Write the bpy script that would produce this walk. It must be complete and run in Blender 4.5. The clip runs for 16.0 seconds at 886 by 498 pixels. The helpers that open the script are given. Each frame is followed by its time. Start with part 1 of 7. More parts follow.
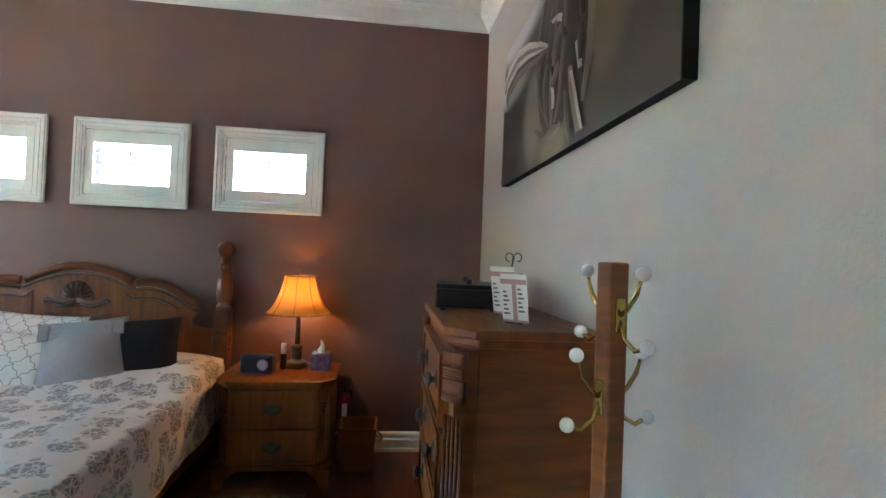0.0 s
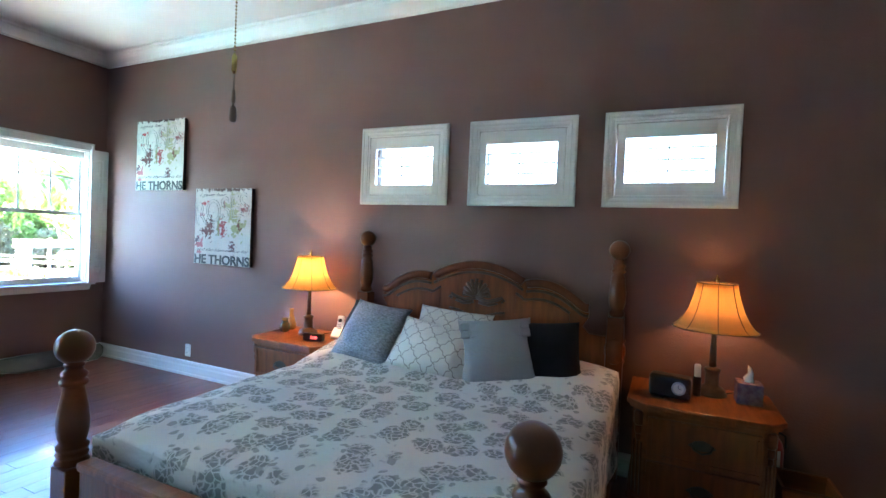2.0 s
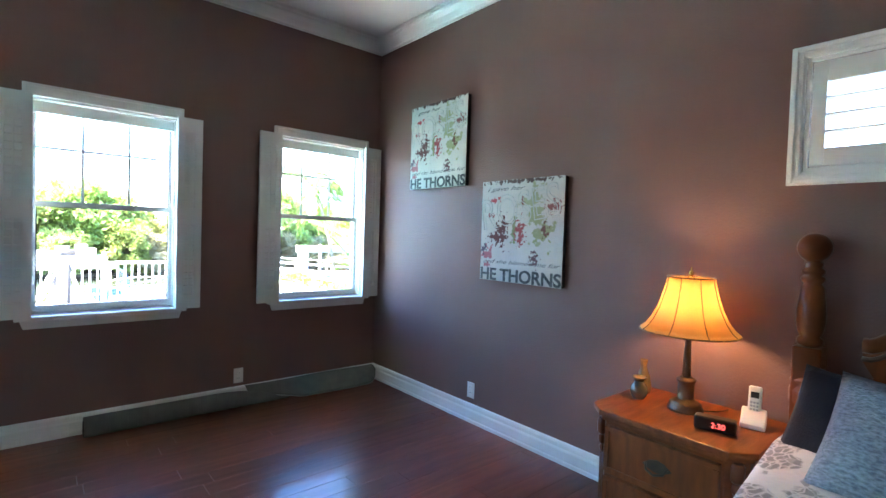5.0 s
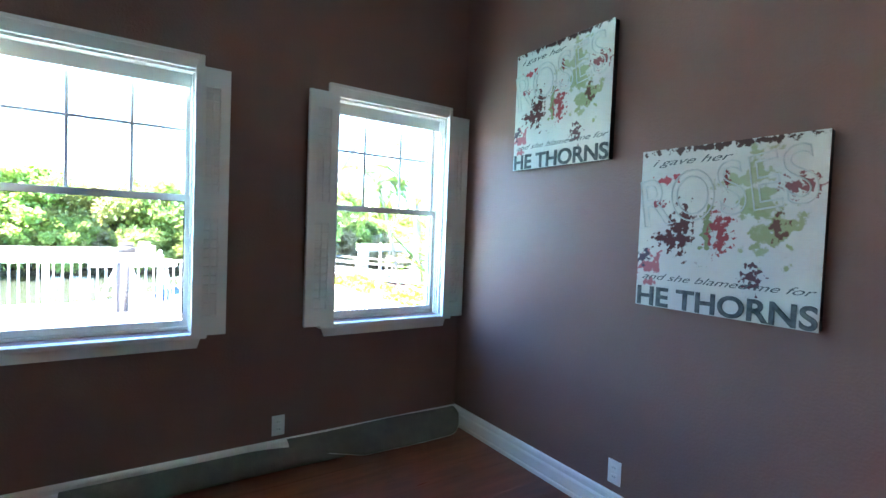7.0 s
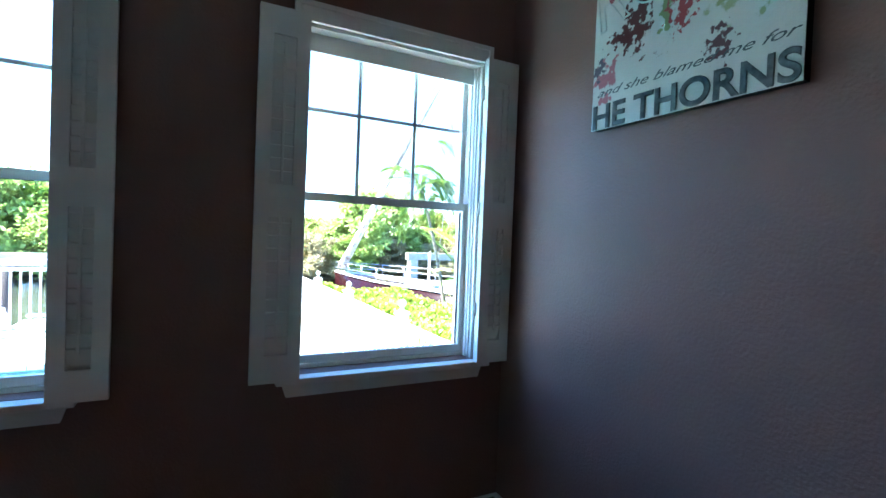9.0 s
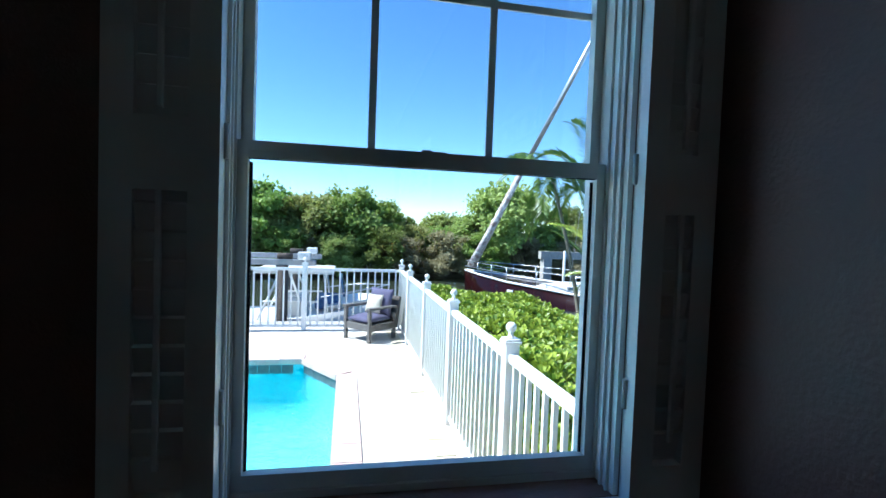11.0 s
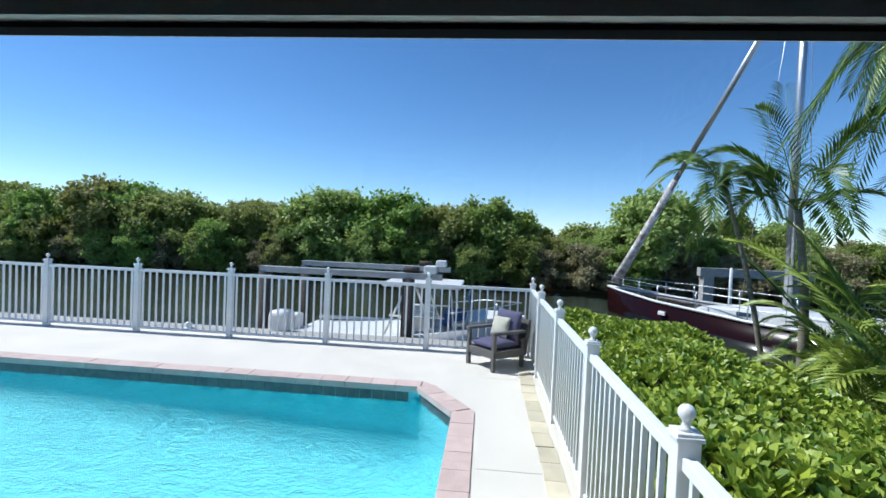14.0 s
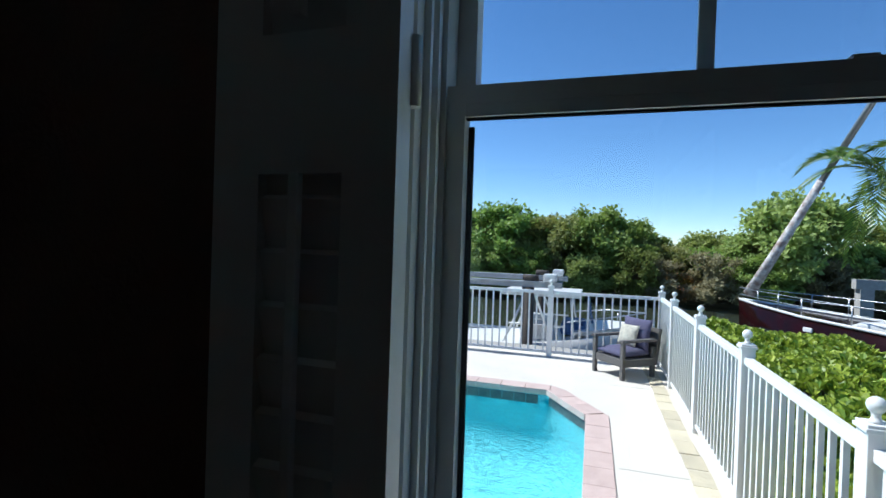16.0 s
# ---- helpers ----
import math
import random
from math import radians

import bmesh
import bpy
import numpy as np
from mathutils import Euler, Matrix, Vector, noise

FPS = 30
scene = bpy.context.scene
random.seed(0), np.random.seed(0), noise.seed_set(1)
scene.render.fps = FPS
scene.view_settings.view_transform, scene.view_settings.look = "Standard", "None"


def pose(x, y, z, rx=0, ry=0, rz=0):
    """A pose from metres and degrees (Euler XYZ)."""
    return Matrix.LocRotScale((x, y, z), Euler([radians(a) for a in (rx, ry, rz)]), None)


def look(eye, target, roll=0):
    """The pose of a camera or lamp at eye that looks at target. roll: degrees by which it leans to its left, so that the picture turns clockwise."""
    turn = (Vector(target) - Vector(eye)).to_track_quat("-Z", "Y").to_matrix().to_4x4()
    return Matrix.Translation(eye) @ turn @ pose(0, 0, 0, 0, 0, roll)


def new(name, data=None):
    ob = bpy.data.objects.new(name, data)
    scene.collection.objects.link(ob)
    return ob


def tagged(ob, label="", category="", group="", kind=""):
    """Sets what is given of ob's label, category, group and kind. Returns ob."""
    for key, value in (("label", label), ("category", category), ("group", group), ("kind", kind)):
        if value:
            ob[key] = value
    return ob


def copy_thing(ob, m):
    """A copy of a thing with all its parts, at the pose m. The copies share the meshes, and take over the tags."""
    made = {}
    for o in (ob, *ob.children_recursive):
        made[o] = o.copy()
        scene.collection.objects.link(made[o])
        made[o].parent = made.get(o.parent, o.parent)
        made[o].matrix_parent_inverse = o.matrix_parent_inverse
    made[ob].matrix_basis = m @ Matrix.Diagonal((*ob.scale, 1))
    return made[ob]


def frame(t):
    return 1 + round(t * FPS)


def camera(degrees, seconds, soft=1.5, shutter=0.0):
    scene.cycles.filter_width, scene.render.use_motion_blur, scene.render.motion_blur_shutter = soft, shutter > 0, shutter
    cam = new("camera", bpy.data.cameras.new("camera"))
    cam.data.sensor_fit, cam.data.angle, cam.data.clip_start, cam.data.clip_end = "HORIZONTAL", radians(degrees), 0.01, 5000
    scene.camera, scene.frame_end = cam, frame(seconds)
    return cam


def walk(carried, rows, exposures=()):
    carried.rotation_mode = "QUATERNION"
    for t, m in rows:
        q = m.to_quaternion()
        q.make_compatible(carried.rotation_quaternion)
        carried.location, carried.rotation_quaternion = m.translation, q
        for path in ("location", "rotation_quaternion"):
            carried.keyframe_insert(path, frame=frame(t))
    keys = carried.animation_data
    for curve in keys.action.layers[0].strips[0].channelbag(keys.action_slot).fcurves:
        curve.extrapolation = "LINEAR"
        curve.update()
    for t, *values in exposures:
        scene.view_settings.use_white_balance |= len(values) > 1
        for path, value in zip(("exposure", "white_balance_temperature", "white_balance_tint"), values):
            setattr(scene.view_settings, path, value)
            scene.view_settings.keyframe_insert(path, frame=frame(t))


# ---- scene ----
cam = camera(85.4, 16.0)
# seconds, eye, target, roll
PATH = [
    (0, (0.114, -0.006, 1.385), (0.354, 2.080, 1.424), 2.3),
    (0.5, (-0.077, 0.108, 1.364), (-0.116, 2.207, 1.402), 2.5),
    (1, (-0.270, 0.167, 1.374), (-0.629, 2.236, 1.384), 2.7),
    (1.5, (-0.488, 0.227, 1.386), (-1.100, 2.235, 1.370), 2.8),
    (2, (-0.720, 0.302, 1.403), (-1.597, 2.210, 1.359), 2.5),
    (2.5, (-0.962, 0.405, 1.393), (-2.072, 2.187, 1.345), 2.4),
    (3, (-1.203, 0.524, 1.385), (-2.518, 2.161, 1.330), 2.2),
    (3.5, (-1.467, 0.603, 1.371), (-2.923, 2.115, 1.318), 1.9),
    (4, (-1.708, 0.724, 1.394), (-3.210, 2.190, 1.330), 1.8),
    (4.5, (-1.981, 0.835, 1.390), (-3.509, 2.275, 1.332), 1.8),
    (5, (-2.253, 0.958, 1.383), (-3.850, 2.321, 1.322), 1.9),
    (5.2, (-2.387, 0.979, 1.377), (-4.004, 2.317, 1.315), 1.8),
    (7.5, (-3.584, 1.616, 1.370), (-5.356, 2.739, 1.295), 2.4),
    (7.7, (-3.667, 1.685, 1.361), (-5.448, 2.793, 1.287), 2.4),
    (8, (-3.773, 1.781, 1.348), (-5.566, 2.870, 1.276), 2.3),
    (10.4, (-4.906, 2.567, 1.345), (-6.914, 3.175, 1.281), 2.1),
    (10.5, (-4.937, 2.591, 1.347), (-6.955, 3.166, 1.275), 2.0),
    (11, (-5.231, 2.696, 1.350), (-7.289, 3.109, 1.274), 2.1),
    (11.5, (-5.499, 2.768, 1.372), (-7.577, 3.066, 1.295), 2.1),
    (12, (-5.744, 2.842, 1.378), (-7.832, 3.047, 1.303), 2.0),
    (12.5, (-5.949, 2.901, 1.402), (-8.046, 2.993, 1.329), 2.2),
    (13, (-6.041, 2.919, 1.407), (-8.140, 2.901, 1.338), 2.2),
    (13.5, (-6.060, 2.902, 1.409), (-8.156, 2.786, 1.344), 2.3),
    (14, (-6.077, 2.894, 1.413), (-8.169, 2.709, 1.358), 2.5),
    (14.5, (-6.056, 2.872, 1.416), (-8.144, 2.651, 1.370), 2.6),
    (15, (-5.977, 2.813, 1.389), (-8.059, 2.540, 1.356), 2.8),
    (15.5, (-5.867, 2.739, 1.369), (-7.929, 2.338, 1.341), 2.4),
    (16, (-5.730, 2.638, 1.344), (-7.734, 2.012, 1.324), 1.9),
]
EXPOSURES = [(0.0, 6.25, 7000, 19), (1.0, 6.15, 6600, 16), (2.0, 5.75, 6100, 14), (3.0, 5.5, 6100, 14), (5.2, 5.2, 6200, 14), (8.2, 4.7, 5800, 10), (10.3, 2.1, 5400, 4), (11.2, 1.2, 5400, 3), (12.2, 0.55, 5700, 6), (15.0, 0.45, 5700, 6), (16.0, 0.6, 5700, 6)]
walk(cam, [(t, look(eye, target, roll)) for t, eye, target, roll in PATH], EXPOSURES)

# ---- light ----
world = bpy.data.worlds.new("sky_world")
scene.world = world
world.use_nodes = True
wn = world.node_tree.nodes
sky = wn.new("ShaderNodeTexSky")
sky.sky_type = "NISHITA"
sky.sun_disc = False
SUN_FROM = Vector((-0.13, -0.74, 0.95)).normalized()
sky.sun_elevation = math.asin(SUN_FROM.z)
sky.sun_rotation = math.atan2(SUN_FROM.x, SUN_FROM.y)
sky.dust_density = 0.0
sky.air_density = 0.75
sky.ozone_density = 2.2
wn["Background"].inputs["Strength"].default_value = 0.095
clear = wn.new("ShaderNodeHueSaturation")
clear.inputs["Saturation"].default_value = 1.16
clear.inputs["Value"].default_value = 1.13
world.node_tree.links.new(sky.outputs["Color"], clear.inputs["Color"])
world.node_tree.links.new(clear.outputs["Color"], wn["Background"].inputs["Color"])
sun = new("sun", bpy.data.lights.new("sun", "SUN"))
sun.data.energy = 4.2
sun.data.angle = radians(0.5)
sun.data.color = (1.0, 0.95, 0.87)
sun.matrix_world = look(SUN_FROM * 60, (0, 0, 0))

LAMP_GLOW = 9.5

# ---- materials ----
def mat(name, a, b=None, scale=6.0, rough=0.6, metal=0.0, bump=0.0, bscale=60.0, stretch=(1, 1, 1), rand=0.0, emit=None, power=0.0, coat=0.0, rvar=0.0, detail=6.0):
    """A surface whose colour wanders between a and b, with fine relief."""
    m = bpy.data.materials.new(name)
    m.use_nodes = True
    n, l = m.node_tree.nodes, m.node_tree.links
    p = n["Principled BSDF"]
    b = b or tuple(c * 0.85 for c in a)
    tc = n.new("ShaderNodeTexCoord")
    mp = n.new("ShaderNodeMapping")
    mp.inputs["Scale"].default_value = stretch
    l.new(tc.outputs["Object"], mp.inputs["Vector"])
    src = mp.outputs["Vector"]
    oi = n.new("ShaderNodeObjectInfo")
    if rand:
        ad = n.new("ShaderNodeVectorMath")
        ad.operation = "MULTIPLY_ADD"
        l.new(oi.outputs["Random"], ad.inputs[0])
        ad.inputs[1].default_value = (37, 53, 71)
        l.new(src, ad.inputs[2])
        src = ad.outputs[0]
    t1 = n.new("ShaderNodeTexNoise")
    t1.inputs["Scale"].default_value = scale
    t1.inputs["Detail"].default_value = detail
    l.new(src, t1.inputs["Vector"])
    rp = n.new("ShaderNodeValToRGB")
    rp.color_ramp.elements[0].position, rp.color_ramp.elements[1].position = 0.32, 0.68
    rp.color_ramp.elements[0].color, rp.color_ramp.elements[1].color = (*a, 1), (*b, 1)
    l.new(t1.outputs["Fac"], rp.inputs["Fac"])
    col = rp.outputs["Color"]
    if rand:
        hs = n.new("ShaderNodeHueSaturation")
        mr = n.new("ShaderNodeMapRange")
        mr.inputs["To Min"].default_value, mr.inputs["To Max"].default_value = 1 - rand, 1 + rand
        l.new(oi.outputs["Random"], mr.inputs["Value"])
        l.new(mr.outputs["Result"], hs.inputs["Value"])
        l.new(col, hs.inputs["Color"])
        col = hs.outputs["Color"]
    l.new(col, p.inputs["Base Color"])
    p.inputs["Roughness"].default_value = rough
    p.inputs["Metallic"].default_value = metal
    p.inputs["Coat Weight"].default_value = coat
    p.inputs["Coat Roughness"].default_value = 0.08
    if rvar:
        mr2 = n.new("ShaderNodeMapRange")
        mr2.inputs["To Min"].default_value, mr2.inputs["To Max"].default_value = rough - rvar, rough + rvar
        l.new(t1.outputs["Fac"], mr2.inputs["Value"])
        l.new(mr2.outputs["Result"], p.inputs["Roughness"])
    if bump:
        t2 = n.new("ShaderNodeTexNoise")
        t2.inputs["Scale"].default_value = bscale
        t2.inputs["Detail"].default_value = 3
        l.new(src, t2.inputs["Vector"])
        bp = n.new("ShaderNodeBump")
        bp.inputs["Strength"].default_value = bump
        bp.inputs["Distance"].default_value = 0.01
        l.new(t2.outputs["Fac"], bp.inputs["Height"])
        l.new(bp.outputs["Normal"], p.inputs["Normal"])
    if emit:
        p.inputs["Emission Color"].default_value = (*emit, 1)
        p.inputs["Emission Strength"].default_value = power
    return m


def glass_mat(name, tint=(1, 1, 1), gloss=0.03, rough=0.0):
    m = bpy.data.materials.new(name)
    m.use_nodes = True
    n, l = m.node_tree.nodes, m.node_tree.links
    n.remove(n["Principled BSDF"])
    tr, gl, mx = n.new("ShaderNodeBsdfTransparent"), n.new("ShaderNodeBsdfGlossy"), n.new("ShaderNodeMixShader")
    tr.inputs["Color"].default_value = (*tint, 1)
    gl.inputs["Roughness"].default_value = rough
    mx.inputs[0].default_value = gloss
    l.new(tr.outputs[0], mx.inputs[1])
    l.new(gl.outputs[0], mx.inputs[2])
    l.new(mx.outputs[0], n["Material Output"].inputs["Surface"])
    return m


WALL = mat("mauve_brown_paint", (0.184, 0.098, 0.076), (0.168, 0.089, 0.069), 2.5, 0.55, bump=0.25, bscale=95)
WALL_E = mat("greige_paint", (0.50, 0.455, 0.40), (0.47, 0.43, 0.38), 2.5, 0.6, bump=0.25, bscale=95)
CEIL = mat("ceiling_paint", (0.78, 0.78, 0.76), (0.74, 0.74, 0.72), 3, 0.8, bump=0.2, bscale=80)
TRIM = mat("white_trim_paint", (0.78, 0.78, 0.75), (0.73, 0.73, 0.70), 4, 0.38, bump=0.05)
VINYL = mat("window_vinyl", (0.70, 0.69, 0.65), (0.62, 0.61, 0.57), 5, 0.45, bump=0.05)
STUCCO = mat("white_stucco", (0.72, 0.71, 0.68), (0.64, 0.63, 0.60), 5, 0.9, bump=0.6, bscale=40)
FLOORM = mat("cherry_floor_plank", (0.21, 0.060, 0.027), (0.145, 0.038, 0.017), 3.0, 0.30, bump=0.03, bscale=30, stretch=(9, 1, 1), rand=0.16, coat=0.30, rvar=0.05)
SUBFLOOR = mat("dark_subfloor", (0.03, 0.012, 0.008), None, 5, 0.8)
GLASS = glass_mat("window_glass")
DECK = mat("painted_concrete", (0.70, 0.645, 0.56), (0.62, 0.575, 0.50), 1.4, 0.85, bump=0.3, bscale=70)
COPING = mat("pink_brick_coping", (0.60, 0.46, 0.41), (0.51, 0.38, 0.335), 8, 0.8, bump=0.4, bscale=60, rand=0.06)
PAVER = mat("buff_paver", (0.64, 0.56, 0.40), (0.52, 0.46, 0.34), 7, 0.9, bump=0.5, bscale=50, rand=0.15)
PTILE = mat("waterline_tile", (0.055, 0.075, 0.085), (0.11, 0.125, 0.12), 14, 0.35, bump=0.1)
# turquoise plaster; its strong mottling paints rippled sunlight into the colour
PLASTER_CAUSTIC = mat("pool_plaster_caustics", (0.03, 0.31, 0.41), (0.34, 0.76, 0.79), 15, 0.7, bump=0.2, detail=1)
WOODW = mat("weathered_concrete_dock", (0.42, 0.40, 0.36), (0.34, 0.32, 0.29), 6, 0.9, bump=0.4)
FENCEM = mat("white_aluminium", (0.80, 0.80, 0.79), (0.74, 0.74, 0.73), 3, 0.4, bump=0.03)
SOIL = mat("soil_ground", (0.13, 0.10, 0.06), (0.07, 0.075, 0.03), 2, 0.95, bump=0.8, bscale=12)


def water_mat(name, tint, deep, bscale, strength, mirror=False, swell=0.05):
    m = bpy.data.materials.new(name)
    m.use_nodes = True
    n, l = m.node_tree.nodes, m.node_tree.links
    p = n["Principled BSDF"]
    tc = n.new("ShaderNodeTexCoord")
    mp = n.new("ShaderNodeMapping")
    mp.inputs["Scale"].default_value = (1, 0.7, 1)
    l.new(tc.outputs["Object"], mp.inputs["Vector"])
    t = n.new("ShaderNodeTexNoise")
    t.inputs["Scale"].default_value, t.inputs["Detail"].default_value = bscale, 4
    t.inputs["Distortion"].default_value = 1.2
    l.new(mp.outputs[0], t.inputs["Vector"])
    bp = n.new("ShaderNodeBump")
    bp.inputs["Strength"].default_value, bp.inputs["Distance"].default_value = strength, swell
    t2 = n.new("ShaderNodeTexNoise")
    t2.inputs["Scale"].default_value, t2.inputs["Detail"].default_value = bscale * 2.7, 3
    t2.inputs["Distortion"].default_value = 2.0
    l.new(mp.outputs[0], t2.inputs["Vector"])
    both = n.new("ShaderNodeMath")
    both.operation = "MULTIPLY_ADD"
    l.new(t2.outputs["Fac"], both.inputs[0])
    both.inputs[1].default_value = 0.8
    l.new(t.outputs["Fac"], both.inputs[2])
    l.new(both.outputs[0], bp.inputs["Height"])
    if mirror:
        p.inputs["Base Color"].default_value = (*deep, 1)
        p.inputs["Roughness"].default_value = 0.06
        p.inputs["IOR"].default_value = 1.33
        l.new(bp.outputs[0], p.inputs["Normal"])
        return m
    n.remove(p)
    rf, gl, mx, fr = n.new("ShaderNodeBsdfRefraction"), n.new("ShaderNodeBsdfGlossy"), n.new("ShaderNodeMixShader"), n.new("ShaderNodeFresnel")
    rf.inputs["Color"].default_value = (*tint, 1)
    rf.inputs["IOR"].default_value = 1.33
    rf.inputs["Roughness"].default_value = 0.0
    gl.inputs["Roughness"].default_value = 0.02
    fr.inputs["IOR"].default_value = 1.33
    for s in (rf, gl, fr):
        l.new(bp.outputs[0], s.inputs["Normal"])
    l.new(fr.outputs[0], mx.inputs[0])
    l.new(rf.outputs[0], mx.inputs[1])
    l.new(gl.outputs[0], mx.inputs[2])
    l.new(mx.outputs[0], n["Material Output"].inputs["Surface"])
    return m


POOLWATER = water_mat("pool_water", (0.82, 0.98, 0.99), None, 6.0, 1.0, swell=0.035)
CANAL = water_mat("canal_water", None, (0.035, 0.042, 0.028), 2.2, 0.30, True)


# ---- mesh helpers ----
def box(bm, x0, x1, y0, y1, z0, z1, bev=0.0):
    r = bmesh.ops.create_cube(bm, size=1.0)
    vs = r["verts"]
    for v in vs:
        v.co = Vector((x0 + (v.co.x + 0.5) * (x1 - x0), y0 + (v.co.y + 0.5) * (y1 - y0), z0 + (v.co.z + 0.5) * (z1 - z0)))
    if bev:
        es = list({e for v in vs for e in v.link_edges})
        bmesh.ops.bevel(bm, geom=es, offset=bev, segments=2, affect="EDGES", profile=0.6)
    return bm


def boxes(*rows, bev=0.0):
    bm = bmesh.new()
    for r in rows:
        box(bm, *r, bev=bev)
    return bm


def lathe(profile, seg=24, centre=(0, 0, 0), bm=None):
    """Turned shape from (radius, height) pairs."""
    bm = bm or bmesh.new()
    rings = []
    for r, z in profile:
        rings.append([bm.verts.new((centre[0] + r * math.cos(2 * math.pi * k / seg), centre[1] + r * math.sin(2 * math.pi * k / seg), centre[2] + z)) for k in range(seg)])
    for a, b in zip(rings, rings[1:]):
        for k in range(seg):
            f = bm.faces.new((a[k], a[(k + 1) % seg], b[(k + 1) % seg], b[k]))
            f.smooth = True
    bm.faces.new(list(reversed(rings[0])))
    bm.faces.new(rings[-1])
    return bm


def tube(points, radius, seg=8, bm=None, taper=1.0):
    """A round bar along points."""
    bm = bm or bmesh.new()
    pts = [Vector(p) for p in points]
    rings = []
    for i, p in enumerate(pts):
        d = (pts[min(i + 1, len(pts) - 1)] - pts[max(i - 1, 0)]).normalized()
        u = d.orthogonal().normalized() if abs(d.z) > 0.95 else d.cross(Vector((0, 0, 1))).normalized()
        w = d.cross(u)
        r = radius * (1 + (taper - 1) * i / max(1, len(pts) - 1))
        rings.append([bm.verts.new(p + r * (u * math.cos(2 * math.pi * k / seg) + w * math.sin(2 * math.pi * k / seg))) for k in range(seg)])
    for a, b in zip(rings, rings[1:]):
        for k in range(seg):
            f = bm.faces.new((a[k], a[(k + 1) % seg], b[(k + 1) % seg], b[k]))
            f.smooth = True
    bm.faces.new(list(reversed(rings[0])))
    bm.faces.new(rings[-1])
    bmesh.ops.recalc_face_normals(bm, faces=bm.faces)
    return bm


def prism(outline, axis, a, b, bm=None):
    """A slab: the 2D outline drawn in the plane across axis, from a to b along it."""
    bm = bm or bmesh.new()
    def at(p, d):
        return {"x": (d, p[0], p[1]), "y": (p[0], d, p[1]), "z": (p[0], p[1], d)}[axis]
    lo = [bm.verts.new(at(p, a)) for p in outline]
    hi = [bm.verts.new(at(p, b)) for p in outline]
    n = len(outline)
    fs = [bm.faces.new(lo), bm.faces.new(hi)]
    for k in range(n):
        fs.append(bm.faces.new((lo[k], lo[(k + 1) % n], hi[(k + 1) % n], hi[k])))
    bmesh.ops.recalc_face_normals(bm, faces=fs)
    return bm


def bevelled(bm, w=0.004, seg=2, angle=40):
    es = [e for e in bm.edges if len(e.link_faces) == 2 and e.calc_face_angle(0) > radians(angle)]
    bmesh.ops.bevel(bm, geom=es, offset=w, segments=seg, affect="EDGES", profile=0.6)
    return bm


ORIGIN = {}


def mesh_of(name, bm, material, smooth=False):
    me = bpy.data.meshes.new(name)
    if smooth:
        for f in bm.faces:
            f.smooth = True
    bm.to_mesh(me)
    bm.free()
    me.materials.append(material)
    return me


def thing(name, at, label, category, group="", kind=""):
    """An Empty at the base of a thing whose parts are drawn in world metres."""
    ob = new(name)
    ob.location = at
    ob.empty_display_size = 0.1
    ORIGIN[ob] = Vector(at)
    return tagged(ob, label, category, group, kind)


def part(name, bm, material, parent, label="", smooth=False):
    o = ORIGIN[parent]
    if o.length > 0:
        bmesh.ops.translate(bm, verts=bm.verts, vec=-o)
    ob = new(name, mesh_of(name, bm, material, smooth))
    ob.parent = parent
    ORIGIN[ob] = o
    if label:
        ob["label"] = label
    return ob


def solid(name, bm, material, label, category="", kind="structure", smooth=False):
    """A thing or a piece of the setting that is one mesh in world metres."""
    ob = new(name, mesh_of(name, bm, material, smooth))
    ORIGIN[ob] = Vector((0, 0, 0))
    return tagged(ob, label, category, "", kind)


# ---- rooms ----
XW, XE, YN, YS = -6.143, 0.79, 3.444, -3.2
TOP = 3.17
T = 0.20


def wall_with_holes(axis, at0, at1, lo, hi, z0, z1, holes):
    """Wall slab with rectangular openings (a0, a1, b0, b1) cut through it."""
    bm = bmesh.new()
    cuts = sorted({lo, hi, *[h[0] for h in holes], *[h[1] for h in holes]})
    for a, b in zip(cuts, cuts[1:]):
        hs = [h for h in holes if h[0] <= a + 1e-6 and h[1] >= b - 1e-6]
        spans = []
        z = z0
        for h in sorted(hs, key=lambda q: q[2]):
            spans.append((z, h[2]))
            z = h[3]
        spans.append((z, z1))
        for s0, s1 in spans:
            if axis == "x":
                box(bm, at0, at1, a, b, s0, s1)
            else:
                box(bm, a, b, at0, at1, s0, s1)
    bmesh.ops.remove_doubles(bm, verts=bm.verts, dist=1e-5)
    return bm


NWIN = [(-2.882, -2.149), (-1.986, -1.251), (-1.087, -0.355)]
NZ = (1.644, 2.227)
n_holes = [(a + 0.07, b - 0.07, NZ[0] + 0.07, NZ[1] - 0.07) for a, b in NWIN]
WWIN = [(0.898, 1.775), (2.435, 3.310)]
# unseen opening, added only to bring more daylight in from the west
GLAZED = (-1.55, -0.35, 0.02, 2.10)
w_holes = [(a + 0.030, b - 0.030, 0.80, 2.150) for a, b in WWIN] + [GLAZED]
solid("wall_north", wall_with_holes("y", YN, YN + T, XW - T, XE + T, -0.415, TOP, n_holes), WALL, "matte mauve-brown painted wall with three high windows")
solid("wall_west", wall_with_holes("x", XW - T, XW, YS - T, YN - 0.002, -0.415, TOP, w_holes), WALL, "matte mauve-brown painted wall with two sash windows")
solid("wall_east", boxes((XE, XE + T, YS - T, YN - 0.002, -0.415, TOP)), WALL_E, "pale greige painted wall")
solid("wall_south", boxes((XW - T, XE + T, YS - T, YS, -0.415, TOP)), WALL_E, "pale greige painted wall closing the room")
solid("ceiling", boxes((XW - T, XE + T, YS - T, YN + T, TOP + 0.002, TOP + 0.15)), CEIL, "white painted flat ceiling")
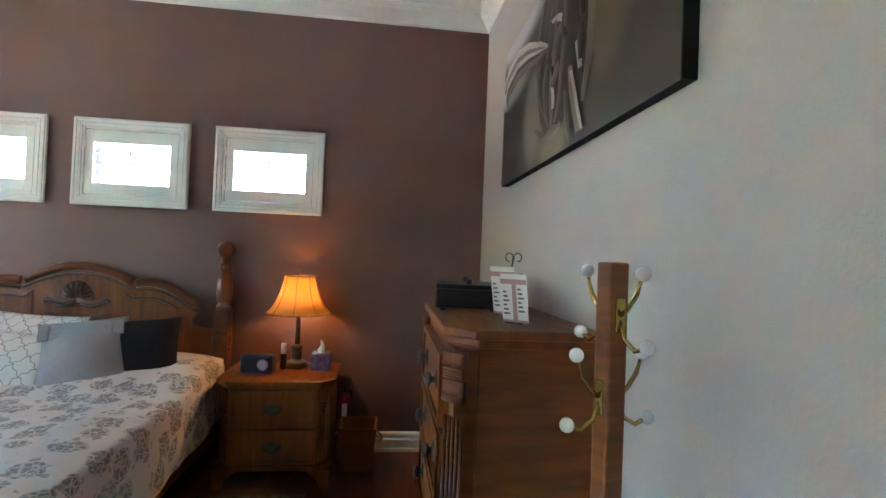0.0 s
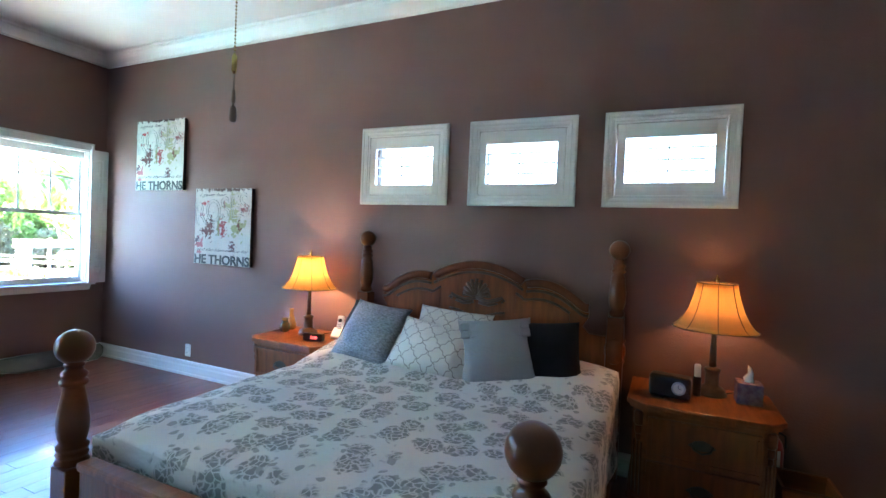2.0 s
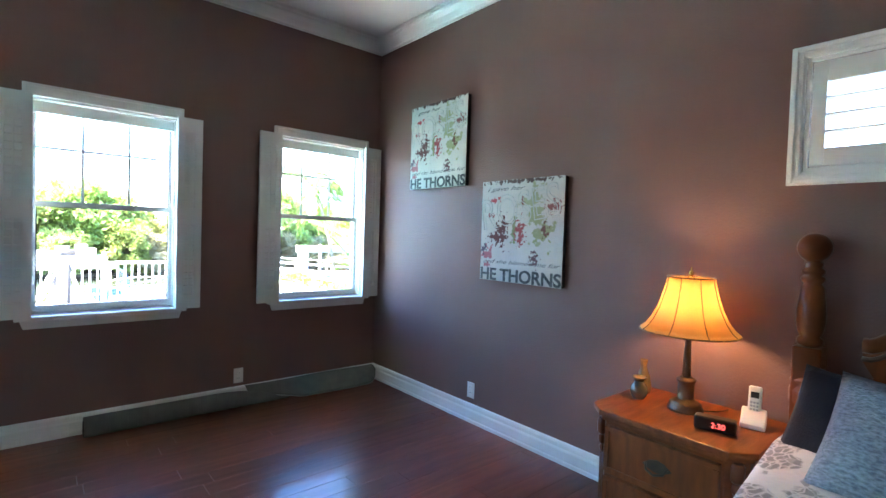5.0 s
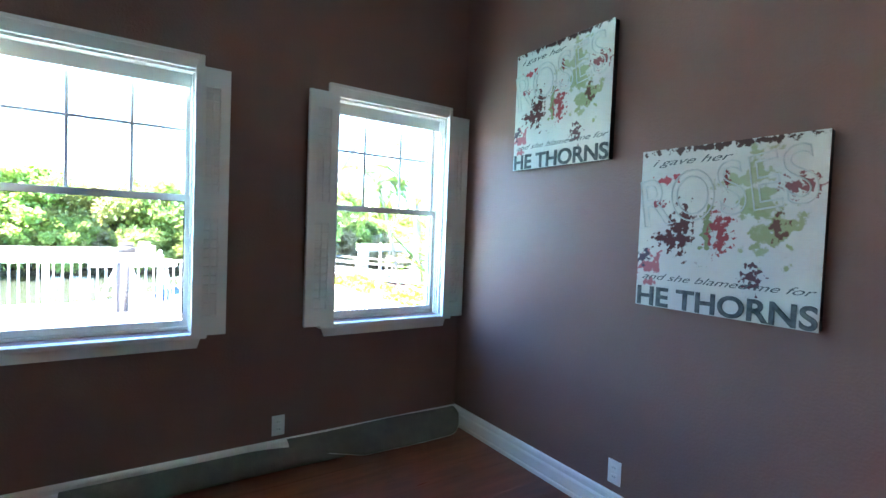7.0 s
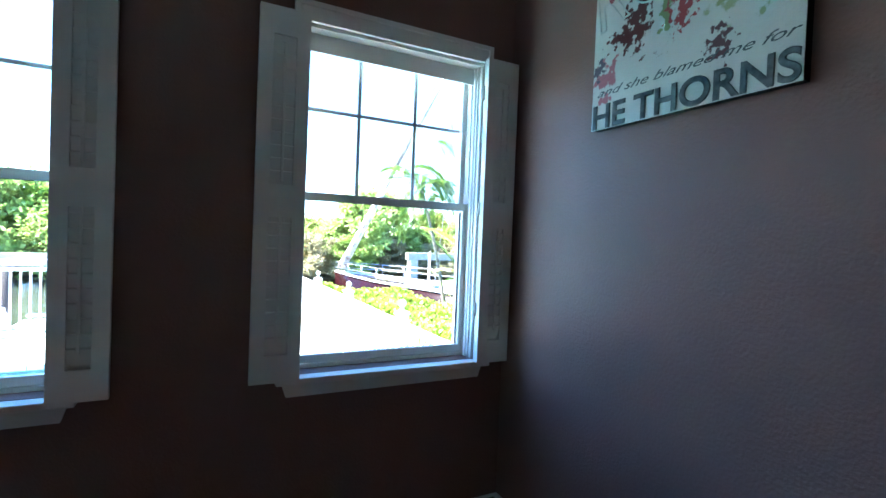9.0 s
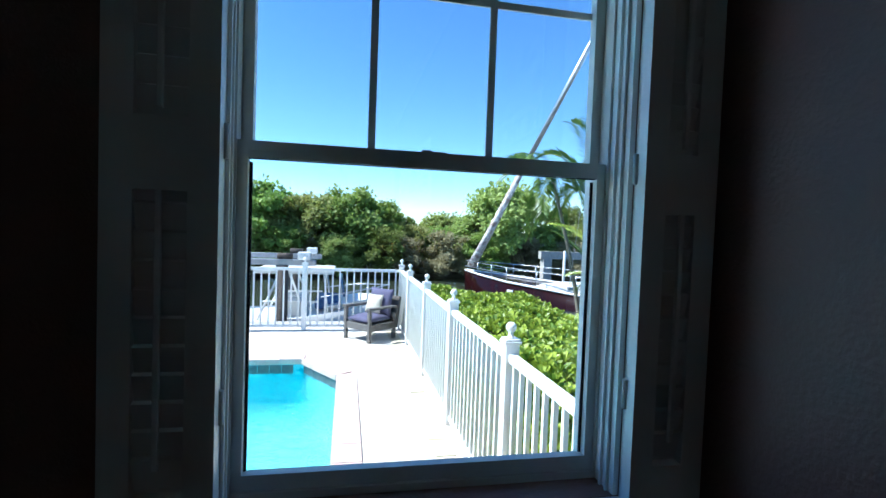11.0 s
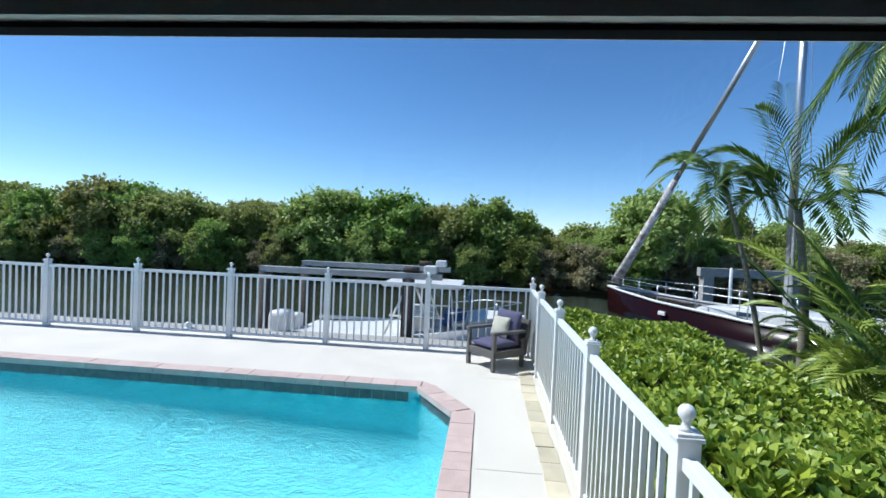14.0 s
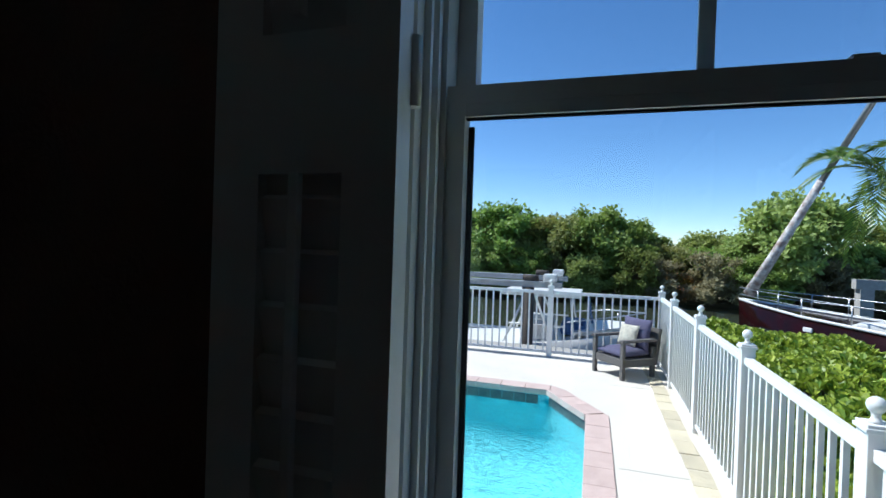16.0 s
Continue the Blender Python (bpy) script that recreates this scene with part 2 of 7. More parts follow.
solid("subfloor", boxes((XW, XE, YS, YN, -0.12, -0.016)), SUBFLOOR, "dark subfloor under the planks")
solid("roof", boxes((XW - 0.75, XE + 0.8, YS - 0.8, YN + 0.75, TOP + 0.16, TOP + 0.30)), STUCCO, "plain flat roof slab with overhang")


def moulding(name, prof, label):
    for nm, ax in (("north", 0), ("west", 1), ("east", 2), ("south", 3)):
        if ax == 0:
            o = [(YN - 0.001 - d, z) for d, z in prof]
            bm = prism(o, "x", XW + 0.002, XE - 0.002)
        elif ax == 1:
            o = [(XW + 0.001 + d, z) for d, z in prof]
            bm = prism(o, "y", YS + 0.002, YN - 0.004)
        elif ax == 2:
            o = [(XE - 0.001 - d, z) for d, z in prof]
            bm = prism(o, "y", YS + 0.002, YN - 0.004)
        else:
            o = [(YS + 0.001 + d, z) for d, z in prof]
            bm = prism(o, "x", XW + 0.002, XE - 0.002)
        solid(name, bm, TRIM, label)


moulding("baseboard", [(0, 0.001), (0.020, 0.001), (0.020, 0.022), (0.014, 0.026), (0.014, 0.080), (0.018, 0.084), (0.014, 0.093), (0.010, 0.097), (0.010, 0.116), (0.016, 0.121), (0.012, 0.134), (0.004, 0.139), (0, 0.139)], "white stepped baseboard moulding")
moulding("crown_trim", [(0, 3.045), (0.012, 3.045), (0.014, 3.062), (0.026, 3.068), (0.05, 3.10), (0.082, 3.125), (0.088, 3.142), (0.10, 3.146), (0.104, 3.168), (0, 3.168)], "white crown moulding under the ceiling")


# ---- windows ----
def frame_ring(axis, at0, at1, a0, a1, b0, b1, w, bm=None, wb=None):
    """Rectangular ring of bars, at0..at1 thick, w wide."""
    bm = bm or bmesh.new()
    wb = w if wb is None else wb
    for p, q, r, s in ((a0, a0 + w, b0, b1), (a1 - w, a1, b0, b1), (a0 + w, a1 - w, b1 - w, b1), (a0 + w, a1 - w, b0, b0 + wb)):
        if axis == "x":
            box(bm, at0, at1, p, q, r, s)
        else:
            box(bm, p, q, at0, at1, r, s)
    return bm


def sash_window(name, y0, y1):
    """Single-hung window with casing, stool, apron and two folded-back shutters."""
    z0, z1 = 0.80, 2.150
    a, b = y0 + 0.030, y1 - 0.030
    w = thing(name, (XW, (y0 + y1) / 2, z0), "white single-hung sash window with opened plantation shutters", "window", "", "structure")
    bm = bmesh.new()
    box(bm, XW + 0.001, XW + 0.02, y0, a, z0 - 0.02, 2.224, 0.003)
    box(bm, XW + 0.001, XW + 0.02, b, y1, z0 - 0.02, 2.224, 0.003)
    box(bm, XW + 0.001, XW + 0.022, a, b, 2.150, 2.224, 0.003)
    box(bm, XW + 0.02, XW + 0.03, y0, y0 + 0.022, z0 - 0.02, 2.224, 0.003)
    box(bm, XW + 0.02, XW + 0.03, y1 - 0.022, y1, z0 - 0.02, 2.224, 0.003)
    box(bm, XW + 0.02, XW + 0.03, y0 + 0.022, y1 - 0.022, 2.204, 2.224, 0.003)
    part("casing", bm, TRIM, w)
    bm = bmesh.new()
    box(bm, XW - 0.075, XW + 0.055, y0 - 0.03, y1 + 0.03, z0 - 0.028, z0 - 0.002, 0.006)
    part("window_sill", bm, TRIM, w)
    part("apron", prism([(y0 - 0.005, z0 - 0.029), (y1 + 0.005, z0 - 0.029), (y1 - 0.012, 0.719), (y0 + 0.012, 0.719)], "x", XW + 0.001, XW + 0.022), TRIM, w)
    bm = bmesh.new()
    box(bm, XW - 0.078, XW - 0.001, a, a + 0.012, z0, z1)
    box(bm, XW - 0.078, XW - 0.001, b - 0.012, b, z0, z1)
    box(bm, XW - 0.078, XW - 0.001, a + 0.012, b - 0.012, z1 - 0.012, z1)
    for k in (0.02, 0.045):
        box(bm, XW - k - 0.006, XW - k, a + 0.012, a + 0.019, z0, z1 - 0.012)
        box(bm, XW - k - 0.006, XW - k, b - 0.019, b - 0.012, z0, z1 - 0.012)
    part("jamb_lining", bm, TRIM, w)
    part("window_frame", frame_ring("x", XW - 0.175, XW - 0.076, a, b, z0 - 0.002, z1, 0.018), VINYL, w)
    # lower sash, inside
    ly0, ly1, lz1 = a + 0.018, b - 0.018, 1.514
    bm = frame_ring("x", XW - 0.104, XW - 0.082, ly0, ly1, z0 + 0.018, lz1, 0.020, wb=0.032)
    box(bm, XW - 0.095, XW - 0.083, ly0 + 0.02, ly1 - 0.02, 1.481, 1.505)
    s = part("lower_sash", bm, VINYL, w)
    bm = bmesh.new()
    box(bm, XW - 0.100, XW - 0.083, (a + b) / 2 - 0.028, (a + b) / 2 + 0.024, 1.5142, 1.5165, 0.001)
    box(bm, XW - 0.098, XW - 0.084, (a + b) / 2 - 0.028, (a + b) / 2 - 0.008, 1.5165, 1.519, 0.001)
    part("sash_lock", bm, VINYL, s, "small white cam lock")
    g = part("pane", boxes((XW - 0.099, XW - 0.096, ly0 + 0.015, ly1 - 0.015, z0 + 0.035, 1.492)), GLASS, s)
    g.visible_shadow = False
    bm = bmesh.new()
    gy0, gy1 = ly0 + 0.02, ly1 - 0.02
    box(bm, XW - 0.104, XW - 0.1, gy0, gy0 + 0.006, z0 + 0.05, 1.474)
    box(bm, XW - 0.104, XW - 0.1, gy1 - 0.006, gy1, z0 + 0.05, 1.474)
    # added dark strip that gives the rail's underside its shade by colour
    box(bm, XW - 0.0950, XW - 0.0880, gy0, gy1, 1.4790, 1.4808)
    part("glazing_bead", bm, BEAD_SHADE, s, "dark rubber glazing beads and a dark strip painting shade under the rail")
    # upper sash, outside
    bm = frame_ring("x", XW - 0.142, XW - 0.116, ly0, ly1, 1.498, z1 - 0.018, 0.022, wb=0.019)
    u = part("upper_sash", bm, VINYL, w)
    g = part("pane", boxes((XW - 0.134, XW - 0.130, ly0 + 0.017, ly1 - 0.017, 1.512, z1 - 0.035)), GLASS, u)
    g.visible_shadow = False
    for off in (-0.131, 0.131):
        y = (ly0 + ly1) / 2 + off
        part("muntin", boxes((XW - 0.1415, XW - 0.1365, y - 0.008, y + 0.008, 1.517, z1 - 0.040)), VINYL, u)
    part("muntin", boxes((XW - 0.1410, XW - 0.1370, ly0 + 0.022, ly1 - 0.022, 1.852, 1.868)), VINYL, u)
    # opaque white band added across the top of the opening
    part("roller_shade", boxes((XW - 0.062, XW - 0.052, a + 0.022, b - 0.022, z1 - 0.085, z1 - 0.014), bev=0.002), TRIM, w, "plain white band across the window head")
    # shutters folded back against the wall
    for side in (-1, 1):
        p0, p1 = (y0 - 0.125, y0 + 0.052) if side < 0 else (y1 - 0.044, min(y1 + 0.118, YN - 0.008))
        sz0, sz1, x0, x1 = 0.791, 2.158, XW + 0.034, XW + 0.062
        sh = part("shutter", frame_ring("x", x0, x1, p0, p1, sz0, sz1, 0.048, wb=0.1), TRIM, w, "white louvred shutter panel folded open")
        bm = boxes((x0, x1, p0 + 0.048, p1 - 0.048, sz1 - 0.10, sz1 - 0.048), (x0, x1, p0 + 0.048, p1 - 0.048, 1.40, 1.52), (x0 + 0.0005, x0 + 0.003, p0 + 0.048, p1 - 0.048, sz0 + 0.1, sz1 - 0.1))
        part("shutter_rail", bm, TRIM, sh)
        z = sz0 + 0.115
        bm = bmesh.new()
        while z < sz1 - 0.12:
            if not 1.40 < z < 1.505:
                v = [bm.verts.new((xx, yy, z + zz)) for xx, zz in ((x0 + 0.004, 0), (x0 + 0.012, -0.004), (x1 - 0.002, 0.050), (x1 - 0.010, 0.054)) for yy in (p0 + 0.049, p1 - 0.049)]
                for q in ((0, 1, 3, 2), (2, 3, 5, 4), (4, 5, 7, 6), (6, 7, 1, 0), (0, 2, 4, 6), (1, 7, 5, 3)):
                    bm.faces.new([v[i] for i in q])
            z += 0.047
        bmesh.ops.recalc_face_normals(bm, faces=bm.faces)
        part("louvre_bank", bm, TRIM, sh)
        ym = (p0 + p1) / 2
        bm = boxes((x1 + 0.0005, x1 + 0.009, ym - 0.005, ym + 0.005, sz0 + 0.15, 1.40), (x1 + 0.0005, x1 + 0.009, ym - 0.005, ym + 0.005, 1.53, sz1 - 0.13), bev=0.002)
        part("tilt_rod", bm, TRIM, sh)
        for hz in (1.0, 1.46, 1.98):
            bm = lathe([(0.006, 0), (0.006, 0.06)], 10, (x0 - 0.004, p1 + 0.001 if side < 0 else p0 - 0.001, hz))
            box(bm, XW + 0.021, x0 - 0.001, (a - 0.004) if side < 0 else b - 0.012, (a + 0.012) if side < 0 else b + 0.004, hz, hz + 0.06)
            part("hinge", bm, VINYL, sh, "small painted hinge")
    return w


BEAD_SHADE = mat("dark_bead_and_shade", (0.010, 0.012, 0.018), None, 5, 0.95)
BEAD_SHADE.node_tree.nodes["Principled BSDF"].inputs["Specular IOR Level"].default_value = 0.1
sash_window("window_1", *WWIN[1])
sash_window("window_2", *WWIN[0])


def high_window(name, x0, x1):
    """Small fixed window with moulded frame and a louvred shutter, slats open flat."""
    z0, z1 = NZ
    w = thing(name, ((x0 + x1) / 2, YN, z0), "small high window with white moulded frame and open louvres", "window", "", "structure")
    bm = frame_ring("y", YN - 0.022, YN - 0.001, x0, x1, z0, z1, 0.055)
    frame_ring("y", YN - 0.032, YN - 0.0225, x0 + 0.006, x1 - 0.006, z0 + 0.006, z1 - 0.006, 0.018, bm)
    frame_ring("y", YN - 0.028, YN - 0.0225, x0 + 0.034, x1 - 0.034, z0 + 0.034, z1 - 0.034, 0.012, bm)
    frame_ring("y", YN - 0.016, YN - 0.001, x0 + 0.0555, x1 - 0.0555, z0 + 0.0555, z1 - 0.0555, 0.016, bm)
    part("window_frame", bevelled(bm, 0.002, 1), TRIM, w)
    a, b, c, d = x0 + 0.075, x1 - 0.075, z0 + 0.075, z1 - 0.075
    bm = bmesh.new()
    for r in ((a, a + 0.05, c, d), (b - 0.05, b, c, d), (a + 0.05, b - 0.05, d - 0.085, d), (a + 0.05, b - 0.05, c, c + 0.075)):
        box(bm, r[0], r[1], YN - 0.012, YN + 0.016, r[2], r[3], 0.002)
    sh = part("shutter", bm, TRIM, w, "white louvred shutter panel")
    n = 4
    h = (d - 0.085 - c - 0.075) / n
    for k in range(n + 1):
        z = c + 0.075 + h * k
        if k in (0, n):
            continue
        part("slat", boxes((a + 0.051, b - 0.051, YN - 0.026, YN + 0.03, z - 0.0035, z + 0.0035), bev=0.0015), TRIM, sh)
    xm = (a + b) / 2
    part("tilt_rod", boxes((xm - 0.004, xm + 0.004, YN - 0.036, YN - 0.0275, c + 0.10, d - 0.11)), TRIM, sh)
    for hx in (a - 0.001, ):
        for hz in (c + 0.07, d - 0.12):
            part("hinge", lathe([(0.005, 0), (0.005, 0.05)], 8, (hx, YN - 0.016, hz)), TRIM, sh)
    part("outer_frame", frame_ring("y", YN + 0.12, YN + 0.17, x0 + 0.07, x1 - 0.07, z0 + 0.07, z1 - 0.07, 0.03), VINYL, w)
    g = part("pane", boxes((x0 + 0.09, x1 - 0.09, YN + 0.143, YN + 0.147, z0 + 0.09, z1 - 0.09)), GLASS, w)
    g.visible_shadow = False


# frame and pane of the added daylight opening, out of view
door = thing("door_1", (XW - 0.1, -0.95, 0), "unseen glazed opening with white frame, added to let daylight in", "door", "", "structure")
part("door_frame", frame_ring("x", XW - 0.14, XW - 0.06, GLAZED[0], GLAZED[1], GLAZED[2], GLAZED[3], 0.08), VINYL, door)
g = part("pane", boxes((XW - 0.102, XW - 0.098, -1.47, -0.43, 0.10, 2.02)), GLASS, door)
g.visible_shadow = False
for k, (a, b) in enumerate(NWIN):
    high_window("window_%d" % (k + 3), a, b)

# ---- garden ----
DZ = -0.415
WATER = -1.75
FX, FY = -13.70, 3.665
PX0, PX1, PY0, PY1 = -11.77, -7.55, -7.4, 2.64
CX, CY = 0.72, 0.45

# deck slab with the pool cut out (the north-west corner is cut off)
def deck_mesh():
    bm = bmesh.new()
    x0, x1, y0, y1 = FX - 0.32, XW - T, -14.0, 3.74
    cells = [((x0, y0), (x1, y0), (x1, PY0 - 0.22), (x0, PY0 - 0.22)),
             ((x0, PY0 - 0.22), (PX0 - 0.22, PY0 - 0.22), (PX0 - 0.22, y1), (x0, y1)),
             ((PX1 + 0.22, PY0 - 0.22), (x1, PY0 - 0.22), (x1, y1), (PX1 + 0.22, y1)),
             ((PX0 - 0.22, PY1 + 0.22), (PX1 + 0.22, PY1 + 0.22), (PX1 + 0.22, y1), (PX0 - 0.22, y1)),
             ((PX0 - 0.22, PY1 - CY + 0.06), (PX0 + CX - 0.06, PY1 + 0.22), (PX0 - 0.22, PY1 + 0.22))]
    for cell in cells:
        prism(cell, "z", DZ - 0.30, DZ, bm)
    return bm


solid("deck_pavement", deck_mesh(), DECK, "pale painted concrete pool deck")
inner = [(PX0, PY0), (PX1, PY0), (PX1, PY1), (PX0 + CX, PY1), (PX0, PY1 - CY)]
bm = bmesh.new()
top = [bm.verts.new((x, y, DZ - 0.02)) for x, y in inner]
low = [bm.verts.new((x, y, -0.575 - max(0.40, 1.01 + 0.10 * y))) for x, y in inner]
for k in range(5):
    bm.faces.new((top[k], top[(k + 1) % 5], low[(k + 1) % 5], low[k]))
bm.faces.new(low)
bmesh.ops.recalc_face_normals(bm, faces=bm.faces)
bmesh.ops.reverse_faces(bm, faces=bm.faces)
foot = [e for e in bm.edges if len(e.link_faces) == 2 and all(v in low for v in e.verts)]
bmesh.ops.bevel(bm, geom=foot, offset=0.14, segments=4, affect="EDGES", profile=0.5)
solid("pool_basin", bm, PLASTER_CAUSTIC, "turquoise plaster swimming pool basin with ripple light mottled into its colour")
bm = bmesh.new()
bm.faces.new([bm.verts.new((x, y, DZ - 0.16)) for x, y in inner])
w = solid("pool_water", bm, POOLWATER, "clear turquoise rippling pool water")
w.visible_shadow = False
solid("ground", boxes((-14.02, 300, -300, -14.0, -3.0, -0.46), (-6.3, 300, -14.0, 3.42, -3.0, -0.5), (-14.02, 300, 3.42, 8.2, -3.0, -0.46), (-9.5, 300, 8.2, 300, -3.0, -0.47), (-400, -37.0, -300, 300, -3.0, -1.55)), SOIL, "dark soil ground reaching to the horizon")
solid("canal_bed", boxes((-60, -13.99, -120, 140, -3.2, -2.9)), SOIL, "dark canal bed under the water")
bm = bmesh.new()
bm.faces.new([bm.verts.new(p) for p in ((-400, -300, WATER), (-14.01, -300, WATER), (-14.01, 8.21, WATER), (-9.49, 8.21, WATER), (-9.49, 300, WATER), (-400, 300, WATER))])
solid("canal_water", bm, CANAL, "dark green rippled canal water")

# ---- pool edge ----
def coping_run(p0, p1, pool, mesh):
    """Bricks laid side by side from p0 to p1, their length across the edge."""
    a, b = Vector(p0), Vector(p1)
    d = (b - a).normalized()
    ang = math.atan2(d.y, d.x)
    n = round((b - a).length / 0.305)
    fit_len = Matrix.Diagonal(((b - a).length / n / 0.305, 1, 1, 1))
    for k in range(n):
        q = a + (b - a) * ((k + 0.5) / n)
        ob = new("brick", mesh)
        ob.parent = pool
        ob.matrix_basis = pose(q.x, q.y, DZ + 0.004 * random.random(), 0, 0, math.degrees(ang) + random.uniform(-0.4, 0.4)) @ fit_len


coping = thing("pool_coping", (0, 0, 0), "pink brick coping round the pool edge", "coping", "", "structure")
bm = boxes((-0.1505, 0.1505, -0.118, 0.118, -0.06, 0.012), bev=0.006)
brick_mesh = mesh_of("brick", bm, COPING)
W2 = 0.10
coping_run((PX0 - W2, PY1 - CY + 0.0, 0), (PX0 - W2, PY0, 0), coping, brick_mesh)
coping_run((PX0 - W2 + 0.06, PY1 - CY + 0.06, 0), (PX0 + CX - 0.04, PY1 + W2 - 0.03, 0), coping, brick_mesh)
coping_run((PX0 + CX + 0.0, PY1 + W2, 0), (PX1, PY1 + W2, 0), coping, brick_mesh)
part("mortar_bed", boxes((PX0 - 0.22, PX0 - 0.005, PY0, PY1 - CY - 0.02, DZ - 0.06, DZ - 0.002), (PX0 + CX, PX1, PY1 + 0.005, PY1 + 0.22, DZ - 0.06, DZ - 0.002)), COPING, coping)
part("mortar_bed", prism([(PX0, PY1 - CY - 0.02), (PX0 + CX, PY1 + 0.005), (PX0 + CX, PY1 + 0.215), (PX0 + CX - 0.06, PY1 + 0.215), (PX0 - 0.215, PY1 - CY + 0.06), (PX0 - 0.215, PY1 - CY - 0.02)], "z", DZ - 0.06, DZ + 0.003), COPING, coping)
tiles = thing("waterline_tiles", (0, 0, 0), "dark blue-grey tile band at the waterline", "tile band", "", "structure")
bm = bmesh.new()
y = PY0
while y < PY1 - CY - 0.15:
    box(bm, PX0 + 0.001, PX0 + 0.009, y + 0.002, y + 0.148, DZ - 0.21, DZ - 0.065)
    y += 0.15
x = PX0 + CX
while x < PX1 - 0.15:
    box(bm, x + 0.002, x + 0.148, PY1 - 0.009, PY1 - 0.001, DZ - 0.21, DZ - 0.065)
    x += 0.15
for k in range(7):
    q0 = Vector((PX0 + CX * k / 7, PY1 - CY + CY * k / 7, 0))
    q1 = Vector((PX0 + CX * (k + 0.97) / 7, PY1 - CY + CY * (k + 0.97) / 7, 0))
    nn = Vector((0.0071, -0.0071, 0))
    prism([(p.x, p.y) for p in (q0, q1, q1 + nn, q0 + nn)], "z", DZ - 0.21, DZ - 0.065, bm)
t = part("tile_band", bm, PTILE, tiles)
t["kind"] = "stuff"
pavers = thing("paver_strip", (0, 0, 0), "strip of buff pavers along the fence foot", "pavers", "", "structure")
pm = mesh_of("paver", boxes((-0.145, 0.145, -0.085, 0.085, -0.1, 0.0), bev=0.006), PAVER)
for k in range(24):
    ob = new("paver", pm)
    ob.parent = pavers
    ob.matrix_basis = pose(-6.6 - 0.30 * k, 3.50 + random.uniform(-0.01, 0.01), DZ + 0.008 + random.uniform(-0.004, 0.004), 0, 0, random.uniform(-2, 2))
for x in (-9.85, -12.35):
    bm = boxes((x - 0.003, x + 0.003, 2.90, 3.415, DZ - 0.001, DZ + 0.002))
    solid("deck_joint", bm, WOODW, "thin grey joint line across the deck")

# ---- fence ----
fence = thing("fence", (FX, FY, DZ), "white metal picket fence with ball finials", "fence")
FPOST = [(x, FY) for x in (-6.43, -7.917, -9.48, -10.97, -12.54)] + [(FX, FY)] + [(FX, FY - 1.652 * k) for k in range(1, 8)]


def fence_post(p):
    x, y = p
    b = part("post", boxes((x - 0.042, x + 0.042, y - 0.042, y + 0.042, DZ, 0.705), bev=0.004), FENCEM, fence)
    bm = boxes((x - 0.052, x + 0.052, y - 0.052, y + 0.052, 0.705, 0.722), (x - 0.046, x + 0.046, y - 0.046, y + 0.046, 0.722, 0.735), bev=0.004)
    part("cap", bm, FENCEM, b)
    part("finial", lathe([(0.030, 0.735), (0.018, 0.745), (0.014, 0.760), (0.017, 0.770)] + [(0.032 * math.sin(a), 0.800 - 0.032 * math.cos(a)) for a in [0.55 + 0.29 * k for k in range(9)]] + [(0.004, 0.832)], 18, (x, y, 0)), FENCEM, b)


for p in FPOST:
    fence_post(p)
pick_n = mesh_of("picket", boxes((-0.0125, 0.0125, -0.0125, 0.0125, -0.33, 0.60)), FENCEM)
for a, b in zip(FPOST, FPOST[1:]):
    if a[1] == b[1]:
        lo, hi = min(a[0], b[0]) + 0.042, max(a[0], b[0]) - 0.042
        for z0, z1, w_ in ((0.60, 0.648, 0.025), (DZ + 0.05, DZ + 0.09, 0.02)):
            part("rail", boxes((lo, hi, FY - w_, FY + w_, z0, z1), bev=0.004), FENCEM, fence)
        n = round((hi - lo) / 0.112)
        spots = [(lo + (hi - lo) * (k + 0.5) / n, FY) for k in range(n)]
    else:
        lo, hi = min(a[1], b[1]) + 0.042, max(a[1], b[1]) - 0.042
        for z0, z1, w_ in ((0.60, 0.648, 0.025), (DZ + 0.05, DZ + 0.09, 0.02)):
            part("rail", boxes((FX - w_, FX + w_, lo, hi, z0, z1), bev=0.004), FENCEM, fence)
        n = round((hi - lo) / 0.118)
        spots = [(FX, lo + (hi - lo) * (k + 0.5) / n) for k in range(n)]
    for s in spots:
        ob = new("picket", pick_n)
        ob.parent = fence
        ob.location = Vector((s[0], s[1], 0)) - Vector((FX, FY, DZ))

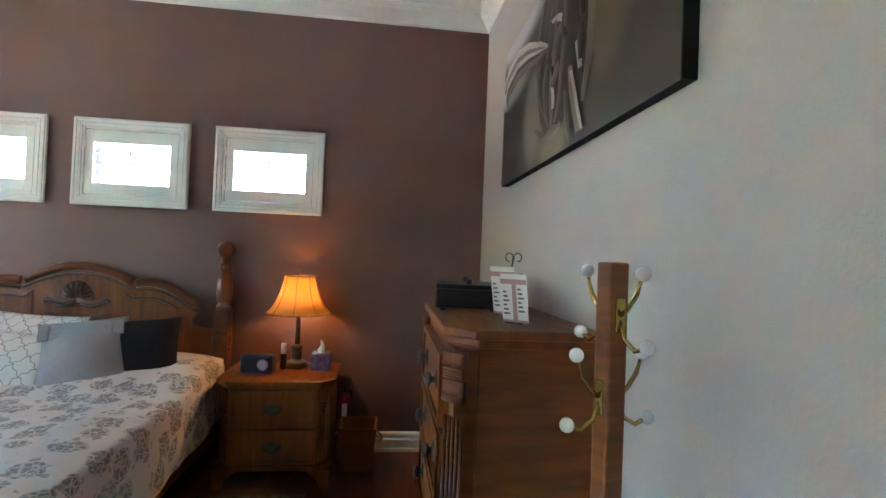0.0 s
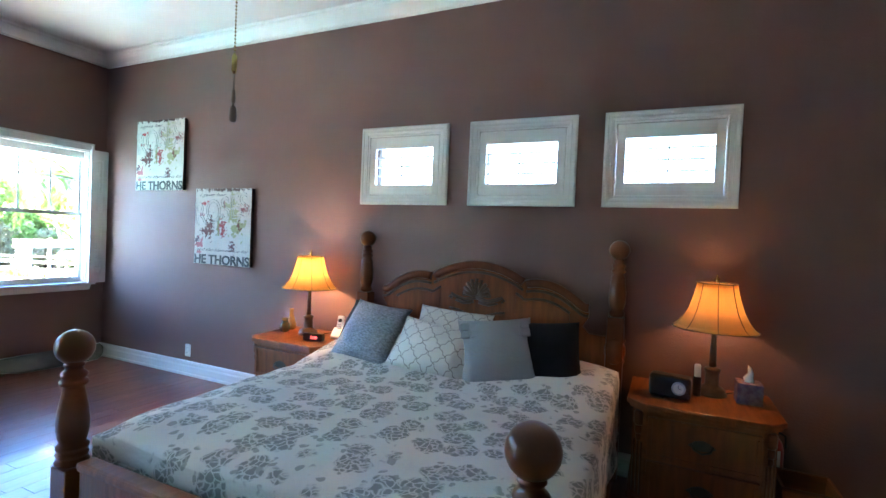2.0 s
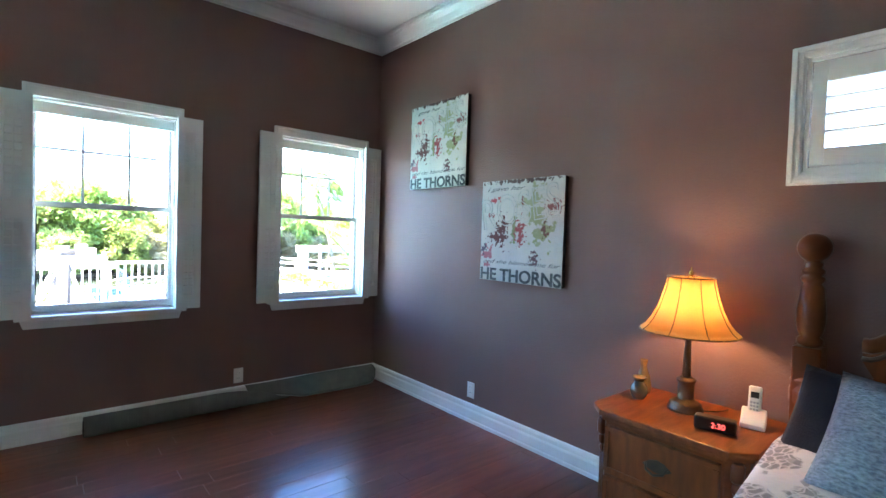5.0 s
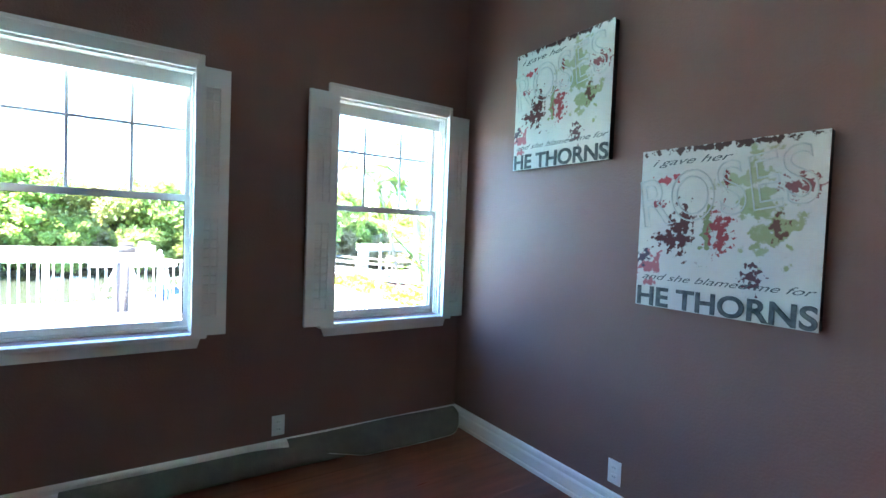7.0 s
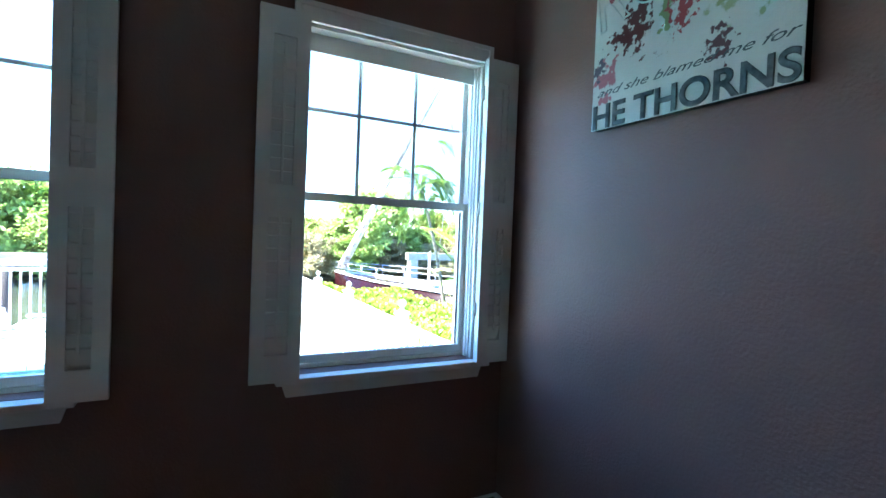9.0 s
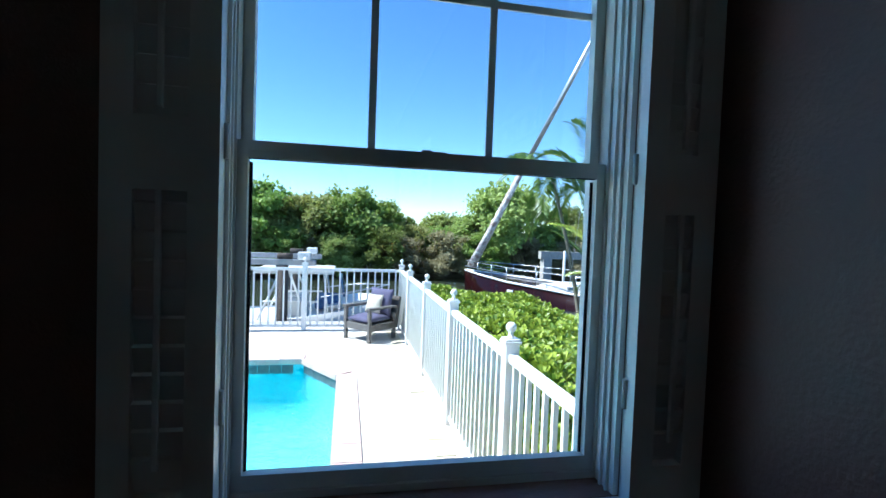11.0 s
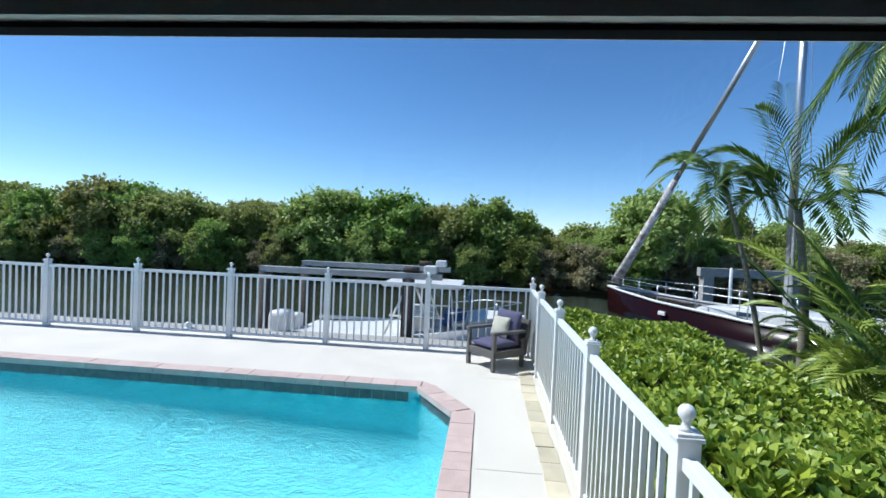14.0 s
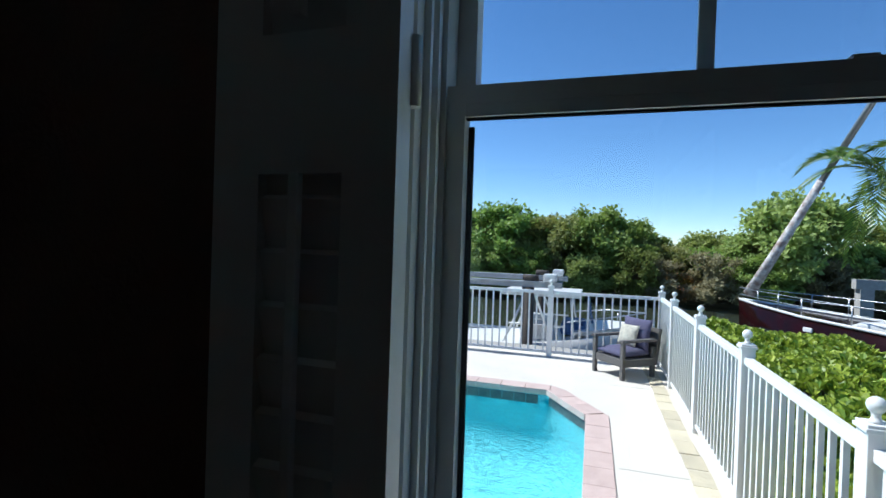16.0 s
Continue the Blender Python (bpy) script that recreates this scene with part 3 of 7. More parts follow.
# ---- plants ----
def leaf_mat(name, a, b, gloss=0.4, trans=0.3, shift=0.0):
    m = bpy.data.materials.new(name)
    m.use_nodes = True
    n, l = m.node_tree.nodes, m.node_tree.links
    p = n["Principled BSDF"]
    ge = n.new("ShaderNodeNewGeometry")
    rp = n.new("ShaderNodeValToRGB")
    rp.color_ramp.elements[0].color, rp.color_ramp.elements[1].color = (*a, 1), (*b, 1)
    l.new(ge.outputs["Random Per Island"], rp.inputs["Fac"])
    oi = n.new("ShaderNodeObjectInfo")
    hs = n.new("ShaderNodeHueSaturation")
    for lo_, hi_, sock in ((0.5 - shift * 0.12, 0.5 + shift * 0.06, "Hue"), (1 - shift, 1 + shift * 0.8, "Value")):
        mr = n.new("ShaderNodeMapRange")
        mr.inputs["To Min"].default_value, mr.inputs["To Max"].default_value = lo_, hi_
        l.new(oi.outputs["Random"], mr.inputs["Value"])
        l.new(mr.outputs["Result"], hs.inputs[sock])
    l.new(rp.outputs[0], hs.inputs["Color"])
    l.new(hs.outputs["Color"], p.inputs["Base Color"])
    p.inputs["Roughness"].default_value = gloss
    tl = n.new("ShaderNodeBsdfTranslucent")
    l.new(hs.outputs["Color"], tl.inputs["Color"])
    mx = n.new("ShaderNodeMixShader")
    mx.inputs[0].default_value = trans
    l.new(p.outputs[0], mx.inputs[1])
    l.new(tl.outputs[0], mx.inputs[2])
    l.new(mx.outputs[0], n["Material Output"].inputs["Surface"])
    return m


HEDGE_LEAF = leaf_mat("hedge_leaf", (0.10, 0.20, 0.022), (0.50, 0.58, 0.075), 0.45)
PALM_LEAF = leaf_mat("palm_leaf", (0.05, 0.11, 0.018), (0.17, 0.25, 0.045), 0.35)
PALM_YELLOW = leaf_mat("areca_leaf", (0.13, 0.22, 0.03), (0.44, 0.51, 0.085), 0.38)
DRY_LEAF = leaf_mat("dry_palm_leaf", (0.16, 0.13, 0.07), (0.28, 0.23, 0.12), 0.7)
MANGROVE = [leaf_mat("mangrove_leaf_dark", (0.17, 0.25, 0.045), (0.32, 0.42, 0.09), 0.55, 0.42, 0.25), leaf_mat("mangrove_leaf_olive", (0.25, 0.31, 0.075), (0.42, 0.48, 0.14), 0.55, 0.42, 0.25), leaf_mat("mangrove_leaf_dry", (0.28, 0.25, 0.12), (0.38, 0.35, 0.18), 0.6, 0.4, 0.2)]
BARK = mat("grey_bark", (0.16, 0.13, 0.10), (0.09, 0.07, 0.055), 9, 0.9, bump=0.8, bscale=25, stretch=(1, 1, 0.3))
PALM_BARK = mat("ringed_palm_bark", (0.30, 0.27, 0.21), (0.20, 0.17, 0.13), 6, 0.85, bump=0.7, bscale=18, stretch=(0.3, 0.3, 4))
rng = np.random.default_rng(7)


def leaves_mesh(name, centres, dirs, ups, length, width, material, fold=0.25, point=0.6):
    """Many small folded leaves in one mesh: arrays of base, direction and normal."""
    n = len(centres)
    side = np.cross(dirs, ups)
    side /= np.linalg.norm(side, axis=1)[:, None] + 1e-9
    ups = np.cross(side, dirs)
    L, Wd = np.asarray(length).reshape(-1, 1), np.asarray(width).reshape(-1, 1)
    v = np.empty((n, 6, 3))
    if point > 0.9:
        for i, f, w in ((1, 0.38, 0.7), (2, 0.78, 1.0), (4, 0.78, -1.0), (5, 0.38, -0.7)):
            v[:, i] = centres + dirs * L * f + side * Wd * w + ups * Wd * fold * abs(w) - ups * L * 0.10 * f
        v[:, 0] = centres
        v[:, 3] = centres + dirs * L - ups * L * 0.16
        base = np.arange(n)[:, None] * 6
        f = np.concatenate([base + np.array([[0, 1, 2, 3]]), base + np.array([[0, 3, 4, 5]])])
        me = bpy.data.meshes.new(name)
        me.from_pydata(v.reshape(-1, 3).tolist(), [], f.tolist())
        me.materials.append(material)
        return me
    v[:, 0] = centres
    v[:, 1] = centres + dirs * L * 0.5 + side * Wd + ups * Wd * fold
    v[:, 2] = centres + dirs * L * point - ups * L * 0.02
    v[:, 3] = centres + dirs * L * 0.5 - side * Wd + ups * Wd * fold
    v[:, 4] = centres + dirs * L - ups * L * 0.12
    v[:, 5] = centres + dirs * L * 0.3
    base = np.arange(n)[:, None] * 6
    f = np.concatenate([base + np.array([[0, 1, 4, 2]]), base + np.array([[0, 2, 4, 3]])])
    me = bpy.data.meshes.new(name)
    me.from_pydata(v.reshape(-1, 3).tolist(), [], f.tolist())
    me.materials.append(material)
    return me


def unit(a):
    return a / (np.linalg.norm(a, axis=1)[:, None] + 1e-9)


# hedge: whorls of broad leaves over an uneven top
def hedge_top(x, y):
    far = np.clip((-x - 7.0) / 7.0, 0, 1)
    z = 0.40 - 0.16 * far + 0.10 * np.sin(x * 2.1 + y) * np.sin(y * 2.7 - x * 0.7) + 0.05 * np.sin(x * 6.3) * np.cos(y * 5.1)
    edge = np.minimum(y - 3.74, 5.75 - y - 0.08 * np.sin(x * 3))
    return z - 0.45 * np.clip(0.30 - edge, 0, 0.30)


nw = 7600
hx = rng.uniform(-14.0, -6.5, nw)
hy = rng.uniform(3.76, 5.8, nw)
hz = hedge_top(hx, hy) - np.abs(rng.normal(0, 0.06, nw))
sidew = 1500
hx = np.concatenate([hx, rng.uniform(-14.0, -6.5, sidew)])
hy = np.concatenate([hy, rng.uniform(3.74, 3.86, sidew)])
hz = np.concatenate([hz, rng.uniform(-0.40, 0.28, sidew)])
cen, dr, up, ln, wd = [], [], [], [], []
for x, y, z in zip(hx, hy, hz):
    tilt = rng.normal(0, 0.35, 2)
    stem = Vector((tilt[0], tilt[1] - (0.5 if y < 3.87 else 0), 1)).normalized()
    for k in range(5):
        a = k * 2.4 + rng.uniform(0, 1)
        d = Vector((math.cos(a), math.sin(a), rng.uniform(0.45, 1.5))).normalized()
        d = (d + stem * 0.5).normalized()
        cen.append((x, y, z))
        dr.append(d[:])
        up.append(stem[:])
        s = rng.uniform(0.060, 0.112)
        ln.append(s)
        wd.append(s * 0.235)
hedge = thing("hedge", (-10.2, 4.7, -0.46), "dense bright green broad-leaved hedge beside the fence", "hedge", "", "stuff")
me = leaves_mesh("leaves", np.array(cen) - np.array((-10.2, 4.7, -0.46)), unit(np.array(dr)), np.array(up), ln, wd, HEDGE_LEAF, 0.35, 1.0)
ob = new("leaves", me)
ob.parent = hedge
bm = bmesh.new()
for k in range(170):
    x, y = rng.uniform(-13.9, -6.6), rng.uniform(3.9, 5.6)
    top = float(hedge_top(np.array(x), np.array(y)))
    tube([(x, y, -0.47), (x + rng.uniform(-0.1, 0.1), y + rng.uniform(-0.1, 0.1), 0.0), (x + rng.uniform(-0.2, 0.2), y + rng.uniform(-0.2, 0.2), top - 0.04)], 0.009, 5, bm, 0.5)
part("branches", bm, BARK, hedge)


def frond_mesh(length, leaflets, width, droop, rise, leaf_len, sag, material_leaf, seed):
    """One feather frond along +x from the origin; returns leaf mesh and stalk points."""
    r = np.random.default_rng(seed)
    s = np.linspace(0, 1, 24)
    px = length * (s - 0.12 * s ** 2)
    pz = length * (rise * s - droop * s ** 2.2)
    pts = np.stack([px, 0.03 * np.sin(s * 3 + seed), pz], 1)
    cen, dr, up, ln, wd = [], [], [], [], []
    for k in range(leaflets):
        f = 0.16 + 0.84 * k / (leaflets - 1)
        i = min(22, int(f * 23))
        p = pts[i] + (pts[i + 1] - pts[i]) * (f * 23 - i)
        d = pts[i + 1] - pts[i]
        d = d / np.linalg.norm(d)
        for sd in (-1, 1):
            v = d * (0.55 + 0.6 * f) + np.array((0, sd * (1.0 - 0.35 * f), 0)) + np.array((0, 0, 0.28 - sag * r.uniform(0.6, 1.2)))
            cen.append(p)
            dr.append(v / np.linalg.norm(v))
            up.append((0.2, -sd * 0.5, 1))
            ln.append(leaf_len * (0.55 + 0.45 * math.sin(math.pi * min(1, 0.25 + 0.75 * f))) * r.uniform(0.85, 1.1))
            wd.append(width)
    return leaves_mesh("frond", np.array(cen), np.array(dr), np.array(up), ln, wd, material_leaf, 0.1, 0.55), pts


def palm(name, base, top, trunk_r, fronds, label, leaf=None, length=1.5, leaf_len=0.42, droop=0.75, rise=0.75, trunk=True, category="palm tree", lean=0.0, spread=1.0, leaflets=28, width=0.017, dry=0):
    p = thing(name, base, label, category, "palms by the water")
    b, t = Vector(base), Vector(top)
    if trunk:
        pts = [b + (t - b) * k / 8 + Vector((0, 0.06 * math.sin(math.pi * k / 8), 0)) for k in range(9)]
        part("trunk", tube(pts, trunk_r, 10, None, 0.6), PALM_BARK, p)
    stalk_mat = PALM_STALK
    for k in range(fronds):
        seed = abs(hash((round(base[0] * 100), k))) % 1000 + k
        r = random.Random(seed)
        rise_k = rise * r.uniform(0.2, 1.5) * spread
        lm, pts = frond_mesh(length * r.uniform(0.8, 1.15), leaflets, width, droop * r.uniform(0.7, 1.25), rise_k, leaf_len, r.uniform(0.0, 0.4), DRY_LEAF if k < dry else (leaf or PALM_LEAF), seed)
        az = math.degrees(k * 2.4) + r.uniform(-18, 18)
        origin = t if trunk else b + Vector((r.uniform(-0.35, 0.35), r.uniform(-0.35, 0.35), 0))
        m = Matrix.Translation(origin - b) @ pose(0, 0, 0, 0, r.uniform(-14, 14) if k >= dry else 70, az) @ Matrix.Diagonal((1, 1, 1, 1) if trunk else (0.72, 0.9, 0.9, 1))
        fo = new("frond", lm)
        fo.parent = p
        fo.matrix_basis = m
        st = new("stalk", mesh_of("stalk", tube([tuple(q) for q in pts[::3]], 0.010, 5, None, 0.3), stalk_mat))
        st.parent = fo
    return p


PALM_STALK = mat("palm_stalk", (0.22, 0.28, 0.06), (0.16, 0.20, 0.05), 6, 0.5)
palm("palm", (-13.5, 7.06, -0.46), (-13.46, 6.32, 2.40), 0.045, 11, "slender palm with a leaning ringed trunk", length=1.15, leaf_len=0.36)
palm("palm", (-12.75, 7.10, -0.46), (-12.62, 6.86, 1.95), 0.07, 11, "slim palm with upswept fronds beside the water", length=1.25, leaf_len=0.42, rise=1.5, droop=0.8)
palm("palm", (-11.1, 8.0, -0.46), (-11.45, 7.80, 3.9), 0.10, 30, "taller palm with dry brown hanging fronds", length=1.55, leaf_len=0.42, dry=6, droop=1.3, rise=0.6, leaflets=46, width=0.014)
palm("palm", (-11.9, 8.5, -0.46), (-12.0, 8.4, 4.3), 0.10, 24, "taller palm with dry brown hanging fronds", length=1.5, leaf_len=0.42, dry=5, droop=1.3, rise=0.6, leaflets=46, width=0.014)
for k, (x, y, ln_, n_) in enumerate(((-12.5, 7.50, 1.05, 30), (-12.0, 7.15, 0.95, 30), (-12.6, 8.2, 1.8, 28), (-10.9, 6.75, 1.1, 26), (-12.0, 7.9, 2.3, 30), (-11.2, 7.3, 1.8, 30), (-9.8, 6.6, 1.3, 18), (-9.7, 7.2, 2.2, 18), (-11.6, 7.8, 2.6, 28))):
    palm("areca_clump", (x, y, -0.46), (x, y, 0), 0.05, n_, "bushy clump of yellow-green areca fronds", PALM_LEAF if k in (2, 5) else PALM_YELLOW, ln_, 0.42, 0.75, 1.35, False, "palm clump", leaflets=30)


def small_leaves(name, base, dirs, ups, length, width, material):
    """Many small pointed leaves, each one folded quad."""
    side = unit(np.cross(dirs, ups))
    ups = np.cross(side, dirs)
    L, Wd = length.reshape(-1, 1), width.reshape(-1, 1)
    v = np.stack([base, base + dirs * L * 0.45 + side * Wd + ups * Wd * 0.3, base + dirs * L, base + dirs * L * 0.45 - side * Wd + ups * Wd * 0.3], 1)
    me = bpy.data.meshes.new(name)
    me.from_pydata(v.reshape(-1, 3).tolist(), [], (np.arange(len(base))[:, None] * 4 + np.arange(4)[None, :]).tolist())
    me.materials.append(material)
    return me


def mangrove(name, material, seed, height, radius, boughs, leaves):
    """Bushy tree: limbs carry boughs, each bough a spray of leafy tufts with gaps between."""
    r = np.random.default_rng(seed)
    p = thing(name, (0, 0, 0), "dense leafy mangrove tree on the far bank", "tree", "trees on the far bank")
    bm = tube([(0, 0, 0), (0.1, 0, height * 0.3), (0.0, 0.1, height * 0.55)], 0.14, 7, None, 0.5)
    tufts = []
    for k in range(boughs):
        a, h = r.uniform(0, 6.28), r.uniform(0.08, 0.90) ** 0.85
        rad = radius * math.sqrt(max(0.04, 1 - (2 * abs(h - 0.42)) ** 2 * 0.80)) * r.uniform(0.35, 1.05)
        c = np.array((rad * math.cos(a), rad * math.sin(a), h * height))
        size = r.uniform(0.30, 0.62) * radius * 0.5
        if k % 3 == 0:
            tube([(0, 0, height * 0.22), tuple(c * np.array((0.5, 0.5, 0.75))), tuple(c)], 0.05, 5, bm, 0.35)
        for q in range(9):
            d = unit(r.normal(0, 1, (1, 3)))[0]
            tufts.append((*(c + d * size * np.array((1.0, 1.0, 0.62)) * r.uniform(0.35, 1.15)), size * r.uniform(0.35, 0.75)))
    part("trunk", bm, BARK, p)
    per = leaves // len(tufts)
    cen, dr = [], []
    for cx, cy, cz, cr in tufts:
        d = unit(r.normal(0, 1, (per, 3)))
        cen.append(d * cr * r.uniform(0.35, 1.25, (per, 1)) + np.array((cx, cy, cz)))
        dr.append(unit(d + r.normal(0, 0.8, (per, 3)) + np.array((0, 0, 0.15))))
    cen, dr = np.concatenate(cen), np.concatenate(dr)
    keep = cen[:, 2] > 0.03
    cen, dr = cen[keep], dr[keep]
    out = unit(cen - np.array((0, 0, height * 0.4)))
    ln = r.uniform(0.17, 0.36, len(cen))
    me = small_leaves("crown", cen, dr, unit(out + np.array((0, 0, 0.7)) + r.normal(0, 0.55, (len(cen), 3))), ln, ln * 0.34, material)
    ob = new("crown", me)
    ob.parent = p
    return p


BANK = -1.56
protos = [mangrove("mangrove_tree", MANGROVE[k % 3 if k != 2 else 1], 40 + k, 5.9, 2.8, 85, 16000) for k in range(5)]
protos.append(mangrove("mangrove_tree", MANGROVE[2], 77, 5.2, 2.3, 36, 7000))
spots = []
y = -34.0
while y < 33:
    big = random.uniform(0.82, 1.16)
    big *= 0.86 + 0.14 * math.sin(y * 0.9) * math.sin(y * 0.37 + 1)
    if 12.3 < y < 15.2:
        big = random.uniform(1.0, 1.1)
    if 4.8 < y < 12.3:
        big *= 0.78
    if y > 15.2:
        big *= 0.74
    spots.append((-37.8 + random.uniform(-0.6, 0.6), y, big))
    spots.append((-35.9 + random.uniform(-0.5, 0.5), y + random.uniform(-0.9, 0.9), 0.52 * random.uniform(0.8, 1.15)))
    y += random.uniform(1.6, 2.4)
for y in range(-45, 50, 5):
    spots.append((-43 + random.uniform(-1, 1), y + random.uniform(-1, 1), random.uniform(0.75, 0.9)))
for k, (x, y, s) in enumerate(spots):
    src = protos[k % 6] if random.random() < 0.93 else protos[5]
    m = pose(x, y, BANK, 0, 0, random.uniform(0, 360)) @ Matrix.Diagonal((s * 1.05, s * 1.05, s, 1))
    if k < 6:
        protos[k].matrix_basis = m
    else:
        cp = copy_thing(src, Matrix())
        cp.matrix_basis = m
for k in range(6):
    protos[k].matrix_basis = pose(spots[k][0], spots[k][1], BANK, 0, 0, 60 * k) @ Matrix.Diagonal((spots[k][2],) * 3 + (1,))

# ---- boats and docks ----
GEL = mat("white_gelcoat", (0.78, 0.77, 0.74), (0.70, 0.69, 0.66), 3, 0.3, bump=0.02)
HULL_D = mat("maroon_hull", (0.016, 0.003, 0.004), (0.009, 0.004, 0.005), 2, 0.14)
HULL_D.node_tree.nodes["Principled BSDF"].inputs["Specular IOR Level"].default_value = 0.10
HULL_B = mat("dark_boat_side", (0.010, 0.011, 0.014), None, 2, 0.16)
HULL_B.node_tree.nodes["Principled BSDF"].inputs["Specular IOR Level"].default_value = 0.10
ALU = mat("brushed_aluminium", (0.55, 0.56, 0.57), (0.45, 0.46, 0.47), 6, 0.38, 0.9)
GREYM = mat("grey_galvanised_beam", (0.42, 0.43, 0.44), (0.33, 0.34, 0.35), 5, 0.55, 0.4)
PILE = mat("dark_wood_pile", (0.05, 0.04, 0.035), (0.09, 0.075, 0.06), 8, 0.9, bump=0.6, stretch=(1, 1, 0.2))
BLUEC = mat("blue_marine_canvas", (0.06, 0.14, 0.32), (0.04, 0.10, 0.24), 7, 0.7, bump=0.2)
TINTED_B = mat("blue_tinted_windshield", (0.05, 0.11, 0.22), (0.08, 0.15, 0.26), 3, 0.12)
TINTED = mat("tinted_windshield", (0.03, 0.06, 0.09), None, 3, 0.1)
SAILW = mat("furled_sail_cloth", (0.80, 0.78, 0.74), (0.30, 0.21, 0.17), 5, 0.85, bump=0.5, bscale=30)


def hull(stations, seg=9):
    """Boat body lofted from (along, half beam, keel z, sheer z)."""
    bm = bmesh.new()
    rings = []
    for s, hb, kz, sz in stations:
        ring = []
        for k in range(seg):
            u = -1 + 2 * k / (seg - 1)
            z = sz + (kz - sz) * (1 - abs(u) ** 2.6)
            ring.append(bm.verts.new((s, hb * math.copysign(abs(u) ** 0.7, u), z)))
        rings.append(ring)
    for a, b in zip(rings, rings[1:]):
        for k in range(seg - 1):
            bm.faces.new((a[k], a[k + 1], b[k + 1], b[k])).smooth = True
        bm.faces.new((a[0], b[0], b[-1], a[-1]))
    bm.faces.new(rings[0])
    bm.faces.new(rings[-1])
    bmesh.ops.recalc_face_normals(bm, faces=bm.faces)
    return bm


def placed(bm, m):
    bmesh.ops.transform(bm, matrix=m, verts=bm.verts)
    return bm


MB = pose(-16.3, 1.3, 0, 0, 0, 90)
boat = thing("motorboat", (-16.3, 1.3, -1.6), "white motorboat with tower hanging in a boat lift", "motorboat")
part("hull", placed(hull([(-2.35, 0.95, -1.45, -0.72), (-1.2, 1.05, -1.5, -0.66), (0.4, 1.05, -1.5, -0.52), (1.4, 0.85, -1.4, -0.38), (2.1, 0.45, -1.1, -0.26), (2.5, 0.06, -0.6, -0.18)]), MB), GEL, boat)
part("side_stripe", placed(hull([(-2.30, 0.965, -1.40, -0.95), (-1.2, 1.062, -1.45, -0.92), (0.4, 1.06, -1.45, -0.85), (1.4, 0.86, -1.35, -0.78), (2.0, 0.5, -1.05, -0.66)]), MB), HULL_B, boat, "dark lower hull side")
part("gunwale", placed(boxes((-2.3, 1.3, -1.06, -0.90, -0.66, -0.60), (-2.3, 1.3, 0.90, 1.06, -0.66, -0.60), bev=0.02), MB), GEL, boat)
part("foredeck", placed(hull([(1.0, 0.86, -0.5, -0.30), (1.7, 0.62, -0.45, -0.20), (2.35, 0.16, -0.4, -0.16)]), MB), GEL, boat)
part("windshield", placed(boxes((1.30, 1.35, -0.7, 0.7, -0.40, -0.02), bev=0.01), MB @ pose(0, 0, 0, 0, -12, 0)), TINTED_B, boat, "blue-tinted windshield")
part("seat", placed(boxes((0.0, 0.55, -0.75, -0.1, -0.55, -0.2), (0.0, 0.55, 0.1, 0.75, -0.55, -0.2), bev=0.05), MB), GEL, boat, "white vinyl seats")
part("canvas_cover", placed(boxes((0.75, 1.25, -0.55, 0.55, -0.42, -0.18), bev=0.08), MB), BLUEC, boat, "folded blue canvas cover")
part("tower_top", placed(boxes((-0.45, 1.15, -0.75, 0.75, 0.36, 0.44), bev=0.03), MB), GEL, boat)
bm = bmesh.new()
for sy in (-0.85, 0.85):
    tube([(-0.9, sy, -0.6), (-0.5, sy * 0.8, 0.36)], 0.025, 6, bm)
    tube([(0.1, sy, -0.6), (-0.3, sy * 0.8, 0.36)], 0.025, 6, bm)
    tube([(0.5, sy, -0.55), (0.4, sy * 0.8, 0.36)], 0.02, 6, bm)
    tube([(-0.8, sy, -0.2), (0.3, sy, -0.2)], 0.02, 6, bm)
part("tower_frame", placed(bm, MB @ pose(0.55, 0, 0)), GEL, boat)
bm = tube([(0.9, -0.85, -0.1), (1.7, -0.65, 0.02), (2.4, 0, 0.08), (1.7, 0.65, 0.02), (0.9, 0.85, -0.1)], 0.014, 6)
for s, y in ((1.3, 0.75), (1.9, 0.5), (1.3, -0.75), (1.9, -0.5)):
    tube([(s, y, -0.32), (s, y, -0.02)], 0.012, 6, bm)
part("bow_rail", placed(bm, MB), ALU, boat)
part("outboard_motor", placed(boxes((-2.85, -2.4, -0.24, 0.24, -0.95, -0.42), (-2.7, -2.5, -0.1, 0.1, -1.6, -0.95), bev=0.06), MB), GEL, boat, "outboard motor under a pale cover")
lift = thing("boat_lift", (-16.3, 1.0, WATER), "grey steel boat lift on dark wooden piles", "boat lift")
for x in (-15.2, -17.4):
    part("beam", boxes((x - 0.07, x + 0.07, -1.5, 2.1, 0.57, 0.67), (x - 0.1, x + 0.1, -1.5, 2.1, 0.655, 0.685)), GREYM, lift)
    for y in (-1.42, 1.45):
        part("pile", lathe([(0.13, WATER - 1.0), (0.12, 0.57)], 12, (x, y, 0)), PILE, lift)
    b = part("motor_box", boxes((x - 0.14, x + 0.14, 1.75, 2.0, 0.69, 0.84), bev=0.03), GEL, lift)
    part("drum", placed(lathe([(0.06, -0.15), (0.06, 0.15)], 12), pose(x, 1.5, 0.75, 90, 0, 0)), PILE, b)
cover = thing("covered_dinghy_motor", (-15.0, -0.95, DZ), "bundle under a pale grey cover on the dock", "covered motor")
bm = boxes((-15.2, -14.75, -1.15, -0.75, -0.9, -0.12), bev=0.12)
part("cover", bm, GEL, cover, smooth=True)
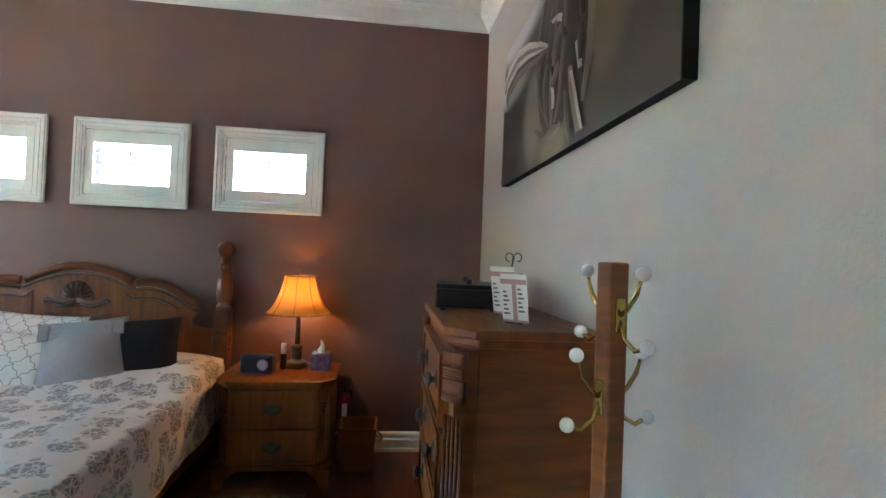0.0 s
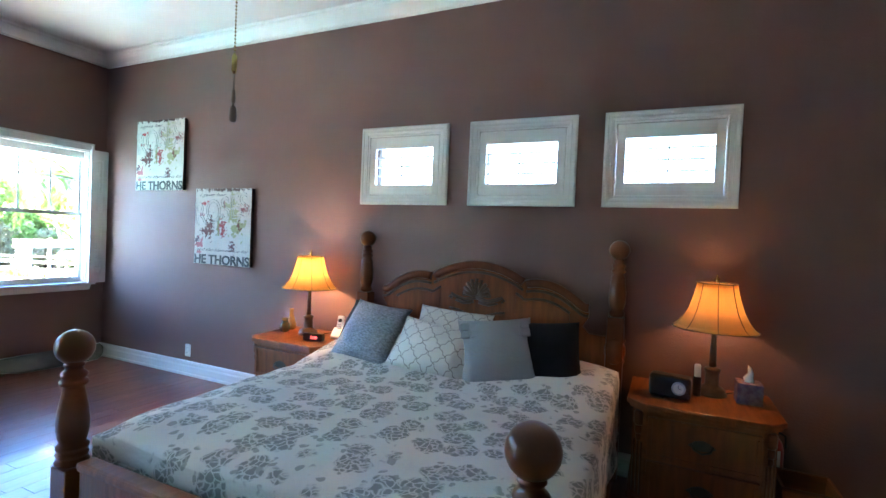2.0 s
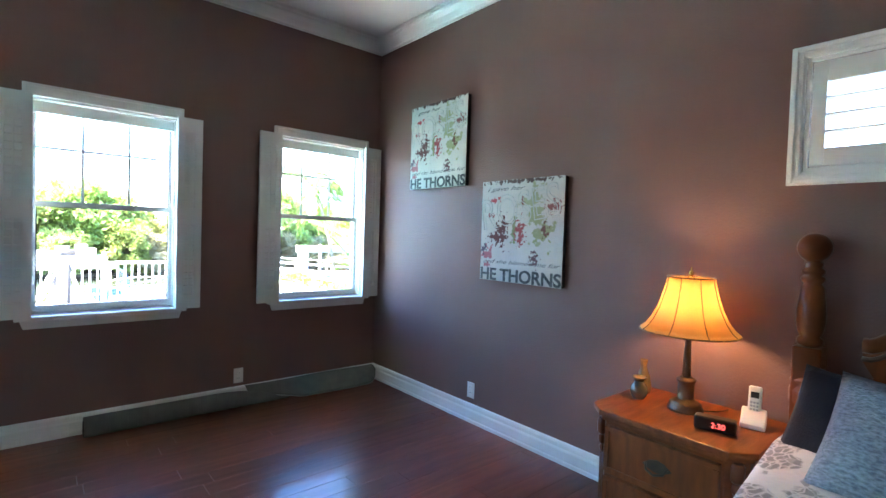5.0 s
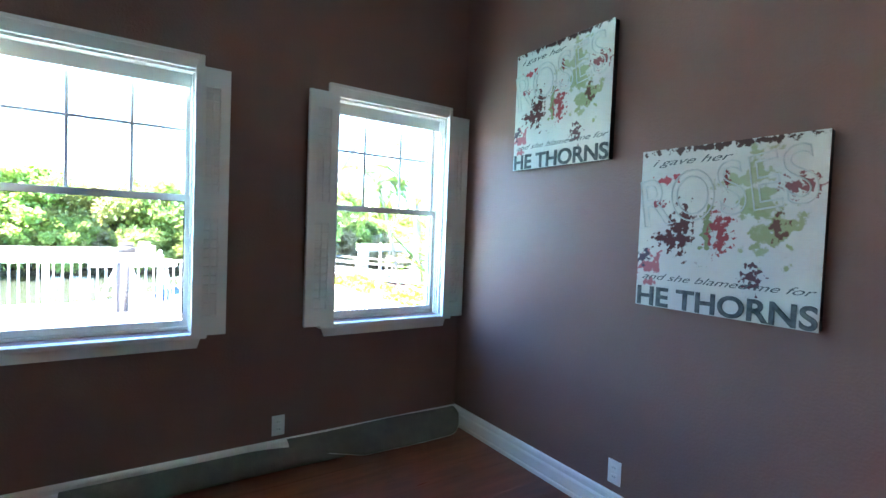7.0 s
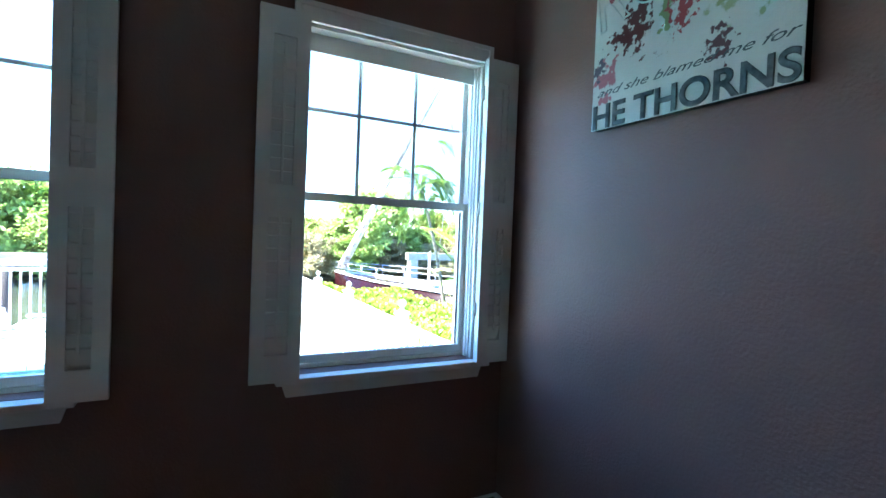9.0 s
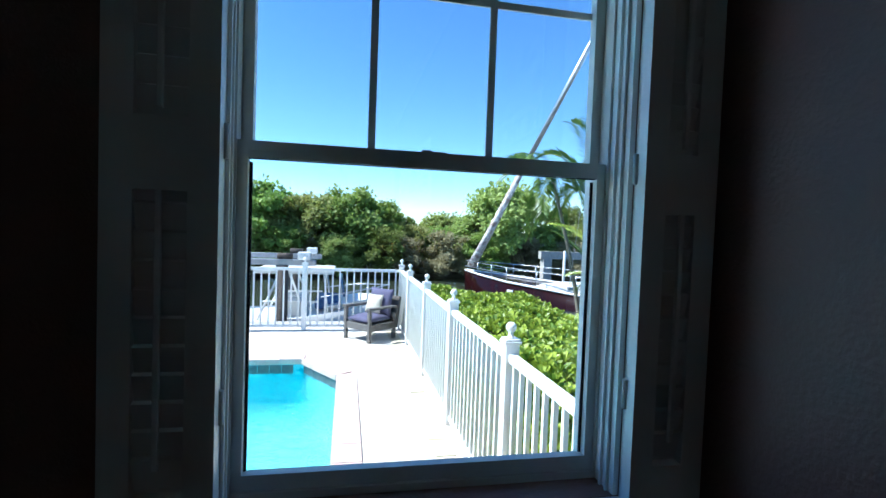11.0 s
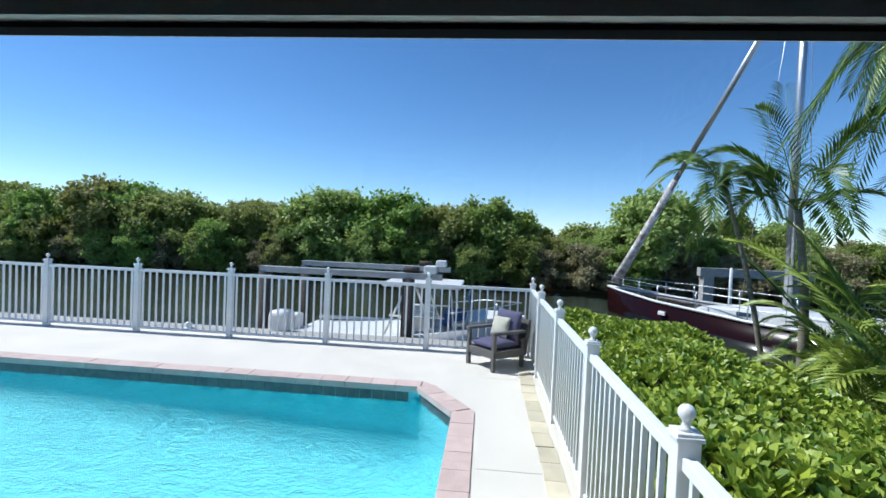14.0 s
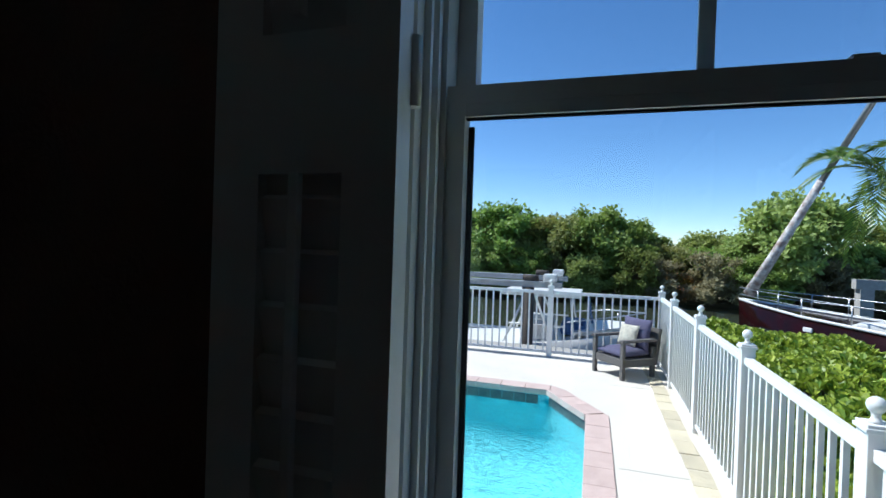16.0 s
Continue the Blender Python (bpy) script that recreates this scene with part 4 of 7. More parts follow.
solid("dock_pavement", boxes((-14.9, FX - 0.33, -14, 3.9, -0.75, -0.5)), WOODW, "weathered dock strip along the canal")
bm = lathe([(0.03, 0), (0.14, 0.01), (0.15, 0.05), (0.06, 0.07), (0.05, 0.10), (0.07, 0.14), (0.02, 0.17)], 16, (-14.3, -2.4, -0.5))
solid("mooring_buoy", bm, GEL, "small white mooring buoy lying on the dock", "buoy", "")

bowp, sdir = Vector((-20.5, 6.54, 0)), Vector((0.842, 0.540, 0))
SB = Matrix.Translation(bowp) @ pose(0, 0, 0, 0, 0, math.degrees(math.atan2(sdir.y, sdir.x)))
EYE0 = Vector((-6.06, 2.87, 1.417))
SB = Matrix.Translation(EYE0) @ Matrix.Scale(1.6, 4) @ Matrix.Translation(-EYE0) @ SB
sail = thing("sailboat", (-22.0, 13.0, WATER), "moored sailboat with maroon hull and white cabin", "sailboat")
part("hull", placed(hull([(0.0, 0.05, -0.5, 0.16), (0.8, 0.34, -1.4, 0.10), (2.2, 0.72, -2.3, 0.02), (4.5, 0.95, -2.5, -0.05), (7.5, 0.95, -2.4, -0.06), (10.0, 0.75, -2.0, 0.0)]), SB), HULL_D, sail)
bm = bmesh.new()
for sy in (-1, 1):
    tube([(0.0, 0.03 * sy, 0.18), (0.8, 0.34 * sy, 0.125), (2.2, 0.72 * sy, 0.045), (4.5, 0.95 * sy, -0.03), (7.5, 0.95 * sy, -0.04)], 0.035, 6, bm)
part("toe_rail", placed(bm, SB), GEL, sail)
part("waterline_stripe", placed(hull([(0.9, 0.35, -1.3, -0.40), (2.2, 0.726, -2.2, -0.42), (4.5, 0.957, -2.4, -0.45), (7.5, 0.957, -2.3, -0.45)]), SB), HULL_B, sail)
cab = part("cabin", placed(bevelled(prism([(2.9, -0.1), (3.3, 0.10), (4.6, 0.20), (7.4, 0.26), (7.6, -0.1)], "y", -0.62, 0.62), 0.05), SB), GEL, sail)
for s in (4.1, 5.2, 6.2):
    part("porthole", placed(boxes((s, s + 0.30, -0.632, -0.615, 0.02, 0.10), bev=0.008), SB), TINTED, cab)
part("mast", tube([tuple(SB @ Vector((4.75, 0, 0.2))), tuple(SB @ Vector((4.75, 0, 4))), tuple(SB @ Vector((4.75, 0, 9.5)))], 0.13, 10), ALU, sail)
part("furled_jib", tube([tuple(SB @ Vector((0.25, 0, 0.35))), tuple(SB @ Vector((0.9, 0, 1.35))), tuple(SB @ Vector((2.0, 0, 3.1)))], 0.23, 10, None, 0.6), SAILW, sail, "furled sail wrapped round the forestay")
part("forestay", tube([tuple(SB @ Vector((2.0, 0, 3.1))), tuple(SB @ Vector((4.7, 0, 7.3)))], 0.11, 8), ALU, sail)
bm = bmesh.new()
for sy in (-1, 1):
    line = [(0.0, 0.05 * sy), (0.8, 0.33 * sy), (2.2, 0.70 * sy), (4.5, 0.92 * sy), (7.5, 0.92 * sy)]
    for zz in (0.30, 0.55):
        tube([(s, y, 0.1 + zz * 0.7 - 0.02 * s) for s, y in line], 0.010, 5, bm)
    for s, y in line[1:] + [(1.5, 0.52 * sy), (3.3, 0.82 * sy)]:
        tube([(s, y, 0.1 - 0.03 * s), (s, y, 0.48 - 0.02 * s)], 0.013, 5, bm)
part("lifeline", placed(bm, SB), ALU, sail)
bm = bmesh.new()
for s, y in ((4.3, -0.9), (5.2, -0.9), (4.75, 0.9)):
    tube([(s, y, 0), (4.75, 0, 9.0)], 0.008, 5, bm)
part("shroud", placed(bm, SB), ALU, sail)
part("anchor", placed(boxes((2.3, 2.5, -0.78, -0.73, -0.26, -0.16), bev=0.02), SB), GEL, sail)
lift2 = thing("dock_lift", (-31.2, 15.6, WATER), "pale concrete dock lift with crossbeam", "boat lift")
part("beam", boxes((-31.4, -31.0, 13.6, 19.0, 0.0, 0.42)), WOODW, lift2)
for y in (14.0, 18.4):
    part("post", boxes((-31.45, -30.95, y - 0.25, y + 0.25, WATER - 1, 0.0)), WOODW, lift2)
pole = thing("mooring_pole", (-28.0, 13.6, WATER), "white mooring pole standing in the canal", "mooring pole")
part("pole", lathe([(0.07, WATER - 1), (0.07, 0.55), (0.02, 0.6)], 12, (-28.0, 13.6, 0)), GEL, pole)

# ---- patio chair ----
WICKER = mat("grey_wicker", (0.10, 0.095, 0.09), (0.17, 0.16, 0.15), 40, 0.75, bump=0.9, bscale=140, stretch=(1, 1, 3))
CUSH = mat("slate_purple_cushion", (0.105, 0.10, 0.17), (0.085, 0.08, 0.14), 6, 0.9, bump=0.3, bscale=200)
PILLOW_W = mat("cream_patterned_fabric", (0.62, 0.58, 0.47), (0.42, 0.40, 0.33), 22, 0.9, bump=0.3, bscale=120)


def puffy(sx, sy, sz, n=12, power=4.0, seed=0):
    """Cushion: a grid domed on both sides with pinched corners."""
    bm = bmesh.new()
    grid = {}
    for side in (1, -1):
        for i in range(n + 1):
            for j in range(n + 1):
                u, v = -1 + 2 * i / n, -1 + 2 * j / n
                h = ((1 - abs(u) ** 2.4) * (1 - abs(v) ** 2.4)) ** 0.55
                h *= 1 + 0.16 * noise.noise(Vector((u * 2.2 + seed, v * 2.2, side * 1.7)))
                pin = 1 - 0.06 * (1 - abs(v) ** 2) * abs(u) ** 3
                pin2 = 1 - 0.06 * (1 - abs(u) ** 2) * abs(v) ** 3
                if side < 0 and (i in (0, n) or j in (0, n)):
                    grid[side, i, j] = grid[1, i, j]
                else:
                    grid[side, i, j] = bm.verts.new((u * sx / 2 * pin, v * sy / 2 * pin2, side * h * sz / 2))
        for i in range(n):
            for j in range(n):
                q = [grid[side, i, j], grid[side, i + 1, j], grid[side, i + 1, j + 1], grid[side, i, j + 1]]
                bm.faces.new(q if side > 0 else q[::-1]).smooth = True
    return bm


CH = pose(-13.02, 3.10, DZ, 0, 0, math.degrees(math.atan2(-0.49, 0.42))) @ Matrix.Scale(0.87, 4)
chair = thing("patio_armchair", (-13.02, 3.10, DZ), "grey wicker armchair with slate cushions on the deck", "armchair")
ft = 0.31
for sx, sy in ((ft, -ft), (ft, ft), (-ft, -ft), (-ft, ft)):
    part("leg", placed(boxes((sx - 0.03, sx + 0.03, sy - 0.03, sy + 0.03, 0, 0.60 if sx > 0 else 0.5), bev=0.006), CH), WICKER, chair)
part("seat_frame", placed(boxes((-0.33, 0.33, -0.34, 0.34, 0.20, 0.32), bev=0.01), CH), WICKER, chair)
part("backrest", placed(boxes((-0.36, -0.30, -0.33, 0.33, 0.25, 0.84), bev=0.015), CH @ pose(0, 0, 0, 0, -9, 0)), WICKER, chair)
for sy in (-ft, ft):
    part("armrest", placed(boxes((-0.34, 0.36, sy - 0.045, sy + 0.045, 0.58, 0.625), bev=0.012), CH), WICKER, chair)
part("seat_cushion", placed(puffy(0.64, 0.60, 0.17), CH @ pose(0.01, 0, 0.385)), CUSH, chair, "slate purple seat cushion")
part("back_cushion", placed(puffy(0.52, 0.60, 0.17, seed=3), CH @ pose(-0.265, 0, 0.66, 0, 80, 0)), CUSH, chair, "slate purple back cushion")
tp = thing("throw_pillow", tuple(CH @ Vector((-0.08, 0.03, 0.46))), "cream patterned throw pillow on the patio chair", "pillow")
part("cover", placed(puffy(0.36, 0.36, 0.12, seed=5), CH @ pose(-0.11, -0.02, 0.635, 0, 72, 8)), PILLOW_W, tp)

# ---- bedroom materials ----
OAK = mat("honey_oak", (0.255, 0.074, 0.014), (0.155, 0.042, 0.008), 5, 0.42, bump=0.15, bscale=26, stretch=(1, 1, 7), coat=0.06, rvar=0.05)
OAK_H = mat("honey_oak_rails", (0.255, 0.074, 0.014), (0.155, 0.042, 0.008), 5, 0.42, bump=0.15, bscale=26, stretch=(7, 1, 1), coat=0.06, rvar=0.05)
OAK_D = mat("dark_turned_oak", (0.165, 0.046, 0.010), (0.105, 0.028, 0.007), 6, 0.28, bump=0.08, coat=0.12)
for wood in (OAK, OAK_H, OAK_D):
    wood.node_tree.nodes["Principled BSDF"].inputs["Specular IOR Level"].default_value = 0.3
CARVE = mat("carved_brown_wood", (0.11, 0.055, 0.028), (0.07, 0.035, 0.02), 9, 0.45, bump=0.3)
BRONZE = mat("aged_bronze", (0.06, 0.055, 0.05), (0.10, 0.085, 0.06), 20, 0.45, 0.8, bump=0.2)
PEWTER = mat("pewter_knob", (0.16, 0.17, 0.18), (0.10, 0.11, 0.12), 20, 0.4, 0.8)
BLACK_F = mat("black_fabric", (0.008, 0.009, 0.013), (0.014, 0.015, 0.02), 9, 0.95, bump=0.4, bscale=180)
SILVER = mat("silver_sequin_fabric", (0.34, 0.39, 0.42), (0.13, 0.165, 0.19), 60, 0.38, 0.3, bump=0.9, bscale=85, stretch=(1, 2.2, 1))
GREYF = mat("grey_satin_fabric", (0.30, 0.315, 0.33), (0.26, 0.275, 0.29), 5, 0.5, bump=0.3, bscale=70)
BLACKP = mat("black_plastic", (0.012, 0.012, 0.014), (0.02, 0.02, 0.022), 9, 0.35, bump=0.05)
WHITEP = mat("white_plastic", (0.75, 0.74, 0.71), (0.70, 0.69, 0.66), 5, 0.35)
BRASS = mat("polished_brass", (0.60, 0.42, 0.14), (0.45, 0.30, 0.09), 12, 0.22, 1.0)
PORC = mat("white_porcelain", (0.80, 0.80, 0.80), None, 5, 0.12)
PAPER = mat("card_paper", (0.72, 0.66, 0.62), (0.66, 0.58, 0.54), 8, 0.8)
INK = mat("grey_ink", (0.12, 0.11, 0.11), None, 9, 0.8)
PINKISH = mat("dusty_pink_print", (0.45, 0.25, 0.22), (0.36, 0.20, 0.18), 9, 0.8)
RED = mat("red_enamel", (0.32, 0.012, 0.012), None, 5, 0.3)
CRIMSON = mat("dark_red_glass", (0.10, 0.006, 0.010), (0.06, 0.004, 0.008), 5, 0.15)
CUFF = mat("grey_green_mat", (0.13, 0.135, 0.11), (0.10, 0.105, 0.09), 12, 0.9, bump=0.4, bscale=120)
RUGM = mat("mottled_rug", (0.30, 0.27, 0.22), (0.06, 0.055, 0.05), 24, 0.95, bump=0.8, bscale=160)
TISSUE_BOX = mat("purple_dotted_card", (0.10, 0.05, 0.11), (0.22, 0.19, 0.24), 34, 0.7)
TEAL = mat("teal_glazed_clay", (0.045, 0.10, 0.085), (0.16, 0.10, 0.04), 9, 0.2)
OCHRE = mat("ochre_glazed_clay", (0.30, 0.15, 0.05), (0.10, 0.11, 0.06), 9, 0.25)


def floral():
    """White quilt cloth with grey roses and leaves, woven relief."""
    m = mat("floral_quilt", (0.66, 0.63, 0.58), (0.60, 0.57, 0.53), 4, 0.92, bump=0.35, bscale=45)
    n, l = m.node_tree.nodes, m.node_tree.links
    p = n["Principled BSDF"]
    base = p.inputs["Base Color"].links[0].from_socket
    tc = n["Texture Coordinate"]
    def node(kind, **kw):
        x = n.new(kind)
        for k, v in kw.items():
            x.inputs[k].default_value = v
        return x
    mp = node("ShaderNodeMapping")
    l.new(tc.outputs["Object"], mp.inputs["Vector"])
    dn = node("ShaderNodeTexNoise", Scale=14.0, Detail=2.0)
    l.new(mp.outputs[0], dn.inputs["Vector"])
    va = n.new("ShaderNodeVectorMath")
    va.operation = "MULTIPLY_ADD"
    l.new(dn.outputs["Color"], va.inputs[0])
    va.inputs[1].default_value = (0.07, 0.07, 0.07)
    l.new(mp.outputs[0], va.inputs[2])
    vo = node("ShaderNodeTexVoronoi", Scale=6.6, Randomness=0.65)
    l.new(va.outputs[0], vo.inputs["Vector"])
    petal = node("ShaderNodeTexVoronoi", Scale=34.0)
    petal.feature = "DISTANCE_TO_EDGE"
    l.new(va.outputs[0], petal.inputs["Vector"])
    leaf = node("ShaderNodeTexVoronoi", Scale=17.0)
    l.new(va.outputs[0], leaf.inputs["Vector"])
    def ramp(src, p0, p1, a, b):
        r = n.new("ShaderNodeValToRGB")
        r.color_ramp.elements[0].position, r.color_ramp.elements[1].position = p0, p1
        r.color_ramp.elements[0].color, r.color_ramp.elements[1].color = (a, a, a, 1), (b, b, b, 1)
        l.new(src, r.inputs[0])
        return r.outputs[0]
    rose = ramp(vo.outputs["Distance"], 0.40, 0.46, 1, 0)
    lines = ramp(petal.outputs["Distance"], 0.02, 0.16, 0.15, 1)
    lf = ramp(leaf.outputs["Distance"], 0.25, 0.31, 0.75, 0)
    near = ramp(vo.outputs["Distance"], 0.62, 0.72, 1, 0)
    def mul(a, b):
        x = n.new("ShaderNodeMath")
        x.operation = "MULTIPLY"
        l.new(a, x.inputs[0])
        l.new(b, x.inputs[1])
        return x.outputs[0]
    mx = n.new("ShaderNodeMath")
    mx.operation = "MAXIMUM"
    l.new(mul(rose, lines), mx.inputs[0])
    l.new(mul(lf, near), mx.inputs[1])
    mix = n.new("ShaderNodeMix")
    mix.data_type = "RGBA"
    l.new(mx.outputs[0], mix.inputs[0])
    l.new(base, mix.inputs[6])
    mix.inputs[7].default_value = (0.235, 0.235, 0.225, 1)
    l.new(mix.outputs[2], p.inputs["Base Color"])
    return m


FLORAL = floral()


def lattice():
    """Cream cloth with a thin grey trellis."""
    m = mat("trellis_fabric", (0.68, 0.66, 0.60), (0.63, 0.61, 0.56), 5, 0.9, bump=0.25, bscale=120)
    n, l = m.node_tree.nodes, m.node_tree.links
    p = n["Principled BSDF"]
    base = p.inputs["Base Color"].links[0].from_socket
    tc = n["Texture Coordinate"]
    sx = n.new("ShaderNodeSeparateXYZ")
    l.new(tc.outputs["Object"], sx.inputs[0])
    def m_(op, a, b):
        x = n.new("ShaderNodeMath")
        x.operation = op
        for i, v in enumerate((a, b)):
            if isinstance(v, float):
                x.inputs[i].default_value = v
            elif v is not None:
                l.new(v, x.inputs[i])
        return x.outputs[0]
    out = []
    for op in ("ADD", "SUBTRACT"):
        s = m_(op, sx.outputs[0], sx.outputs[1])
        o = m_("ADD" if op == "SUBTRACT" else "SUBTRACT", sx.outputs[0], sx.outputs[1])
        wob = m_("MULTIPLY", m_("SINE", m_("MULTIPLY", o, 105.0), None), 0.006)
        s = m_("ADD", s, wob)
        f = m_("ABSOLUTE", m_("SUBTRACT", m_("FRACT", m_("MULTIPLY", s, 9.5), None), 0.5), None)
        out.append(m_("LESS_THAN", f, 0.035))
    k = m_("MAXIMUM", out[0], out[1])
    mix = n.new("ShaderNodeMix")
    mix.data_type = "RGBA"
    l.new(k, mix.inputs[0])
    l.new(base, mix.inputs[6])
    mix.inputs[7].default_value = (0.30, 0.285, 0.26, 1)
    l.new(mix.outputs[2], p.inputs["Base Color"])
    return m


TRELLIS = lattice()

# ---- bed ----
BX0, BX1 = -2.745, -0.96
HY, FYB = 3.365, 1.43
bed = thing("bed", ((BX0 + BX1) / 2, 2.4, 0), "honey oak poster bed with carved headboard", "bed")


def ball(r, z, n=11, a0=0.35):
    return [(r * math.sin(a0 + (math.pi - a0 - 0.02) * k / n), z - r * math.cos(a0 + (math.pi - a0 - 0.02) * k / n)) for k in range(n + 1)]


def bed_post(x, y, zb, rb, block):
    z = zb - rb
    prof = [(0.034, block), (0.046, block + 0.012), (0.046, block + 0.03), (0.034, block + 0.042), (0.044, block + 0.06), (0.050, block + 0.10), (0.050, block + 0.14), (0.040, z - 0.10), (0.030, z - 0.085), (0.042, z - 0.072), (0.042, z - 0.062), (0.030, z - 0.052), (0.040, z - 0.040), (0.040, z - 0.030), (0.028, z - 0.02), (0.034, z - 0.006), (0.03, z + 0.004)]
    p = part("post", boxes((x - 0.048, x + 0.048, y - 0.048, y + 0.048, 0.0, block), bev=0.006), OAK_D, bed)
    part("turning", lathe(prof + ball(rb, zb), 26, (x, y, 0)), OAK_D, p)


def foot_post(x, y):
    """Short turned post: ball, collars, swelling vase and ringed base on a square block."""
    prof = [(0.040, 0.46), (0.056, 0.468), (0.058, 0.480), (0.048, 0.490), (0.052, 0.498), (0.056, 0.506), (0.052, 0.514), (0.046, 0.520), (0.055, 0.530), (0.055, 0.540), (0.044, 0.550),
            (0.050, 0.575), (0.055, 0.605), (0.056, 0.635), (0.052, 0.675), (0.044, 0.720), (0.037, 0.755), (0.036, 0.770), (0.048, 0.778), (0.050, 0.786), (0.046, 0.794), (0.036, 0.800), (0.045, 0.810), (0.046, 0.818), (0.040, 0.826), (0.030, 0.834), (0.030, 0.846), (0.036, 0.852), (0.034, 0.858)]
    p = part("post", boxes((x - 0.050, x + 0.050, y - 0.050, y + 0.050, 0.0, 0.46), bev=0.006), OAK_D, bed)
    part("turning", lathe(prof + ball(0.067, 0.922, 13, 0.45), 30, (x, y, 0)), OAK_D, p)


bed_post(BX0 - 0.01, HY, 1.381, 0.060, 0.98)
bed_post(BX1 + 0.0, HY, 1.381, 0.060, 0.98)
foot_post(BX0 - 0.035, FYB - 0.03)
foot_post(BX1 - 0.012, FYB - 0.03)
for x in (BX0 - 0.01, BX1):
    part("ring_turning", lathe([(0.050, 0.70), (0.060, 0.715), (0.050, 0.73), (0.062, 0.755), (0.062, 0.80), (0.050, 0.825), (0.060, 0.84), (0.050, 0.855)], 24, (x, HY, 0)), OAK_D, bed)


def head_top(x):
    """Arched top line of the headboard."""
    u = abs(x - (BX0 + BX1) / 2)
    if u < 0.33:
        return 1.145 + 0.105 * math.cos(u / 0.33 * math.pi / 2) ** 0.8
    if u < 0.70:
        return 1.145 + 0.035 * math.sin((u - 0.33) / 0.37 * math.pi) - 0.115 * ((u - 0.33) / 0.37) ** 1.6
    return 1.03 if u < 0.74 else 0.93


mid = (BX0 + BX1) / 2
xs = [mid - 0.735 + 1.47 * k / 60 for k in range(61)]
line = [(x, head_top(x)) for x in xs]
scoop = lambda s: [(mid + s * 0.735, 0.96), (mid + s * 0.70, 0.90), (mid + s * 0.74, 0.86), (mid + s * 0.84, 0.855)]
outline = [(mid - 0.84, 0.35), (mid + 0.84, 0.35)] + list(reversed(scoop(1))) + list(reversed(line)) + scoop(-1)
part("headboard", prism(outline, "y", HY - 0.018, HY + 0.018), OAK_H, bed)
bm = bmesh.new()
for seg_lo, seg_hi in ((0, 17), (17, 44), (44, 61)):
    pts = [(x, HY - 0.012, z - 0.012) for x, z in line[seg_lo:seg_hi]]
    tube(pts, 0.030, 8, bm)
    part("crest_bead", tube([(x, HY - 0.03, z - 0.048) for x, _, z in pts], 0.010, 6), CARVE, bed)
part("crest_moulding", bm, OAK_D, bed)
for x0, x1, zt in ((mid - 0.62, mid - 0.27, 0), (mid - 0.20, mid + 0.20, 0), (mid + 0.27, mid + 0.62, 0)):
    n = 12
    centre_panel = abs((x0 + x1) / 2 - mid) < 0.1
    o = [(x0 + (x1 - x0) * k / n, (0.90 - 0.02 * math.cos(math.pi * (k / n * 2 - 1)) if centre_panel else head_top(x0 + (x1 - x0) * k / n) - 0.125)) for k in range(n + 1)]
    bm = prism([(x0, 0.45), (x1, 0.45)] + o[::-1], "y", HY - 0.026, HY - 0.0185)
    part("raised_panel", bevelled(bm, 0.006, 2), OAK_H, bed)
    part("panel_bead", tube([(x, HY - 0.022, z + 0.012) for x, z in o], 0.008, 6), CARVE, bed, "dark-stained groove bead")
fan = [(mid + 0.105 * math.cos(math.pi * k / 16), 1.022 + 0.10 * math.sin(math.pi * k / 16)) for k in range(17)]
shell = part("carved_shell", bevelled(prism(fan, "y", HY - 0.030, HY - 0.0265), 0.002), CARVE, bed, "carved shell and scroll ornament")
for k in range(9):
    a = math.radians(12 + 156 * k / 8)
    L = 0.085 + 0.03 * math.sin(a)
    part("flute", tube([(mid + 0.02 * math.cos(a), HY - 0.026, 1.03 + 0.01 * math.sin(a)), (mid + L * 0.6 * math.cos(a), HY - 0.040, 1.03 + L * 0.62 * math.sin(a)), (mid + L * math.cos(a), HY - 0.030, 1.03 + L * math.sin(a))], 0.008, 7, bmesh.new(), 1.7), CARVE, shell)
for s in (-1, 1):
    part("scroll", tube([(mid, HY - 0.03, 1.02), (mid + s * 0.08, HY - 0.036, 0.998), (mid + s * 0.14, HY - 0.034, 1.012), (mid + s * 0.18, HY - 0.032, 1.03), (mid + s * 0.195, HY - 0.03, 1.012), (mid + s * 0.178, HY - 0.03, 1.002)], 0.014, 8, bmesh.new(), 0.7), CARVE, shell)
    part("leaf", tube([(mid + s * 0.02, HY - 0.03, 0.99), (mid + s * 0.09, HY - 0.034, 0.975), (mid + s * 0.15, HY - 0.03, 0.99)], 0.013, 8, bmesh.new(), 0.5), CARVE, shell)
part("footboard", boxes((BX0 + 0.05, BX1 - 0.05, FYB - 0.05, FYB - 0.01, 0.16, 0.465), bev=0.006), OAK_H, bed)
part("foot_rail", boxes((BX0 + 0.05, BX1 - 0.05, FYB - 0.064, FYB + 0.004, 0.465, 0.50), bev=0.012), OAK_H, bed)
for x in (BX0 + 0.01, BX1 - 0.01):
    part("side_rail", boxes((x - 0.018, x + 0.018, FYB + 0.05, HY - 0.05, 0.14, 0.30), bev=0.005), OAK, bed)
mattress = thing("mattress", (mid, 2.4, 0.22), "mattress with a dark bed skirt", "mattress")
part("bed_skirt", boxes((BX0 + 0.04, BX1 - 0.035, FYB + 0.05, HY - 0.06, 0.02, 0.32)), BLACK_F, mattress, "dark fabric bed skirt")
